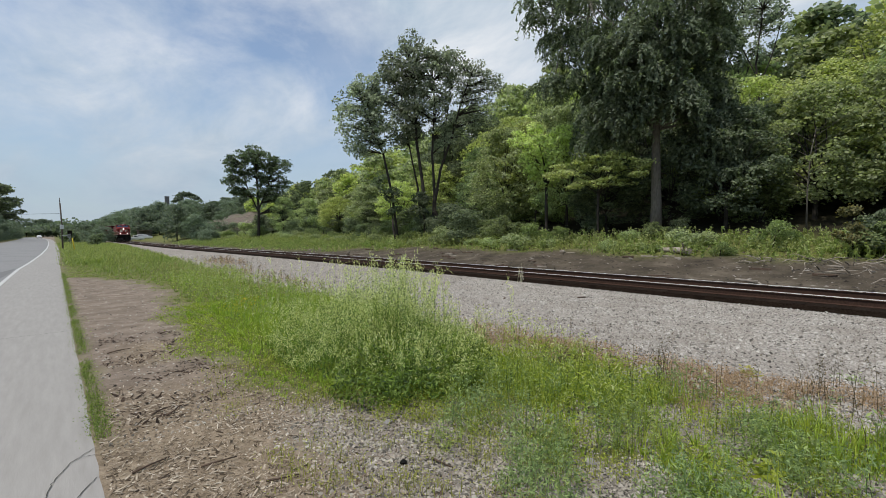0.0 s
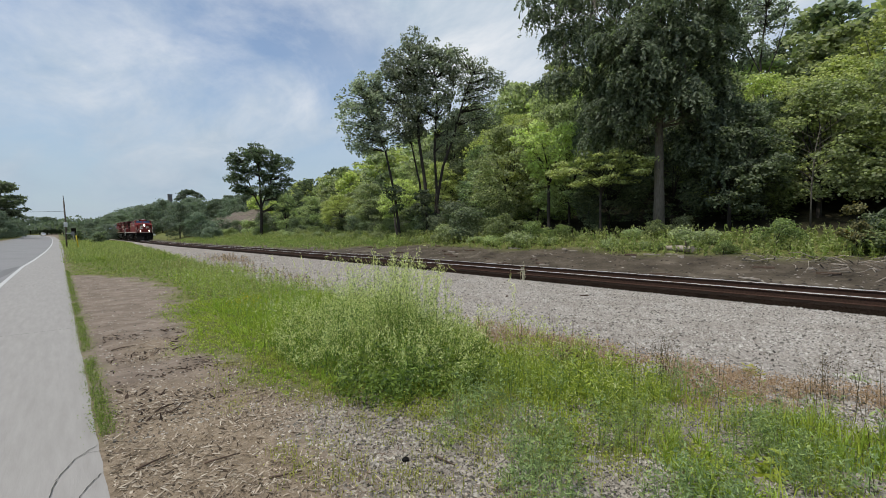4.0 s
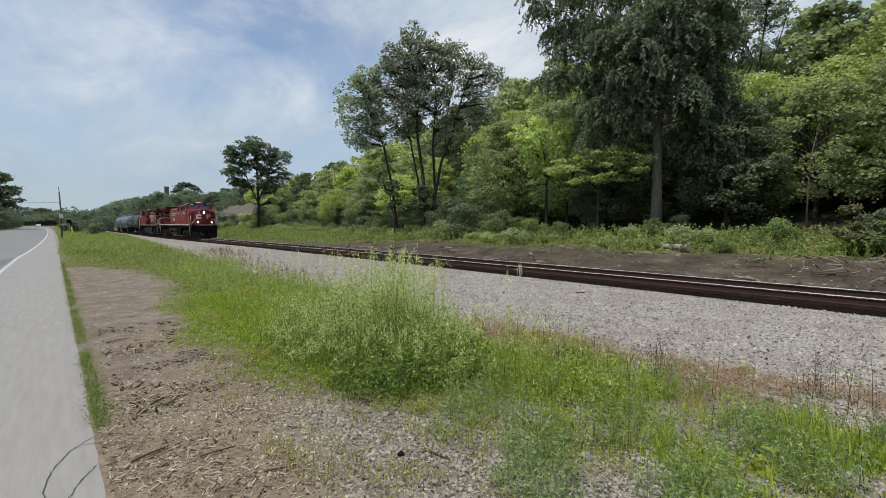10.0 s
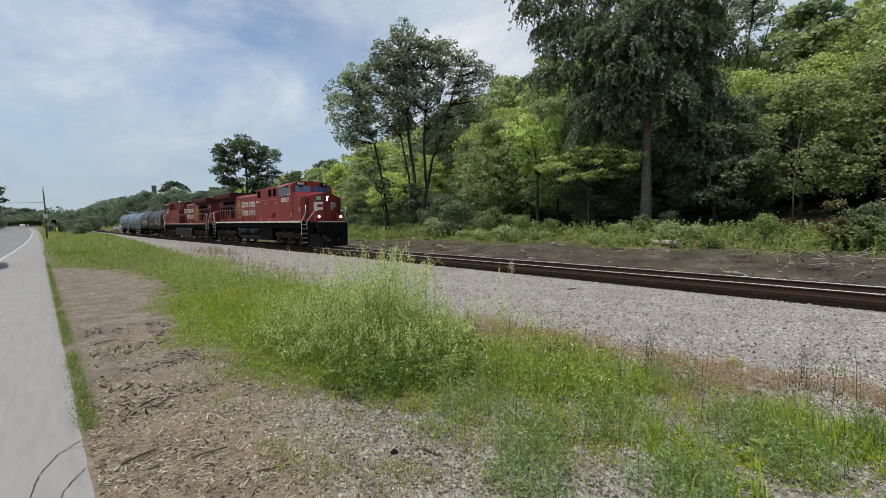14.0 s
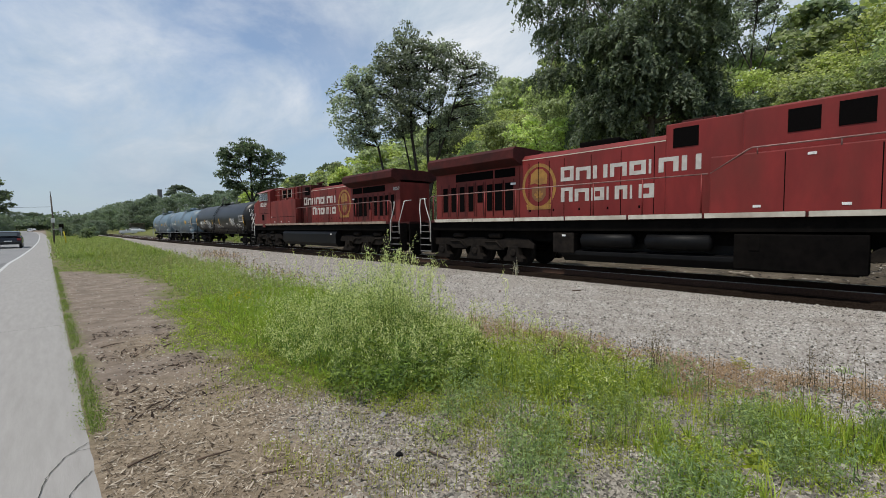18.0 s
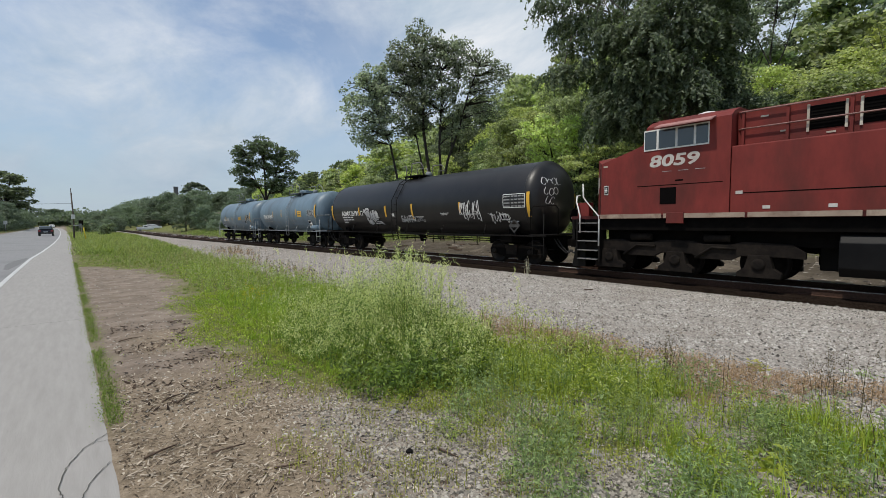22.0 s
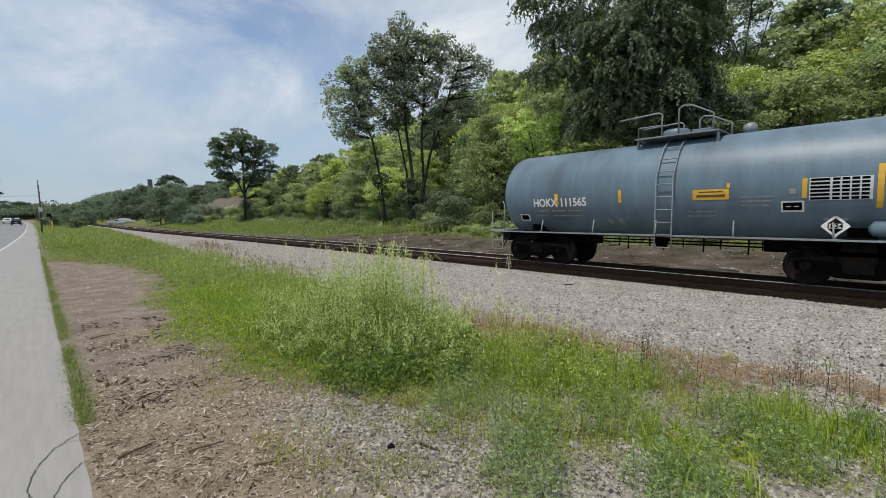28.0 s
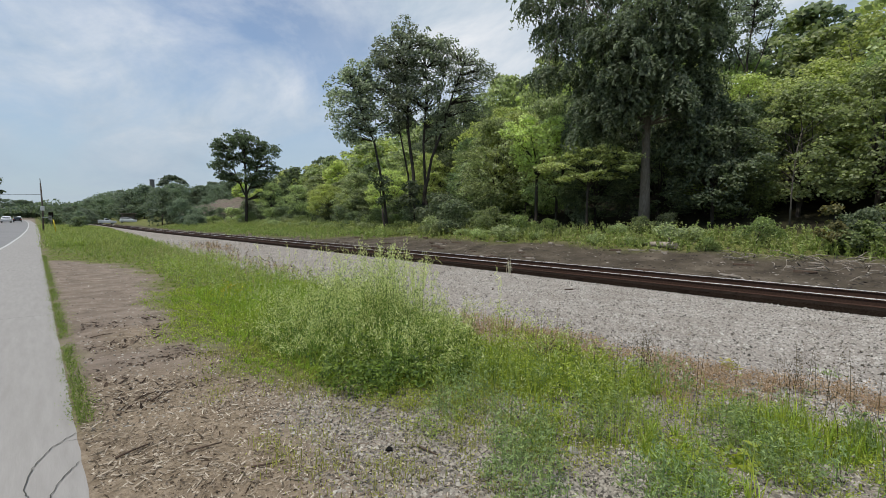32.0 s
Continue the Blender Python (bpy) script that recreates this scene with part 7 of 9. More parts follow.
sprayed(tank_a, skin_a, 3.92, 1.42, 1.87, 1.06,
        (((0.0, 0.84), (0.05, 0.94), (0.12, 0.9), (0.16, 0.99), (0.25, 1.0), (0.33, 0.98), (0.37, 0.86), (0.36, 0.7), (0.34, 0.62), (0.39, 0.52), (0.32, 0.42), (0.43, 0.32), (0.46, 0.14), (0.32, 0.07), (0.18, 0.13), (0.14, 0.32), (0.15, 0.52), (0.11, 0.66), (0.02, 0.72)),
         ((0.39, 0.8), (0.45, 0.84), (0.49, 0.68), (0.52, 0.88), (0.6, 0.86), (0.63, 0.7), (0.66, 0.8), (0.75, 0.84), (0.82, 0.68), (0.82, 0.48), (0.87, 0.38), (0.69, 0.32), (0.59, 0.22), (0.52, 0.22), (0.45, 0.38), (0.4, 0.56)),
         ((0.52, 0.21), (0.68, 0.3), (0.9, 0.28), (0.96, 0.16), (1.0, 0.08), (0.82, 0.11), (0.64, 0.13), (0.5, 0.1))),
        ((((0.1, 0.7), (0.18, 0.82), (0.28, 0.86), (0.36, 0.78)), "grille"), (((0.17, 0.5), (0.3, 0.44), (0.2, 0.32), (0.33, 0.4)), "grille"), (((0.5, 0.62), (0.52, 0.4), (0.6, 0.3)), "grille"), (((0.63, 0.66), (0.64, 0.44), (0.84, 0.4)), "grille"), (((0.6, 0.2), (0.76, 0.2), (0.9, 0.14)), "grille")), 0.014)
sprayed(tank_a, skin_a, 0.37, 1.59, 1.2, 0.42, (),
        (((0.2, 0.86), (0.06, 0.84), (0.08, 0.6), (0.2, 0.44), (0.14, 0.2), (0.0, 0.3)), ((0.2, 0.12), (0.31, 0.9), (0.4, 0.1)), ((0.24, 0.4), (0.4, 0.44)), ((0.42, 0.08), (0.46, 0.84), (0.56, 0.14), (0.6, 0.92)), ((0.58, 0.84), (0.84, 0.9)),
         ((0.71, 0.86), (0.7, 0.08)), ((0.86, 0.76), (0.8, 0.5), (0.86, 0.26), (0.96, 0.34), (1.0, 0.62), (0.92, 0.8), (0.86, 0.76)), ((0.02, 0.55), (0.3, 0.3), (0.62, 0.5), (0.98, 0.42))), 0.026, "graffiti_white")
scrawl(tank_a, skin_a, -4.04, 1.76, 1.16, 0.75, 9, 9, 0.02)
scrawl(tank_a, skin_a, -5.67, 1.63, 1.05, 0.38, 12, 7, 0.016)


def scrawl_end(parent, h, d, radius, mid, seed):
    """Sprayed loops on the dished end of a tank."""
    rng = random.Random(seed)
    for row, z0 in enumerate((0.62, 0.28, -0.05)):
        for k in range(4 - row):
            bm = bmesh.new()
            cx, cz, ph = -0.95 + 0.24 * k + 0.06 * row, z0 + rng.uniform(-0.04, 0.04), rng.uniform(0, 6.28)
            rx, rz, turns = 0.10, 0.14, rng.uniform(0.5, 1.0)
            prev = None
            for i in range(13):
                a = ph + turns * 6.28 * i / 12
                x, z = cx + rx * math.cos(a) * (1 + 0.3 * math.sin(2 * a + k)), cz + rz * math.sin(a)
                cur = []
                for e in (0.0, 0.032):
                    r = min(math.hypot(x + e, z) / radius, 0.999)
                    cur.append(bm.verts.new((x + e, -h + d - d * math.cos(math.asin(r ** (1 / 0.75))) - 0.012, mid + z)))
                if prev:
                    bm.faces.new((prev[0], prev[1], cur[1], cur[0]))
                prev = cur
            part("graffiti_stroke", bm, M["white_mark"], parent, "white spray-painted stroke")


scrawl_end(tank_a, 8.15, 0.62, 1.50, 2.47, 15)
VEHICLES.append((car_a, 52.95, False))
GREY_MARKS = {
    "ladder": -0.9, "reflectors": [(-5.45, 2.04, 2.93, 0.15), (-2.3, 2.22, 2.67, 0.1), (0.56, 2.19, 2.68, 0.1), (2.34, 2.23, 2.64, 0.1)],
    "lines": [(3.9, 4.5, 1.96, 2.0), (3.3, 3.8, 1.96, 2.0), (2.7, 3.2, 1.96, 2.0), (4.0, 4.5, 1.82, 1.86), (2.7, 3.8, 1.82, 1.86), (0.85, 1.7, 1.84, 1.87), (0.95, 1.7, 1.74, 1.77), (-1.95, -1.2, 1.87, 1.9), (-1.9, -1.2, 1.76, 1.79), (-1.7, -1.2, 1.65, 1.68)],
    "table": (-5.2, -4.22, 2.14, 2.58), "table_plain": False, "boxes": [(-4.57, -4.13, 1.65, 1.88)], "placard": (-3.2, -2.53, 2.14, 2.54), "diamond": (-4.5, 1.5, 0.23, "1824")}
OLD_MARKS = {
    "ladder": -0.27, "reflectors": [(1.02, 2.06, 2.43, 0.1), (-3.25, 2.06, 2.5, 0.09), (-4.47, 1.82, 2.73, 0.1), (3.18, 2.03, 2.4, 0.14), (-1.76, 2.36, 2.48, 0.07)],
    "lines": [(3.5, 4.1, 1.82, 1.86), (2.9, 3.4, 1.82, 1.86), (2.2, 2.8, 1.82, 1.86), (3.6, 4.1, 1.66, 1.7), (2.3, 3.4, 1.66, 1.7), (1.35, 1.5, 1.42, 1.6), (1.0, 1.15, 1.42, 1.6), (-1.5, -0.8, 1.76, 1.79), (-1.5, -0.8, 1.64, 1.67),
              (-2.7, -2.0, 2.1, 2.13), (-2.65, -2.0, 2.0, 2.03), (-2.6, -2.0, 1.9, 1.93), (-3.1, -2.97, 2.16, 2.28)],
    "table": (-4.36, -3.33, 2.0, 2.5), "table_plain": False, "boxes": [(-3.25, -2.82, 1.74, 2.0), (4.38, 4.76, 1.5, 1.74)], "placard": (-1.78, -0.95, 2.07, 2.34), "diamond": (-3.79, 1.42, 0.25, "1824")}
for mid, long, words, start, plan in ((68.72, 13.0, "TILX 161303", 4.49, GREY_MARKS), (81.5, 12.6, "HOKX 111565", 4.09, OLD_MARKS)):
    marks = dict(plan)
    marks["words"] = [(words, start, 2.09 if start > 4.2 else 1.99, 0.37, 1.98)]
    car, tk, sk = tank_car(long, 1.46, 2.44, "tank_grey", marks)
    VEHICLES.append((car, mid, False))

# ---------------------------------------------------------------- along the road, far off
pole = thing("utility_pole", "short weathered wooden utility pole beside the footway", "pole", (0.62, 59.2, 0.0))
part("post", tube(bmesh.new(), [(0, 0, -0.3), (0.02, 0, 2.5), (-0.06, 0, 4.9)], 0.08, 10, 0.06), M["pole_wood"], pole)
part("top_rod", tube(bmesh.new(), [(-0.06, 0, 4.85), (-0.08, 0, 5.4)], 0.03, 6), M["pole_wood"], pole)
part("meter_box", boxed(-0.15, 0.16, -0.30, -0.11, 2.2, 2.65, bevel=0.03), M["sign_back"], pole, "pale grey box")
part("notice_board", boxed(0.4, 0.66, -0.2, -0.16, 1.3, 1.7, bevel=0.01), M["print_grey"], pole)
part("bracket", boxed(-0.02, 0.6, -0.2, -0.14, 1.5, 1.58), M["galvanised"], pole)
part("guy_guard", tube(bmesh.new(), [(0.9, -1.5, 0.0), (0.75, -1.2, 1.3)], 0.05, 6), M["flower_yellow"], pole, "yellow plastic guy-wire guard")
wire = thing("overhead_wire", "thin overhead cable running from the pole", "cable", (0, 0, 0))
part("cable", tube(bmesh.new(), [(0.55, 59.2, 3.8), (-3.0, 60.2, 3.68), (-7.0, 61.3, 3.62), (-14.0, 63.0, 3.75)], 0.014, 5), M["rubber"], wire)
part("far_post", tube(bmesh.new(), [(-14.0, 63.0, -0.2), (-14.0, 63.0, 4.2)], 0.11, 8), M["pole_wood"], wire)


def road_sign(x, y, turn, w, h, top, mat="sign_back"):
    ob = thing("road_sign", "pale rectangular road sign on a steel post", "sign", (x, y, ground_at(x, y)), turn=turn)
    part("post", tube(bmesh.new(), [(0, 0, -0.3), (0, 0, top)], 0.045, 6), M["galvanised"], ob)
    part("panel", boxed(-w / 2, w / 2, -0.05, -0.02, top - h, top, bevel=0.01), M[mat], ob)
    return ob


road_sign(9.3, 150.0, 0, 0.9, 1.3, 3.2)
road_sign(1.9, 92.0, 10, 0.6, 0.75, 2.3, "truck_grey")
road_sign(-9.6, 130.0, 0, 0.6, 0.75, 2.5)


def car(name, label, paint, at, turn, kind="hatch"):
    """A passenger car: lower body, cabin with glass, wheels, lamps."""
    ob = thing(name, label, "car", at, turn=turn)
    body = [(-2.2, 0.35), (-2.28, 0.62), (-2.2, 0.95), (-1.2, 1.02), (1.5, 1.05), (2.15, 0.98), (2.25, 0.6), (2.18, 0.35)]
    part("body", extrude_yz(bmesh.new(), -0.9, 0.9, body, 0.06), M[paint], ob)
    if kind == "pickup":
        roof = [(-1.0, 1.0), (-0.45, 1.62), (0.55, 1.68), (0.75, 1.0)]
        part("cargo_bed", boxed(-0.86, 0.86, 0.85, 2.15, 0.98, 1.22, bevel=0.02), M[paint], ob)
    else:
        roof = [(-1.35, 1.0), (-0.5, 1.5), (0.4, 1.58), (1.75, 1.5), (2.2, 1.0)]
    cab_bm = extrude_yz(bmesh.new(), -0.84, 0.84, roof, 0.05)
    for q in cab_bm.verts:
        q.co.x *= 1 - 0.26 * max(0, q.co.z - 1.0)
    cabin = part("cabin", cab_bm, M[paint], ob)
    roof = [roof[0], roof[1], roof[-2], roof[-1]]
    part("rear_window", extrude_yz(bmesh.new(), -0.62, 0.62, [(roof[2][0] + 0.02, roof[2][1] - 0.08), (roof[2][0] + 0.12, roof[2][1] - 0.08), (roof[3][0] + 0.0, 1.12), (roof[3][0] - 0.10, 1.12)]), M["glass"], cabin)
    part("windscreen", extrude_yz(bmesh.new(), -0.64, 0.64, [(roof[1][0] - 0.09, roof[1][1] - 0.1), (roof[1][0] - 0.12, roof[1][1] - 0.1), (roof[0][0] + 0.02, 1.1), (roof[0][0] + 0.05, 1.1)]), M["glass"], cabin)
    for s in (-1, 1):
        part("side_window", extrude_yz(bmesh.new(), *sorted((s * 0.74, s * 0.80)), [(roof[0][0] + 0.3, 1.1), (roof[1][0] + 0.08, roof[1][1] - 0.1), (roof[2][0] - 0.1, roof[2][1] - 0.12), (roof[3][0] - 0.4, 1.1)]), M["glass"], cabin)
        part("tail_lamp", boxed(s * 0.72 - 0.14, s * 0.72 + 0.14, 2.16, 2.27, 0.72, 0.92, bevel=0.01), M["tail_red"], ob)
        part("head_lamp", boxed(s * 0.68 - 0.16, s * 0.68 + 0.16, -2.27, -2.16, 0.66, 0.82, bevel=0.01), M["white_mark"], ob)
        for y in (-1.4, 1.4):
            w = part("wheel", lathe(bmesh.new(), [(s * 0.70, 0.20), (s * 0.71, 0.33), (s * 0.88, 0.33), (s * 0.90, 0.22)], "x", (0, y, 0.33), 18), M["rubber"], ob)
            part("rim", lathe(bmesh.new(), [(s * 0.895, 0.02), (s * 0.905, 0.2)], "x", (0, y, 0.33), 12), M["galvanised"], w)
    part("number_plate", boxed(-0.26, 0.26, 2.255, 2.275, 0.56, 0.7), M["white_mark"], ob)
    part("bumper", boxed(-0.86, 0.86, 2.18, 2.30, 0.38, 0.6, bevel=0.03), M["rubber"], ob)
    return ob


def shrink(ob, k):
    """Makes a thing and its parts k times as large, in their meshes."""
    for p in ob.children_recursive:
        p.data.transform(Matrix.Scale(k, 4))


dark_car = car("dark_car", "small dark grey hatchback car driving away along the road", "car_dark", (-2.15, -90, 0.01), 180)
shrink(dark_car, 0.9)
white_car = car("white_car", "white car waiting far down the road", "car_white", (-5.2, 380, 0.01), 0)
car("white_car", "small white car far off at the bend of the road", "car_white", (-5.4, 290, 0.01), 0)
pickup = car("white_pickup", "white pickup truck standing at the crossing beyond the track", "car_white", (18.6, 165, ground_at(18.6, 165)), 90, "pickup")
parked = car("white_car", "white car parked by a low shelter beyond the track", "car_white", (21.6, 168, ground_at(21.6, 168)), 80)

shelter = thing("shelter", "low flat-roofed shelter with a brown roof", "shelter", (22.5, 174, ground_at(22.5, 174)))
part("roof", boxed(-2.0, 2.0, -1.5, 1.5, 2.6, 2.9, bevel=0.05), M["bare_slope"], shelter)
for x in (-1.8, 1.8):
    for y in (-1.3, 1.3):
        part("post", tube(bmesh.new(), [(x, y, -0.3), (x, y, 2.62)], 0.08, 6), M["pole_wood"], shelter)
part("back_wall", boxed(-1.8, 1.8, 1.3, 1.42, 0.0, 2.6), M["brick_far"], shelter)

TOWER = (45.4, 270.0)
tower = thing("brick_tower", "square dark brick tower rising over far trees", "tower", (*TOWER, ground_at(*TOWER)))
tower_top = 21.2 - ground_at(*TOWER)
part("shaft", boxed(-0.95, 0.95, -0.95, 0.95, -1, tower_top, bevel=0.05), M["brick_far"], tower)
part("cap", boxed(-1.02, 1.02, -1.02, 1.02, tower_top, tower_top + 0.3), M["brick_far"], tower)

# bare earth bank
bank_bm = bmesh.new()
nu, nv = 26, 14
vv = []
for i in range(nu):
    for j in range(nv):
        u, v = i / (nu - 1), j / (nv - 1)
        x = 33 + 24 * v
        y = 108 + 70 * u
        hgt = 5.4 * math.sin(math.pi * u) ** 0.6 * math.sin(math.pi * min(v * 0.9 + 0.02, 1)) ** 0.8
        vv.append(bank_bm.verts.new((x + 2 * float(wave(x, y, 5)), y, ground_at(x, y) - 0.4 + hgt * (1 + 0.12 * float(wave(x, y, 3, 2))))))
for i in range(nu - 1):
    for j in range(nv - 1):
        bank_bm.faces.new((vv[i * nv + j], vv[i * nv + j + 1], vv[(i + 1) * nv + j + 1], vv[(i + 1) * nv + j])).smooth = True
tagged(part("earth_bank", bank_bm, M["bare_slope"], None), "bare reddish-brown earth bank on the far slope", "bank", kind="structure")

# far trees, with the haze of distance mixed into their leaf colour
far_rng = random.Random(15)
FAR = "far trees along the valley"
far_kinds = [make_tree("far_tree", "distant green broad-leaved tree", "tree", 61, 12.0, 0.3, 9.5, 60, 4600, 0.46, "leaf_hazed", trunk_r=0.2, group=FAR, at=(28, 182, ground_at(28, 182)), hollow=0.5, every=9),
             make_tree("far_tree", "distant dark green broad-leaved tree", "tree", 62, 13.0, 0.5, 9.0, 60, 4600, 0.46, "leaf_hazed", trunk_r=0.2, group=FAR, at=(40, 190, ground_at(40, 190)), hollow=0.5, every=9, shape="full")]
for x0, x1, y0, y1, n, lo, hi in ((24, 60, 182, 215, 24, 0.66, 0.95), (18, 75, 215, 300, 36, 0.68, 1.0), (10, 60, 300, 420, 24, 0.7, 1.0), (44, 75, 112, 180, 24, 0.7, 1.0), (60, 130, 150, 320, 28, 0.8, 1.3)):
    for _ in range(n):
        x, y = far_rng.uniform(x0, x1), far_rng.uniform(y0, y1)
        s = far_rng.uniform(lo, hi)
        stand(far_kinds[far_rng.randrange(2)], x, y, far_rng.uniform(0, 360), s, 0.2, s * far_rng.uniform(0.9, 1.3))
for x, y, s in ((21.6, 118, 0.72), (24.5, 122, 0.66), (27.5, 128, 0.6), (30.5, 116, 0.42)):
    stand(far_kinds[far_rng.randrange(2)], x, y, far_rng.uniform(0, 360), s, 0.2)
for _ in range(46):
    y = far_rng.uniform(120, 420)
    x = -11.5 - far_rng.uniform(0, 26) - 0.04 * max(0, y - 230)
    s = far_rng.uniform(0.42, 0.75)
    stand(far_kinds[far_rng.randrange(2)], x, y, far_rng.uniform(0, 360), s, 0.2, s * 1.1)
for x, y, s in ((4.6, 116, 0.22), (7.2, 124, 0.27), (9.4, 136, 0.32), (3.4, 132, 0.26), (10.2, 152, 0.38), (6.8, 160, 0.4), (3.0, 150, 0.32)):
    stand(far_kinds[far_rng.randrange(2)], x, y, far_rng.uniform(0, 360), s, 0.2, s * 1.3)
for k in range(26):
    y = 104 + k * 6.5
    s = far_rng.uniform(0.42, 0.66)
    stand(far_kinds[k % 2], -12.0 - far_rng.uniform(0, 4), y, far_rng.uniform(0, 360), s, 0.2, s * 1.2)
for _ in range(24):
    stand(far_kinds[far_rng.randrange(2)], far_rng.uniform(-34, 8), far_rng.uniform(430, 540), far_rng.uniform(0, 360), far_rng.uniform(0.9, 1.2), 0.2)
roadside = make_tree("roadside_tree", "tall dark roadside tree with layered spreading boughs", "tree", 63, 17.5, 4.5, 12.5, 60, 7000, 0.6, "leaf_dark", trunk_r=0.3, at=(-13.0, 175, ground_at(-13, 175)), hollow=0.3, squash=0.35)
make_tree("far_tree", "open-crowned tree rising over the far woods", "tree", 64, 17.0, 6.0, 10.0, 30, 2300, 0.8, "leaf_hazed", trunk_r=0.3, at=(41.7, 205, ground_at(41.7, 205)), hollow=0.5, squash=0.4, group=FAR)
make_shrub("round_bush", "big rounded grey-green bush on the bank beyond the track", 65, 5.4, 5.6, 7000, 0.24, "leaf_hazed", at=(22.6, 100, ground_at(22.6, 100)), category="bush")
make_shrub("round_bush", "low rounded green bush by the track", 66, 2.2, 3.0, 2200, 0.2, "leaf_hazed", at=(22.4, 93, ground_at(22.4, 93)), category="bush")
make_shrub("dark_bush", "dark green bush between the road and the track", 67, 1.9, 2.1, 1500, 0.2, "leaf_dark", at=(4.6, 82, ground_at(4.6, 82)), category="bush")
make_shrub("dark_bush", "dark green bush behind the footway pole", 68, 2.4, 2.6, 1500, 0.26, "leaf_dark", at=(2.4, 104, ground_at(2.4, 104)), category="bush")

# far wooded hills, too far to tell tree from tree, in the same haze-paled leaf colour
hill_np = np.random.default_rng(8)
n = 100000
hx, hy = hill_np.uniform(-60, 420, n), 420 + 480 * hill_np.uniform(0, 1, n) ** 1.3
bump = 9.0 + 5.0 * np.abs(wave(hx, hy, 9.0, 2.0)) + 3 * wave(hx, hy, 30.0, 1.0)
hz = land(hx, hy) + bump * hill_np.uniform(0.55, 1.0, n) * smoothstep(-70, 30, hx)
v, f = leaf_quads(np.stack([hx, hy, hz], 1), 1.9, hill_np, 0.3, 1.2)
tagged(link("far_woods", fast_mesh("far_woods", v, f), M["leaf_hazed"], None), "far hillside covered in woods", "woods", kind="stuff")

# ---------------------------------------------------------------- beyond the track, close
sap = thing("dead_sapling", "slender leafless sapling with pale bare branches", "sapling", (30.0, 4.2, ground_at(30, 4.2)))
sap_rng = random.Random(4)
bm = tube(bmesh.new(), [(0, 0, -0.2), (0.05, 0.0, 2.2), (0.0, -0.1, 4.0), (0.1, -0.3, 5.4)], 0.05, 6, 0.012)
for k in range(13):
    z = 2.0 + k * 0.26
    a = sap_rng.uniform(0, 6.28)
    ln = sap_rng.uniform(0.6, 1.5)
    p = Vector((0.03, -0.02 * k, z))
    q = p + Vector((math.cos(a) * ln * 0.6, math.sin(a) * ln * 0.6, ln * 0.45))
    part("branch", tube(bmesh.new(), [p, q, q + Vector((math.cos(a + 0.4) * ln * 0.5, math.sin(a + 0.4) * ln * 0.5, ln * 0.4))], 0.018, 5, 0.005), M["bark_grey"], sap)
part("trunk", bm, M["bark_grey"], sap)

for seed, x, y, h, w, mat in ((71, 23.6, 1.9, 2.2, 1.0, "leaf_red"), (72, 22.6, -0.5, 2.4, 1.2, "leaf_red"), (73, 24.3, 1.0, 1.9, 1.7, "leaf_dark"), (74, 23.4, -1.0, 2.0, 1.8, "leaf_dark")):
    make_shrub("young_shrub", "upright young shrub with reddish-green new leaves" if mat == "leaf_red" else "dark leafy upright shrub", seed, h, w, 2000, 0.115, mat, "upright shrubs near the brush piles", (x, y, ground_at(x, y)), category="shrub")

log = thing("fallen_log", "pale weathered log lying on the dirt beyond the track", "log", (23.2, 8.4, ground_at(23.2, 8.4) + 0.14), turn=62)
part("trunk", tube(bmesh.new(), [(-1.0, 0, 0), (-0.3, 0.03, 0.02), (0.4, -0.02, 0), (1.0, 0.04, -0.03)], 0.16, 10, 0.12), M["dead_wood"], log)
part("limb", tube(bmesh.new(), [(-0.7, 0, 0.05), (-1.0, 0.4, 0.35), (-1.3, 0.7, 0.4)], 0.05, 6, 0.02), M["dead_wood"], log)


def brush_pile(x, y, n, seed, r):
    rng = random.Random(seed)
    ob = thing("brush_pile", "tangle of pale dead branches on the dirt", "brush pile", (x, y, ground_at(x, y)), group="brush piles beyond the track")
    for k in range(n):
        a, ln = rng.uniform(0, 6.28), rng.uniform(0.25, 1.1)
        p = Vector((rng.gauss(0, r), rng.gauss(0, r), 0))
        p.z = rng.uniform(0.0, 0.22) * math.exp(-(p.x ** 2 + p.y ** 2) / r ** 2)
        d = Vector((math.cos(a), math.sin(a), rng.uniform(-0.12, 0.3))) * ln
        bend = Vector((rng.uniform(-0.1, 0.1), rng.uniform(-0.1, 0.1), rng.uniform(0, 0.12)))
        part("branch", tube(bmesh.new(), [p, p + d * 0.5 + bend, p + d], rng.uniform(0.009, 0.03), 5, 0.005), M["dead_wood" if rng.random() < 0.6 else "bark_grey"], ob)


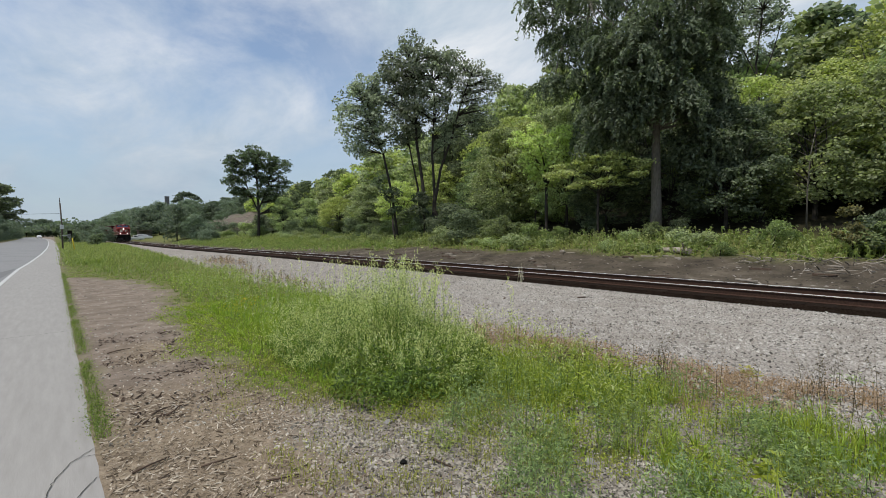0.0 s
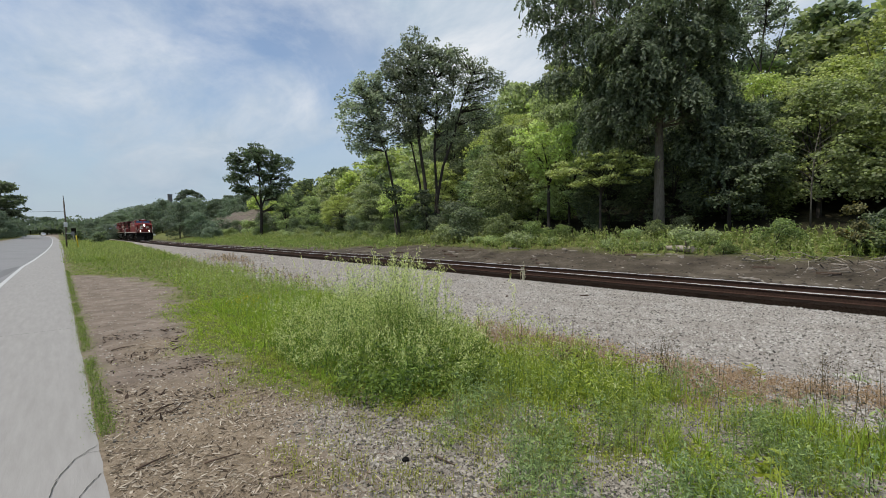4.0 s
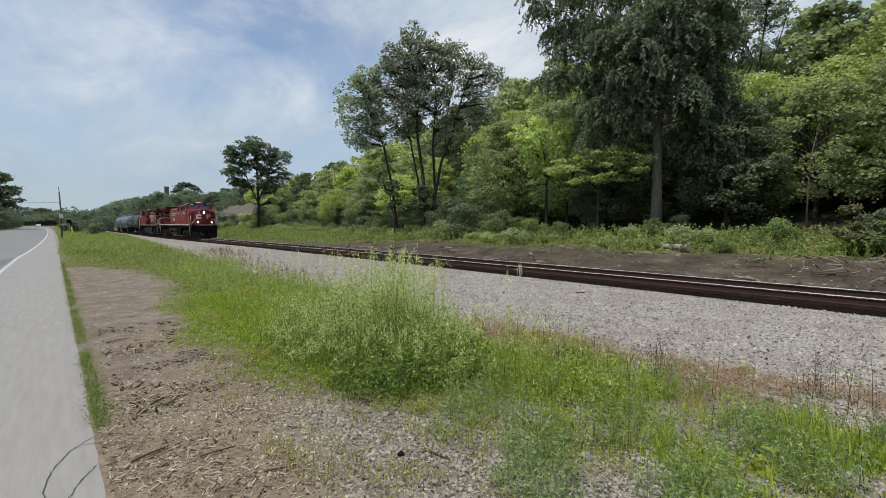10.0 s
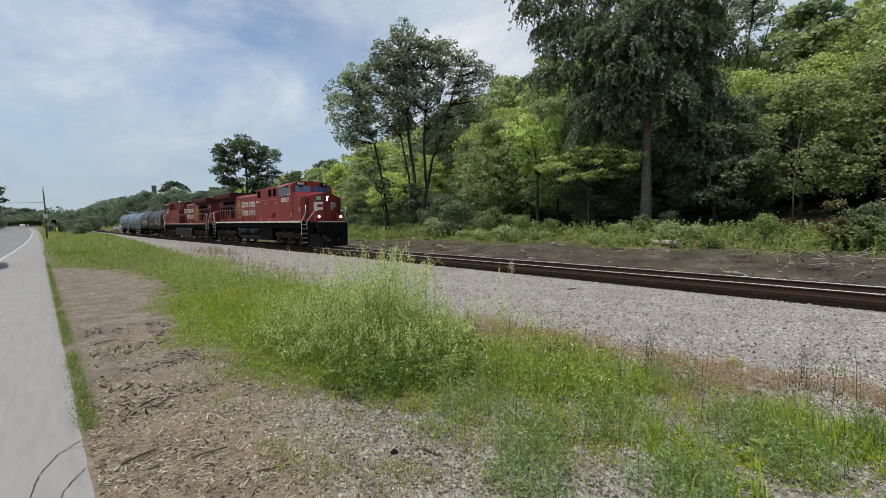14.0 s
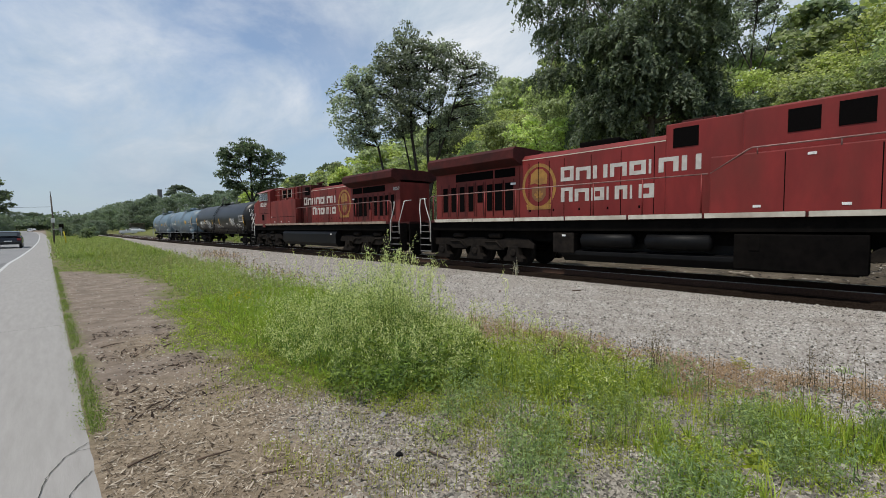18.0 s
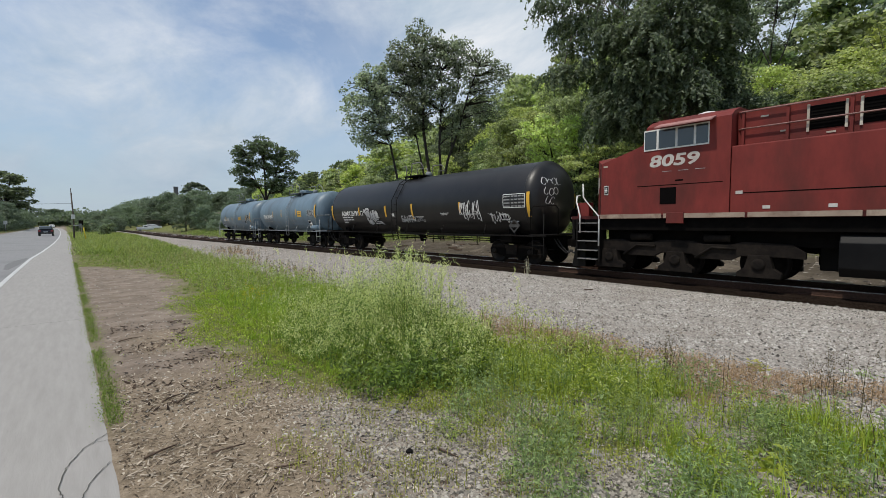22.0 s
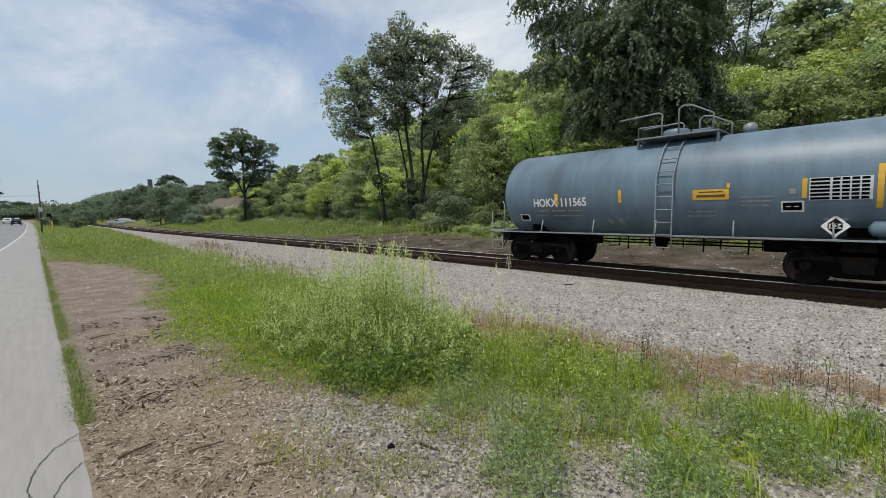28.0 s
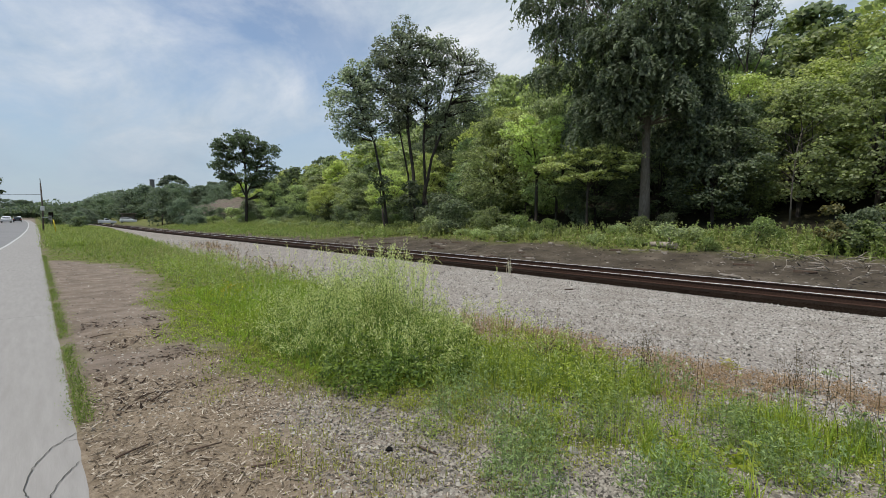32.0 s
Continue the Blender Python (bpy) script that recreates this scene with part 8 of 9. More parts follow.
for x, y, n, s, r in ((22.0, 3.0, 30, 1, 0.9), (22.6, 0.9, 36, 2, 1.0), (21.2, 1.4, 24, 3, 1.0), (23.3, 7.2, 12, 4, 0.5), (20.6, -0.3, 26, 5, 1.1), (21.6, 4.6, 14, 6, 0.7)):
    brush_pile(x, y, n, s, r)
deb_rng = random.Random(14)
for k in range(46):
    x, y = deb_rng.uniform(16.4, 22.5), deb_rng.uniform(-1, 34)
    ob = new("wood_scrap", bpy.data.meshes.new("wood_scrap"))
    bm = boxed(-deb_rng.uniform(0.15, 0.6), 0.3, -0.05, 0.05, -0.02, deb_rng.uniform(0.03, 0.08), bevel=0.008)
    bm.to_mesh(ob.data)
    bm.free()
    ob.data.materials.append(M["stick"] if deb_rng.random() < 0.55 else M["dead_wood"])
    ob.matrix_basis = pose(x, y, ground_at(x, y) + 0.02, rz=deb_rng.uniform(40, 140))
    tagged(ob, "broken scrap of old timber on the dirt", "wood scrap", "timber scraps beyond the track")

# ---------------------------------------------------------------- stones and chips


def pebbles(p, size, rng, aniso=(1, 1, 0.7), spread=0.35):
    """Angular stones: six-cornered bodies of uneven proportions at the points p."""
    n = len(p)
    base = np.array([[1, 0, 0], [-1, 0, 0], [0, 1, 0], [0, -1, 0], [0, 0, 1], [0, 0, -1]], dtype=float)
    s = size * rng.uniform(0.55, 1.4, n)[:, None, None] / 2
    v = base[None] * (1 + rng.uniform(-spread, spread, (n, 6, 3))) * np.array(aniso)[None, None]
    v = v + rng.uniform(-0.28, 0.28, (n, 6, 3)) * np.array(aniso)[None, None]
    a = rng.uniform(0, 2 * np.pi, n)
    c, sn = np.cos(a)[:, None], np.sin(a)[:, None]
    x, y, z = v[..., 0], v[..., 1], v[..., 2]
    tilt = rng.normal(0, 0.25, n)[:, None]
    z = z + x * tilt
    z[:, 5] = z[:, :4].min(1)
    z[:, :4] -= 0.25 * np.array(aniso)[2]
    v = np.stack([x * c - y * sn, x * sn + y * c, z], -1)[:, :5] * s + p[:, None, :]
    f = np.array([[0, 2, 4], [2, 1, 4], [1, 3, 4], [3, 0, 4]])
    faces = (np.arange(n) * 5)[:, None, None] + f[None]
    return v.reshape(-1, 3), faces.reshape(-1, 3)


def tinted(name, stops, rough=0.9):
    """A matt material whose tone differs from piece to piece."""
    m = bpy.data.materials.new(name)
    m.use_nodes = True
    t = m.node_tree
    b = t.nodes["Principled BSDF"]
    g = t.nodes.new("ShaderNodeNewGeometry")
    r = t.nodes.new("ShaderNodeValToRGB")
    while len(r.color_ramp.elements) < len(stops):
        r.color_ramp.elements.new(0.5)
    for e, (p, c) in zip(r.color_ramp.elements, stops):
        e.position, e.color = p, (*c, 1)
    t.links.new(g.outputs["Random Per Island"], r.inputs[0])
    n1 = node(t, "ShaderNodeTexNoise", Scale=60.0, Detail=3.0)
    t.links.new(g.outputs["Position"], n1.inputs["Vector"])
    mx = t.nodes.new("ShaderNodeMix")
    mx.data_type, mx.blend_type = "RGBA", "MULTIPLY"
    mx.inputs[0].default_value = 0.5
    t.links.new(r.outputs[0], mx.inputs[6])
    t.links.new(n1.outputs[0], mx.inputs[7])
    # dustier and darker stretches
    n2 = node(t, "ShaderNodeTexNoise", Scale=1.1, Detail=5.0, Roughness=0.65)
    t.links.new(g.outputs["Position"], n2.inputs["Vector"])
    r2 = t.nodes.new("ShaderNodeValToRGB")
    r2.color_ramp.elements[0].position, r2.color_ramp.elements[1].position = 0.32, 0.62
    r2.color_ramp.elements[0].color, r2.color_ramp.elements[1].color = (0.72, 0.70, 0.68, 1), (1, 1, 1, 1)
    t.links.new(n2.outputs[0], r2.inputs[0])
    my = t.nodes.new("ShaderNodeMix")
    my.data_type, my.blend_type = "RGBA", "MULTIPLY"
    my.inputs[0].default_value = 1.0
    t.links.new(mx.outputs[2], my.inputs[6])
    t.links.new(r2.outputs[0], my.inputs[7])
    t.links.new(my.outputs[2], b.inputs["Base Color"])
    b.inputs["Roughness"].default_value = rough
    b.inputs["Specular IOR Level"].default_value = 0.2
    return m


ballast_mat = tinted("ballast", ((0.0, (0.06, 0.055, 0.048)), (0.14, (0.22, 0.204, 0.182)), (0.32, (0.43, 0.403, 0.363)), (0.85, (0.57, 0.537, 0.487)), (1.0, (0.72, 0.685, 0.63))))
loose_mat = tinted("loose_stone", ((0.0, (0.06, 0.055, 0.048)), (0.25, (0.2, 0.184, 0.156)), (0.6, (0.42, 0.388, 0.33)), (0.9, (0.54, 0.502, 0.43)), (1.0, (0.64, 0.605, 0.535))))
chip_mat = tinted("wood_chips", ((0.0, (0.06, 0.042, 0.027)), (0.35, (0.27, 0.208, 0.147)), (0.8, (0.52, 0.437, 0.335)), (1.0, (0.80, 0.715, 0.58))))
stone_rng = np.random.default_rng(21)


def scatter(n, x0, x1, y0, y1, want, rng, power=1.0):
    """Points on the ground where the cover (a column of cover()) asks for them; power above 1 crowds them to the near end."""
    x = rng.uniform(x0, x1, n)
    y = y0 + (y1 - y0) * rng.uniform(0, 1, n) ** power
    keep = rng.uniform(0, 1, n) < cover(x, y)[:, want]
    x, y = x[keep], y[keep]
    return np.stack([x, y, land(x, y)], 1)


p1 = scatter(96000, 4.4, 12.9, -1.2, 11, 1, stone_rng, 1.25)
p2 = np.concatenate([scatter(16000, 4.4, 12.9, 11, 42, 1, stone_rng, 1.4), scatter(14000, 4.4, 12.9, -9, -1.2, 1, stone_rng)])
v1, f1 = pebbles(p1, (0.02 + 0.036 * stone_rng.uniform(0, 1, len(p1)) ** 2)[:, None, None], stone_rng, (1.1, 0.9, 0.72))
v2, f2 = pebbles(p2, (0.04 + 0.05 * stone_rng.uniform(0, 1, len(p2)) ** 2)[:, None, None], stone_rng, (1, 1, 0.6))
tagged(link("track_ballast", fast_mesh("track_ballast", np.concatenate([v1, v2]), np.concatenate([f1, f2 + len(v1)])), ballast_mat, None),
       "pale grey crushed-stone ballast beside the track", "ballast", kind="stuff")
p = np.concatenate([scatter(58000, 0.9, 3.2, 0.8, 4.8, 1, stone_rng), scatter(44000, 2.0, 5.5, -1.4, 3.6, 1, stone_rng)])
x, y = stone_rng.uniform(2.4, 5.2, 16000), stone_rng.uniform(-1.2, 2.6, 16000)
p = np.concatenate([p, np.stack([x, y, land(x, y)], 1)])
v, f = pebbles(p, 0.023 + 0.016 * (stone_rng.uniform(0, 1, len(p)) > 0.75)[:, None, None], stone_rng, (1, 0.85, 0.5))
tagged(link("loose_gravel", fast_mesh("loose_gravel", v, f), loose_mat, None), "loose pale gravel among weeds and chips", "gravel", kind="stuff")
p = np.concatenate([scatter(34000, 0.2, 2.6, 1.6, 6.4, 2, stone_rng, 1.2), scatter(3600, 0.3, 1.7, 6, 9, 2, stone_rng), scatter(5000, 0.2, 2.6, -6, 1.6, 2, stone_rng)])
p = p[stone_rng.uniform(0, 1, len(p)) < 0.62 + 0.6 * wave(p[:, 0], p[:, 1], 0.45, 12.0)]
p[:, 2] += stone_rng.uniform(0.0, 0.012, len(p))
sizes = (0.024 + 0.054 * stone_rng.uniform(0, 1, len(p)) ** 2.4)[:, None, None]
v, f = pebbles(p, sizes, stone_rng, (1.0, 0.17, 0.09), 0.35)
p = scatter(11000, 0.2, 2.9, 1.6, 9, 2, stone_rng, 1.4)
vb, fb = pebbles(p, 0.022, stone_rng)
tagged(link("wood_chips", fast_mesh("wood_chips", np.concatenate([v, vb]), np.concatenate([f, fb + len(v)])), chip_mat, None), "scattered pale wood chips and twigs on the dirt", "wood chips", kind="stuff")
# dark flakes of bark in the litter
x, y = stone_rng.uniform(0.4, 1.9, 2200), 4.2 + 4.2 * stone_rng.uniform(0, 1, 2200)
keep = (wave(x, y, 0.5, 51.0) > -0.05) & (cover(x, y)[:, 0] < 0.25)
p = np.stack([x, y, land(x, y) + 0.006], 1)[keep]
v, f = pebbles(p, (0.03 + 0.09 * stone_rng.uniform(0, 1, len(p)) ** 2)[:, None, None], stone_rng, (1.0, 0.24, 0.1))
bark_mat = tinted("bark_flakes", ((0.0, (0.03, 0.02, 0.014)), (0.6, (0.09, 0.06, 0.042)), (1.0, (0.24, 0.18, 0.13))))
tagged(link("bark_flakes", fast_mesh("bark_flakes", v, f), bark_mat, None), "dark flakes of bark on the dirt", "bark", kind="stuff")
# grit on the dirt path
x, y = stone_rng.uniform(0.25, 2.3, 3200), 4 + 16 * stone_rng.uniform(0, 1, 3200) ** 1.5
keep = cover(x, y)[:, 0] < 0.3
p = np.stack([x, y, land(x, y)], 1)[keep]
v, f = pebbles(p, 0.026, stone_rng)
tagged(link("path_grit", fast_mesh("path_grit", v, f), loose_mat, None), "small pale stones on the dirt path", "gravel", kind="stuff")

# clods, bits of bark and stone on the dirt beyond the track
x, y = stone_rng.uniform(15.8, 24.0, 12000), -3 + 60 * stone_rng.uniform(0, 1, 12000) ** 1.5
v, f = pebbles(np.stack([x, y, land(x, y)], 1), (0.05 + 0.16 * stone_rng.uniform(0, 1, len(x)) ** 3)[:, None, None], stone_rng, (1.0, 0.45, 0.28))
clod_mat = tinted("clods", ((0.0, (0.03, 0.025, 0.02)), (0.5, (0.08, 0.066, 0.055)), (0.8, (0.22, 0.19, 0.16)), (1.0, (0.55, 0.51, 0.46))))
tagged(link("dirt_clods", fast_mesh("dirt_clods", v, f), clod_mat, None), "dark clods, bark and stones on the dirt", "debris", kind="stuff")

stick_rng = random.Random(6)
STICKS = ((0.62, 7.35, 62, 0.3), (0.66, 4.55, 80, 0.2), (0.74, 4.47, 95, 0.2), (0.45, 3.55, 60, 0.24), (0.8, 3.25, 35, 0.22), (1.05, 2.75, 20, 0.2), (1.3, 8.2, 75, 0.2), (1.2, 6.9, 85, 0.24), (1.95, 2.2, -40, 0.2))
for x, y, a, ln in STICKS:
    ob = new("stick", bpy.data.meshes.new("stick"))
    bm = tube(bmesh.new(), [(-ln / 2, 0, 0), (-ln * 0.1, stick_rng.uniform(-0.02, 0.02), 0.008), (ln / 2, stick_rng.uniform(-0.03, 0.03), 0)], 0.009, 6, 0.004)
    bm.to_mesh(ob.data)
    bm.free()
    ob.data.materials.append(M["stick"])
    ob.matrix_basis = pose(x, y, ground_at(x, y) + 0.014, rz=a - 45)
    tagged(ob, "dark dry stick lying on wood chips", "stick", "sticks on the dirt")


def rock(x, y, r, mat, label):
    ob = new("stone", bpy.data.meshes.new("stone"))
    bm = bmesh.new()
    bmesh.ops.create_icosphere(bm, subdivisions=2, radius=r)
    for q in bm.verts:
        q.co *= 1 + 0.28 * noise.noise(q.co * 3.2 / r * 0.35 + Vector((x, y, 0)))
        q.co.z *= 0.65
    bm.to_mesh(ob.data)
    bm.free()
    ob.data.materials.append(M[mat])
    ob.matrix_basis = pose(x, y, ground_at(x, y) + r * 0.3, rz=x * 77)
    tagged(ob, label, "stone", "single stones")


rock(1.75, 2.38, 0.028, "black", "small black stone on pale gravel")
for x, y, r in ((2.05, 3.0, 0.035), (3.3, 1.35, 0.035), (3.9, 0.75, 0.045), (4.9, 0.95, 0.05), (5.0, 1.6, 0.045), (2.7, 1.5, 0.04), (4.4, 0.4, 0.05), (5.6, 2.4, 0.04)):
    rock(x, y, r, "stone", "pale angular stone among the weeds")
for x, y in ((8.6, 7.2), (10.5, 6.1), (11.6, 9.8)):
    ob = new("wood_scrap", bpy.data.meshes.new("wood_scrap"))
    bm = boxed(-0.13, 0.12, -0.022, 0.022, -0.01, 0.02, bevel=0.006)
    bm.to_mesh(ob.data)
    bm.free()
    ob.data.materials.append(M["stick"])
    ob.matrix_basis = pose(x, y, ground_at(x, y) + 0.02, rz=stick_rng.uniform(-60, 60))
    tagged(ob, "dark scrap of timber on the ballast", "wood scrap", "timber scraps on the ballast")

# ---------------------------------------------------------------- grass and weeds
gr = np.random.default_rng(33)


def blades(p, h, w, rng, lean=0.35):
    """Grass blades: each a narrow bent strip of two quads' worth of points."""
    n = len(p)
    a = rng.uniform(0, 2 * np.pi, n)
    side = np.stack([np.cos(a), np.sin(a), np.zeros(n)], 1)
    b = rng.uniform(0, 2 * np.pi, n)
    out = np.stack([np.cos(b), np.sin(b), np.zeros(n)], 1) * (rng.uniform(0.1, 1.0, n) * lean)[:, None]
    h = np.asarray(h)[:, None] if np.ndim(h) else np.full((n, 1), h)
    w = np.asarray(w)[:, None] if np.ndim(w) else np.full((n, 1), w)
    up = np.array([0, 0, 1.0])
    m = p + up * h * 0.55 + out * h * 0.35
    t = p + up * h * (1 - 0.35 * lean) + out * h
    v = np.stack([p - side * w / 2, p + side * w / 2, m + side * w * 0.4, m - side * w * 0.4, t], 1).reshape(-1, 3)
    k = (np.arange(n) * 5)[:, None]
    tri = np.concatenate([k + np.array([[0, 1, 2]]), k + np.array([[0, 2, 3]]), k + np.array([[3, 2, 4]])], 1).reshape(-1, 3)
    return v, tri


def in_bush(x, y):
    return ((x - 3.25) / 1.25) ** 2 + ((y - 5.2) / 2.1) ** 2


for n, x0, x1, y0, y1, h0, w0, pw in ((74000, 0.2, 6.6, -1.0, 11, 0.13, 0.008, 1.0), (26000, 0.2, 6.2, 11, 30, 0.15, 0.014, 1.3), (22000, 0.2, 9.5, 30, 110, 0.24, 0.035, 1.5), (16000, 0.2, 6.6, -9, -1.0, 0.13, 0.012, 1.0)):
    p = scatter(n, x0, x1, y0, y1, 0, gr, pw)
    x, y = p[:, 0], p[:, 1]
    hh = h0 * gr.uniform(0.4, 1.6, len(p)) * (0.35 + 0.65 * cover(x, y)[:, 0]) * (1 + 0.5 * wave(x, y, 0.8, 3)) * (1 + 1.0 * smoothstep(2.2, 0.6, in_bush(x, y))) * np.where(x < 0.55, 0.6, 1.0)
    hh = hh * np.where((y > 2.5) & (y < 30), 0.28 + 0.72 * smoothstep(0.2, 1.2 + 0.08 * np.maximum(y - 11, 0), x - along(DIRT_R, y)), 1.0)
    # most blades stand in tufts
    near = gr.uniform(0, 1, len(p)) < 0.7
    cell = 0.16 if y0 < 11 else 0.4
    cx, cy = (np.floor(x / cell) + 0.5) * cell, (np.floor(y / cell) + 0.5) * cell
    hx, hy = np.sin(cx * 91.7 + cy * 37.3) * 0.4 * cell, np.sin(cx * 53.1 - cy * 71.9) * 0.4 * cell
    p[:, 0] = np.where(near, cx + hx + (x - cx) * 0.28, x)
    p[:, 1] = np.where(near, cy + hy + (y - cy) * 0.28, y)
    p[:, 2] = land(p[:, 0], p[:, 1])
    hh = hh * np.where(near, 0.75 + 0.6 * np.abs(np.sin(cx * 17.3 + cy * 29.9)), 0.7)
    v, f = blades(p, hh, w0, gr, 0.95)
    near_by = y0 < 11
    tagged(link("grass" if near_by else "meadow_grass", fast_mesh("grass", v, f), M["grass" if near_by else "meadow"], None),
           "bright green uneven grass beside the footway" if near_by else "dull green grass strip between the footway and the track", "grass", kind="stuff")


def weeds(name, label, spots, heights, leaf_len, per_stem, mats, seed, head=0.0, stem_w=0.006, leaf_w=3.6, pod=(1.05, 5.5)):
    """Weeds: thin stems with narrow leaves, and pale seed heads on the upper part."""
    rng = np.random.default_rng(seed)
    p = np.stack([spots[:, 0], spots[:, 1], land(spots[:, 0], spots[:, 1])], 1)
    n = len(p)
    v, f = blades(p, heights, stem_w, rng, 0.28)
    ob = thing(name, label, "weeds")
    ob["kind"] = "stuff"
    link("stem", fast_mesh("stem", v, f), M[mats[0]], ob, kind="stuff")
    tips = v.reshape(n, 5, 3)[:, 4]
    mid = v.reshape(n, 5, 3)[:, 2]
    k = np.repeat(np.arange(n), per_stem)
    u = rng.uniform(0.05, 1.0, len(k))[:, None]
    q = np.where(u < 0.55, p[k] + (mid[k] - p[k]) * (u / 0.55), mid[k] + (tips[k] - mid[k]) * ((u - 0.55) / 0.45))
    q = q + rng.normal(0, 0.025 + 0.03 * (1 - u), (len(k), 3)) * np.array([1, 1, 0.6])
    lv, lf = leaf_quads(q, leaf_len, rng, 0.25, leaf_w)
    link("leaf", fast_mesh("leaf", lv, lf), M[mats[1]], ob, kind="stuff")
    if head:
        kk = np.repeat(np.arange(n), int(head))
        u = rng.uniform(0.0, 1.0, len(kk))[:, None] ** 0.7
        q = mid[kk] + (tips[kk] - mid[kk]) * u * 1.08 + rng.normal(0, 0.02, (len(kk), 3))
        hv, hf = leaf_quads(q, leaf_len * pod[0], rng, -0.9, pod[1])
        link("seed_head", fast_mesh("seed_head", hv, hf), M[mats[2]], ob, kind="stuff")
    return ob


def oval(rng, n, cx, cy, rx, ry, power=0.6):
    a, d = rng.uniform(0, 2 * np.pi, n), rng.uniform(0, 1, n) ** power
    return np.stack([cx + rx * d * np.cos(a), cy + ry * d * np.sin(a)], 1), d


wr = np.random.default_rng(5)
spots, d = oval(wr, 1700, 3.2, 5.0, 1.2, 2.0, 0.7)
ragged = 0.82 + 0.5 * wave(spots[:, 0], spots[:, 1], 0.35, 31.0) + 0.3 * wave(spots[:, 0], spots[:, 1], 0.9, 32.0)
weeds("tall_weeds", "dense clump of tall pale-tipped weeds beside the gravel", spots, (0.9 - 0.55 * d ** 1.5) * np.maximum(ragged, 0.3) * wr.uniform(0.4, 1.25, len(d)), 0.029, 32, ("clump", "clump", "seed_pod"), 1, 17, leaf_w=3.2, pod=(1.5, 5.5))
spots, d = oval(wr, 150, 3.95, 5.6, 0.85, 1.4, 1.0)
weeds("tall_weeds", "tallest spiky pale-tipped weeds behind the clump", spots, (1.42 - 0.65 * d) * wr.uniform(0.55, 1.2, len(d)), 0.036, 12, ("clump", "clump", "seed_pod"), 2, 26, leaf_w=4.5, pod=(1.4, 6.0))
spots, d = oval(wr, 620, 3.35, 4.5, 1.65, 2.9, 0.42)
spots = spots[(spots[:, 0] > along(DIRT_R, spots[:, 1]) + 0.35) & (spots[:, 0] < 4.9)]
weeds("tall_weeds", "scattered shorter pale-tipped weeds round the clump", spots, 0.42 * wr.uniform(0.4, 1.4, len(spots)), 0.028, 20, ("clump", "lime", "seed_pod"), 17, 9, leaf_w=3.2, pod=(1.5, 5.5))
spots, d = oval(wr, 420, 2.9, 3.6, 1.0, 0.7)
weeds("low_weeds", "low dark-green leafy weeds at the foot of the clump", spots, 0.34 * wr.uniform(0.5, 1.2, len(d)), 0.05, 18, ("clump", "clump", "clump"), 3, 0, leaf_w=2.8)
spots, d = oval(wr, 1500, 3.5, 1.5, 1.7, 1.6, 0.5)
spots = spots[(wave(spots[:, 0], spots[:, 1], 0.4, 52.0) > 0.05) & (spots[:, 0] < 4.55)]
d = spots[:, 0]
weeds("low_weeds", "feathery green weeds on loose stones", spots, 0.33 * wr.uniform(0.35, 1.3, len(d)), 0.034, 34, ("feather", "feather", "feather"), 4, 0, leaf_w=4)
spots, d = oval(wr, 480, 3.9, 2.5, 0.7, 1.0, 0.5)
weeds("low_weeds", "feathery lime-green weeds on loose stones", spots, 0.32 * wr.uniform(0.4, 1.3, len(d)), 0.036, 22, ("clump", "lime", "lime"), 14, 0, leaf_w=3.6)
spots = np.stack([wr.uniform(1.4, 4.6, 900), wr.uniform(7, 17, 900)], 1)
spots = spots[wr.uniform(0, 1, len(spots)) < cover(spots[:, 0], spots[:, 1])[:, 0]]
spots = spots[spots[:, 0] > 2.3]
weeds("meadow_weeds", "pale-seeded meadow weeds along the gravel edge", spots, 0.5 * wr.uniform(0.5, 1.3, len(spots)), 0.06, 10, ("weed", "grass", "seed_head"), 5, 7)
spots = np.stack([wr.uniform(0.5, 5.5, 1500), 17 + 60 * wr.uniform(0, 1, 1500) ** 1.4], 1)
spots = spots[(spots[:, 1] > 26) | (spots[:, 0] > 3.0)]
weeds("meadow_weeds", "tall meadow grass between the footway and the track", spots, 0.34 * wr.uniform(0.5, 1.3, len(spots)), 0.09, 8, ("meadow", "meadow", "seed_head"), 6, 1, stem_w=0.016)
spots = np.stack([wr.uniform(4.0, 5.9, 4600), wr.uniform(0.0, 7.5, 4600)], 1)
spots = spots[wr.uniform(0, 1, 4600) < cover(spots[:, 0], spots[:, 1])[:, 3] * smoothstep(-0.5, 0.2, wave(spots[:, 0], spots[:, 1], 0.7, 61.0) + 0.3 * smoothstep(1.5, 0.6, abs(spots[:, 1] - 3.4)))]
weeds("dry_weeds", "dry reddish-brown weeds along the gravel edge", spots, 0.10 * wr.uniform(0.4, 1.5, len(spots)), 0.03, 12, ("dry", "dry", "dry"), 7, 4)
spots, d = oval(wr, 70, 4.35, 2.75, 0.22, 0.18)
weeds("dry_weeds", "dark withered clump on the gravel edge", spots, 0.2 * wr.uniform(0.5, 1.2, 70), 0.05, 12, ("stalk_dark", "stick", "dry"), 8, 3)
spots = np.concatenate([np.stack([wr.uniform(3.5, 5.2, 48), wr.uniform(-0.4, 3.6, 48)], 1), wr.normal((4.65, 1.8), 0.07, (30, 2)), wr.normal((5.7, 3.5), 0.015, (5, 2)), wr.normal((5.1, 0.55), 0.22, (34, 2))])
weeds("dry_stalks", "thin dark upright seed stalks over the weeds", spots, 0.58 * wr.uniform(0.6, 1.25, len(spots)), 0.016, 16, ("stalk_dark", "stalk_dark", "stalk_dark"), 9, 10, stem_w=0.004, leaf_w=1.8)
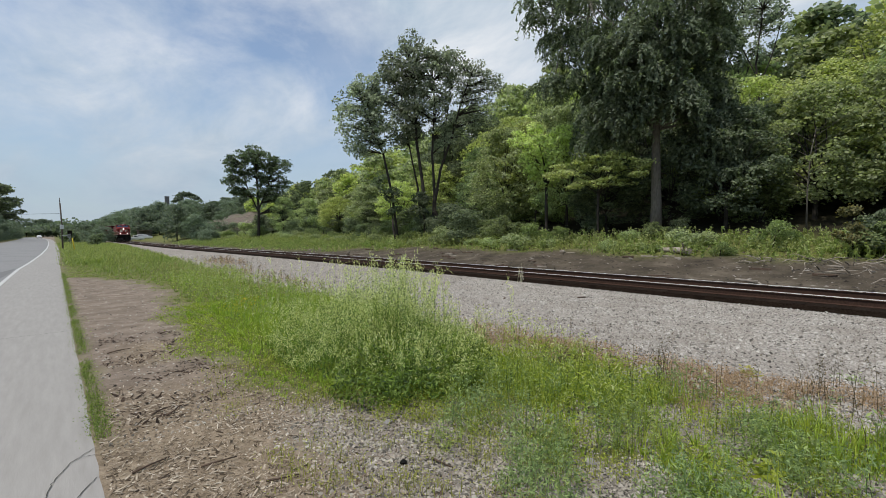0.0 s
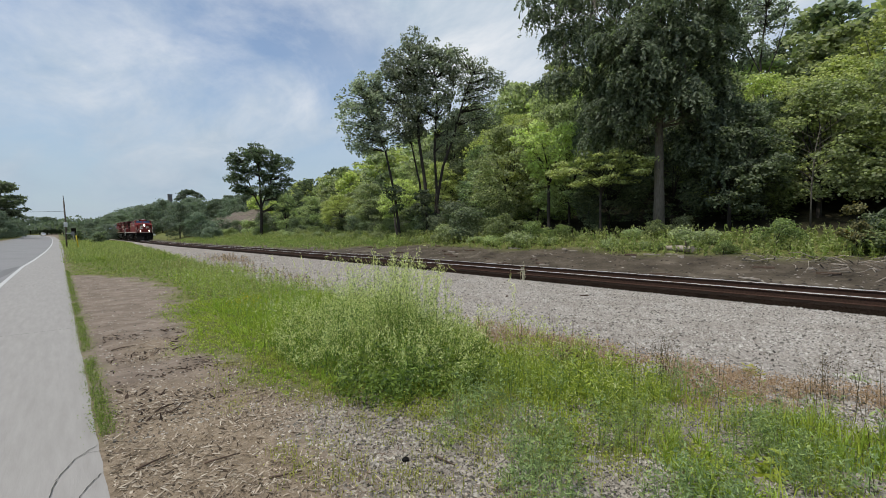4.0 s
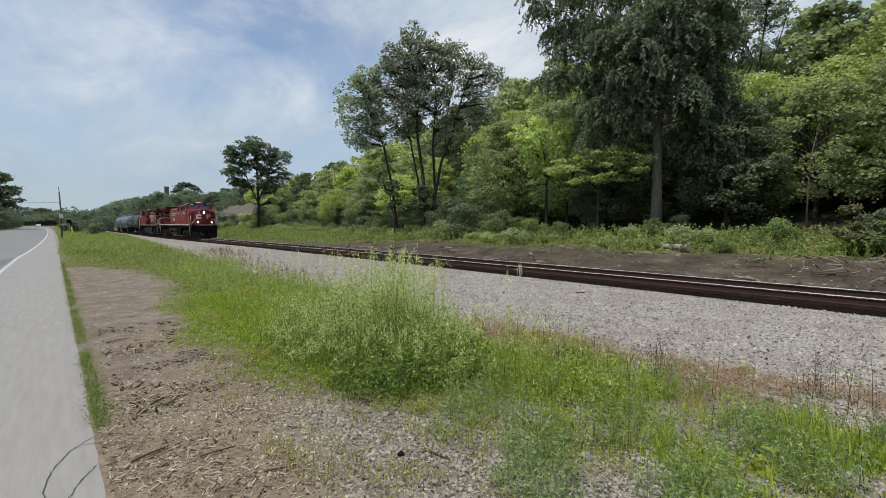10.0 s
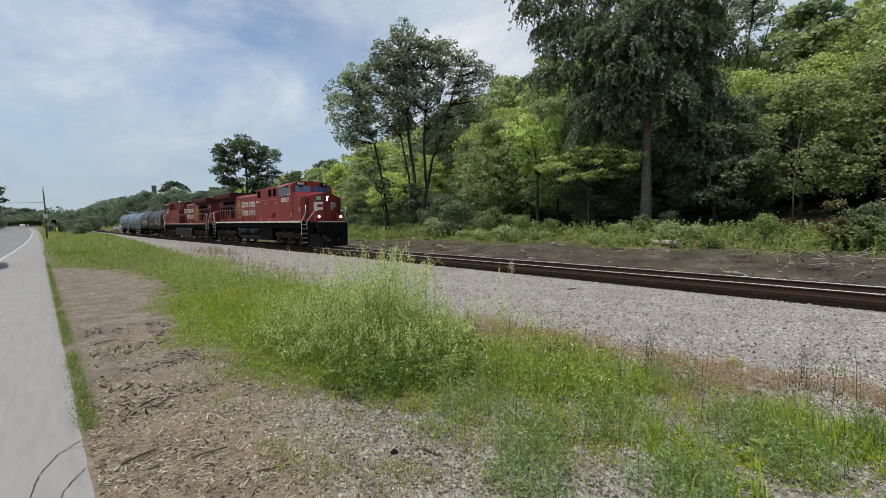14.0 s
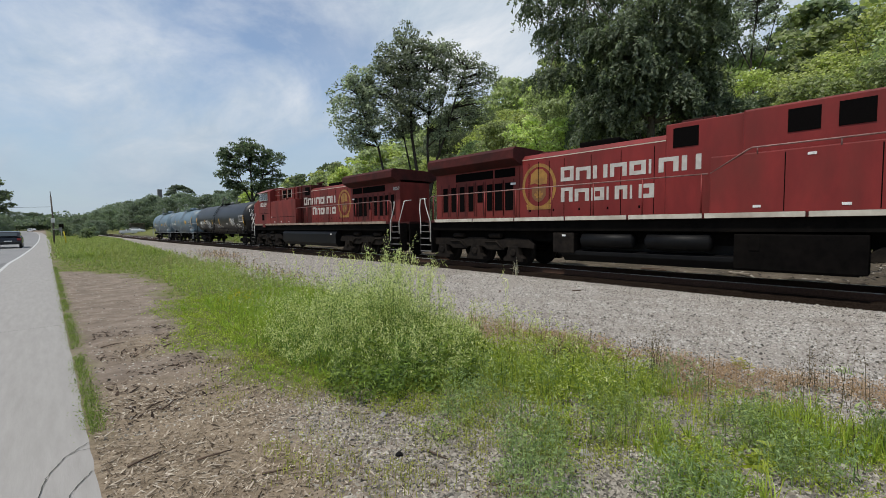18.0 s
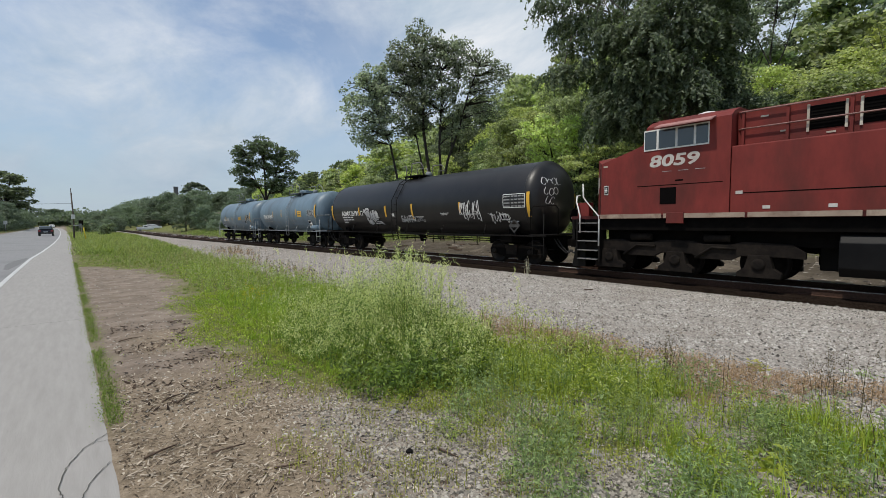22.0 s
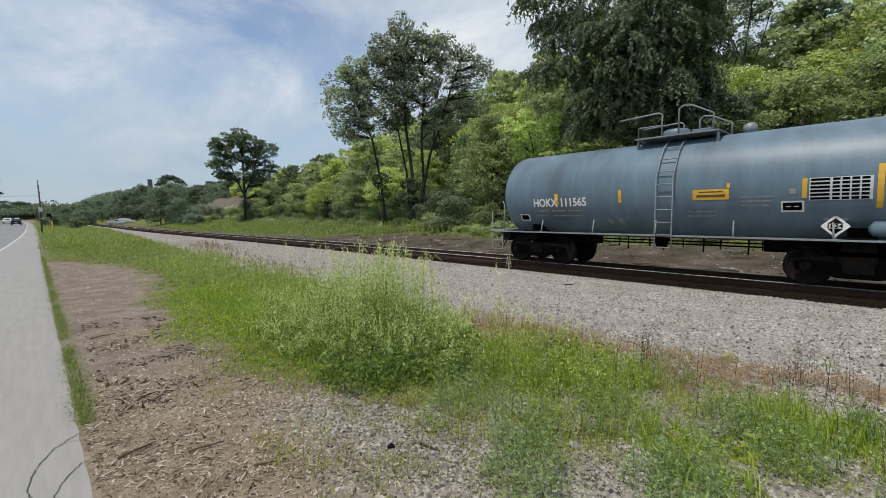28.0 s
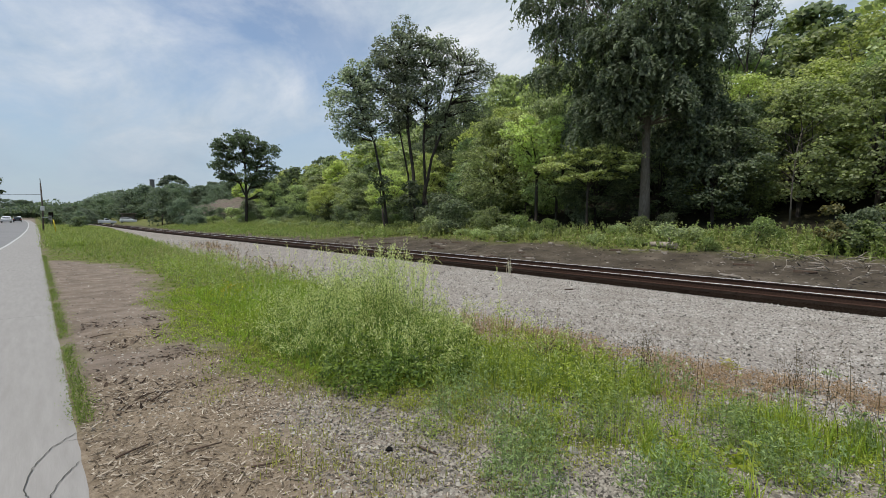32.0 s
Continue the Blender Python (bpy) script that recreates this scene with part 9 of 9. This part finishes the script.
spots = np.concatenate([wr.normal((5.0, 4.0), 0.06, (2, 2)), wr.normal((4.5, 6.8), 0.35, (26, 2)), wr.normal((4.4, 9.0), 0.5, (22, 2)), wr.normal((4.55, 5.6), 0.18, (34, 2))])
weeds("pale_stalks", "bleached straw-coloured stalks with drooping tips", spots, 1.05 * wr.uniform(0.7, 1.2, len(spots)), 0.09, 2, ("seed_pod", "seed_pod", "seed_pod"), 10, 9, stem_w=0.007, leaf_w=10, pod=(1.05, 9.0))
# a broad-leaved plant, a spreading one and two tufts that stand alone
for name, label, x, y, n, rise, ln, lw, mat in (("broad_leaf_plant", "low plant with broad bright leaves on loose stones", 3.42, 0.66, 16, 0.13, 0.085, 2.2, "lime"), ("broad_leaf_plant", "spreading dull-green plant beside the gravel", 4.3, 0.1, 70, 0.3, 0.05, 3.4, "feather"),
                                               ("gravel_tuft", "small green tuft alone on the ballast", 5.7, 1.28, 22, 0.09, 0.05, 3.0, "olive"), ("gravel_tuft", "small green tuft alone on the ballast", 6.45, 0.5, 16, 0.07, 0.045, 3.0, "feather")):
    weeds(name, label, wr.normal((x, y), 0.05, (n, 2)), rise * wr.uniform(0.5, 1.3, n), ln, 3, (mat, mat, mat), 60 + n, 0, leaf_w=lw)
spots, d = oval(wr, 22, 2.75, 9.1, 0.35, 0.5)
weeds("yellow_flowers", "small yellow flowers in the grass", spots, 0.36 * wr.uniform(0.7, 1.2, 22), 0.03, 6, ("weed", "flower_yellow", "flower_yellow"), 11, 5, leaf_w=1.2)
spots = np.stack([0.19 + 0.09 * wr.uniform(0, 1, 2000) ** 1.5, 4.0 + 20 * wr.uniform(0, 1, 2000) ** 1.4], 1)
spots = spots[(wave(spots[:, 0], spots[:, 1], 0.5, 2.0) > -0.4) & (spots[:, 1] > 4.3)]
weeds("verge_weeds", "small green weeds along the footway's edge", spots, 0.048 * wr.uniform(0.3, 1.6, len(spots)), 0.016, 9, ("verge", "verge", "verge"), 12, 0, leaf_w=2.4)
# seedlings all over the loose stones
spots = np.stack([wr.uniform(2.0, 4.75, 5200), wr.uniform(-1.0, 3.4, 5200)], 1)
spots = spots[(wr.uniform(0, 1, len(spots)) < smoothstep(-0.5, 0.5, wave(spots[:, 0], spots[:, 1], 0.28, 71.0))) & (spots[:, 0] > 3.4 - 0.6 * spots[:, 1])]
weeds("seedlings", "fine lime-green seedlings among loose stones", spots, 0.11 * wr.uniform(0.3, 1.5, len(spots)), 0.019, 16, ("lime", "lime", "lime"), 72, 0, stem_w=0.004, leaf_w=2.6)
# a low mat of leaves under the grass, thin yellowish tufts on the gravel, and long blades in the right-hand weeds
spots = scatter(9000, 0.9, 5.4, -0.8, 11, 0, wr)[:, :2]
spots = spots[(spots[:, 1] > 3.2) | (wave(spots[:, 0], spots[:, 1], 0.4, 51.0) > -0.25)]
weeds("ground_cover", "low mat of small bright leaves under the grass", spots, 0.07 * wr.uniform(0.4, 1.5, len(spots)), 0.026, 7, ("grass", "grass", "grass"), 21, 0, leaf_w=2.0)
cx, cy = wr.uniform(1.0, 3.3, 380), wr.uniform(1.3, 5.6, 380)
keep = (cy < 6.2 - 0.25 * cx) & (wr.uniform(0, 1, 380) < smoothstep(0.7, 2.3, cx))
k = np.repeat(np.arange(380)[keep], 18)
spots = np.stack([cx[k] + wr.normal(0, 0.075, len(k)), cy[k] + wr.normal(0, 0.075, len(k))], 1)
weeds("gravel_tufts", "thin yellowish grass tufts on loose gravel", spots, 0.06 * wr.uniform(0.4, 1.7, len(spots)), 0.02, 4, ("olive", "olive", "olive"), 22, 0, stem_w=0.005, leaf_w=3)
for label, n, x0, x1, y0, y1, hi, mat in (("long upright bright-green grass along the gravel edge", 2600, 3.3, 5.0, -0.6, 5.2, 0.28, "grass"), ("long grass round the tall weeds", 2200, 2.3, 4.7, 5.0, 9.5, 0.3, "grass"),
                                          ("thin upright yellow-green grass among the feathery weeds", 3400, 2.9, 4.8, -0.9, 3.6, 0.3, "lime")):
    q = scatter(n, x0, x1, y0, y1, 0, wr)
    q = q[wave(q[:, 0], q[:, 1], 0.5, 41.0) > -0.12]
    v, f = blades(q, hi * wr.uniform(0.35, 1.35, len(q)), 0.0075, wr, 0.42)
    tagged(link("long_grass", fast_mesh("long_grass", v, f), M[mat], None), label, "grass", kind="stuff")
spots = np.concatenate([wr.normal((7.0, 26.0), (0.5, 1.6), (130, 2)), wr.normal((5.1, 12.5), (0.3, 0.9), (60, 2)), wr.normal((5.3, 18.0), (0.35, 1.2), (50, 2))])
weeds("dry_weeds", "brown withered weeds leaning over the gravel edge", spots, 0.42 * wr.uniform(0.4, 1.3, len(spots)), 0.06, 12, ("stalk_dark", "dry", "stalk_dark"), 23, 5, stem_w=0.009)
spots = np.stack([wr.uniform(17.2, 23.0, 2600), 30 + 75 * wr.uniform(0, 1, 2600) ** 1.2], 1)
spots = spots[wr.uniform(0, 1, len(spots)) < cover(spots[:, 0], spots[:, 1])[:, 0]]
weeds("bank_growth", "green grass and weeds running down to the far rail", spots, 0.5 * wr.uniform(0.4, 1.4, len(spots)), 0.2, 7, ("meadow", "meadow", "seed_head"), 24, 1, stem_w=0.035, leaf_w=2.6)
spots = np.stack([wr.uniform(3.4, 5.6, 420), wr.uniform(8.5, 24, 420)], 1)
spots = spots[wr.uniform(0, 1, len(spots)) < 0.15 + cover(spots[:, 0], spots[:, 1])[:, 0]]
weeds("seeding_weeds", "thin pale seeding weeds near the gravel edge", spots, 0.5 * wr.uniform(0.5, 1.3, len(spots)), 0.04, 6, ("dry", "meadow", "seed_head"), 25, 9, stem_w=0.007, leaf_w=3)
spots = wr.normal((12.85, 9.95), 0.05, (7, 2))
weeds("pale_stalks", "bleached bent straws beside the near rail", spots, 0.6 * wr.uniform(0.6, 1.2, 7), 0.12, 2, ("straw", "straw", "straw"), 31, 1, stem_w=0.028, leaf_w=6)
# tall growth on the far bank
spots = np.stack([wr.uniform(21.8, 27.0, 4200), -4 + 90 * wr.uniform(0, 1, 4200) ** 1.3], 1)
spots = spots[wr.uniform(0, 1, len(spots)) < cover(spots[:, 0], spots[:, 1])[:, 0]]
weeds("bank_growth", "tall green grass and weeds on the far bank", spots, 0.65 * wr.uniform(0.4, 1.4, len(spots)), 0.17, 8, ("meadow", "meadow", "seed_head"), 13, 2, stem_w=0.03, leaf_w=2.6)

# ---------------------------------------------------------------- ties, each one
tie_bm = boxed(-1.3, 1.3, -0.115, 0.115, -0.36, -0.178, bevel=0.012)
tie_me = bpy.data.meshes.new("tie")
tie_bm.to_mesh(tie_me)
tie_bm.free()
tie_me.materials.append(M["tie"])
tie_rng = random.Random(2)
for k in range(290):
    y = -9.0 + k * 0.52
    t = new("tie", tie_me)
    t.parent = track
    t.matrix_basis = pose(float(track_x(y)) + tie_rng.uniform(-0.04, 0.04), y + tie_rng.uniform(-0.03, 0.03), float(track_z(y)) + tie_rng.uniform(-0.012, 0.006), rz=tie_rng.uniform(-1, 1))

# ---------------------------------------------------------------- what moves
# the train's front end along the track, by the second
FRONT = (143.42, 136.15, 128.45, 120.41, 112.1, 103.59, 94.93, 86.19, 77.4, 68.63, 59.89, 51.23, 42.68, 34.24, 25.95, 17.8, 9.81, 1.97, -5.7, -13.23, -20.68, -28.07, -35.38, -42.56, -49.64, -56.56, -63.39, -70.09, -76.73, -83.32, -89.63, -95.91, -102.24)


DRIVE = ((0, -2.3, -60), (8, -2.3, -14), (12, -2.25, 11), (14, -2.2, 24), (16, -2.25, 36), (17, -2.28, 44), (18, -2.28, 52), (19, -2.18, 60), (20, -2.15, 68), (21, -2.15, 76),
         (22, -2.15, 84.5), (23, -2.2, 93), (24, -2.25, 101), (25, -2.3, 109), (26, -2.4, 117), (28, -2.6, 132), (30, -2.9, 147), (32, -3.3, 162))


def front_at(t):
    return float(np.interp(t, range(33), FRONT))


def on_track(y):
    """The pose of a vehicle whose middle is y metres along the track."""
    dx = float(track_x(y + 6) - track_x(y - 6)) / 12
    return pose(float(track_x(y)), y, float(track_z(y)), rz=-math.degrees(math.atan(dx)))


def motions():
    for ob, middle, flip in VEHICLES:
        rows = []
        for t in range(0, 33):
            m = on_track(front_at(t) + middle)
            rows.append((t, m @ pose(0, 0, 0, rz=180) if flip else m))
        walk(ob, rows)
    # the dark car drives away along the road
    walk(dark_car, [(t, pose(x, y, 0.012, rz=180)) for t, x, y in DRIVE])
    walk(white_car, [(0, pose(-5.6, 470, 0.012)), (18, pose(-5.6, 420, 0.012)), (24, pose(-5.0, 230, 0.012)), (27.5, pose(-5.0, 172, 0.012)), (32, pose(-5.0, 150, 0.012))])
    z = ground_at(18.6, 165) + 0.01
    walk(pickup, [(0, pose(18.9, 165, z, rz=90)), (26, pose(18.9, 165, z, rz=90)), (32, pose(15.9, 165, z, rz=90))])
    # the wheels roll: the angle follows from the way gone
    for ob, y, r in WHEELS:
        flip = -1 if ob.parent == second else 1
        rows = []
        for k in range(0, 481):
            t = k / 15
            rows.append((t, pose(0, y, r, rx=flip * math.degrees((FRONT[0] - front_at(t)) / r) % 360)))
        walk(ob, rows)


motions()
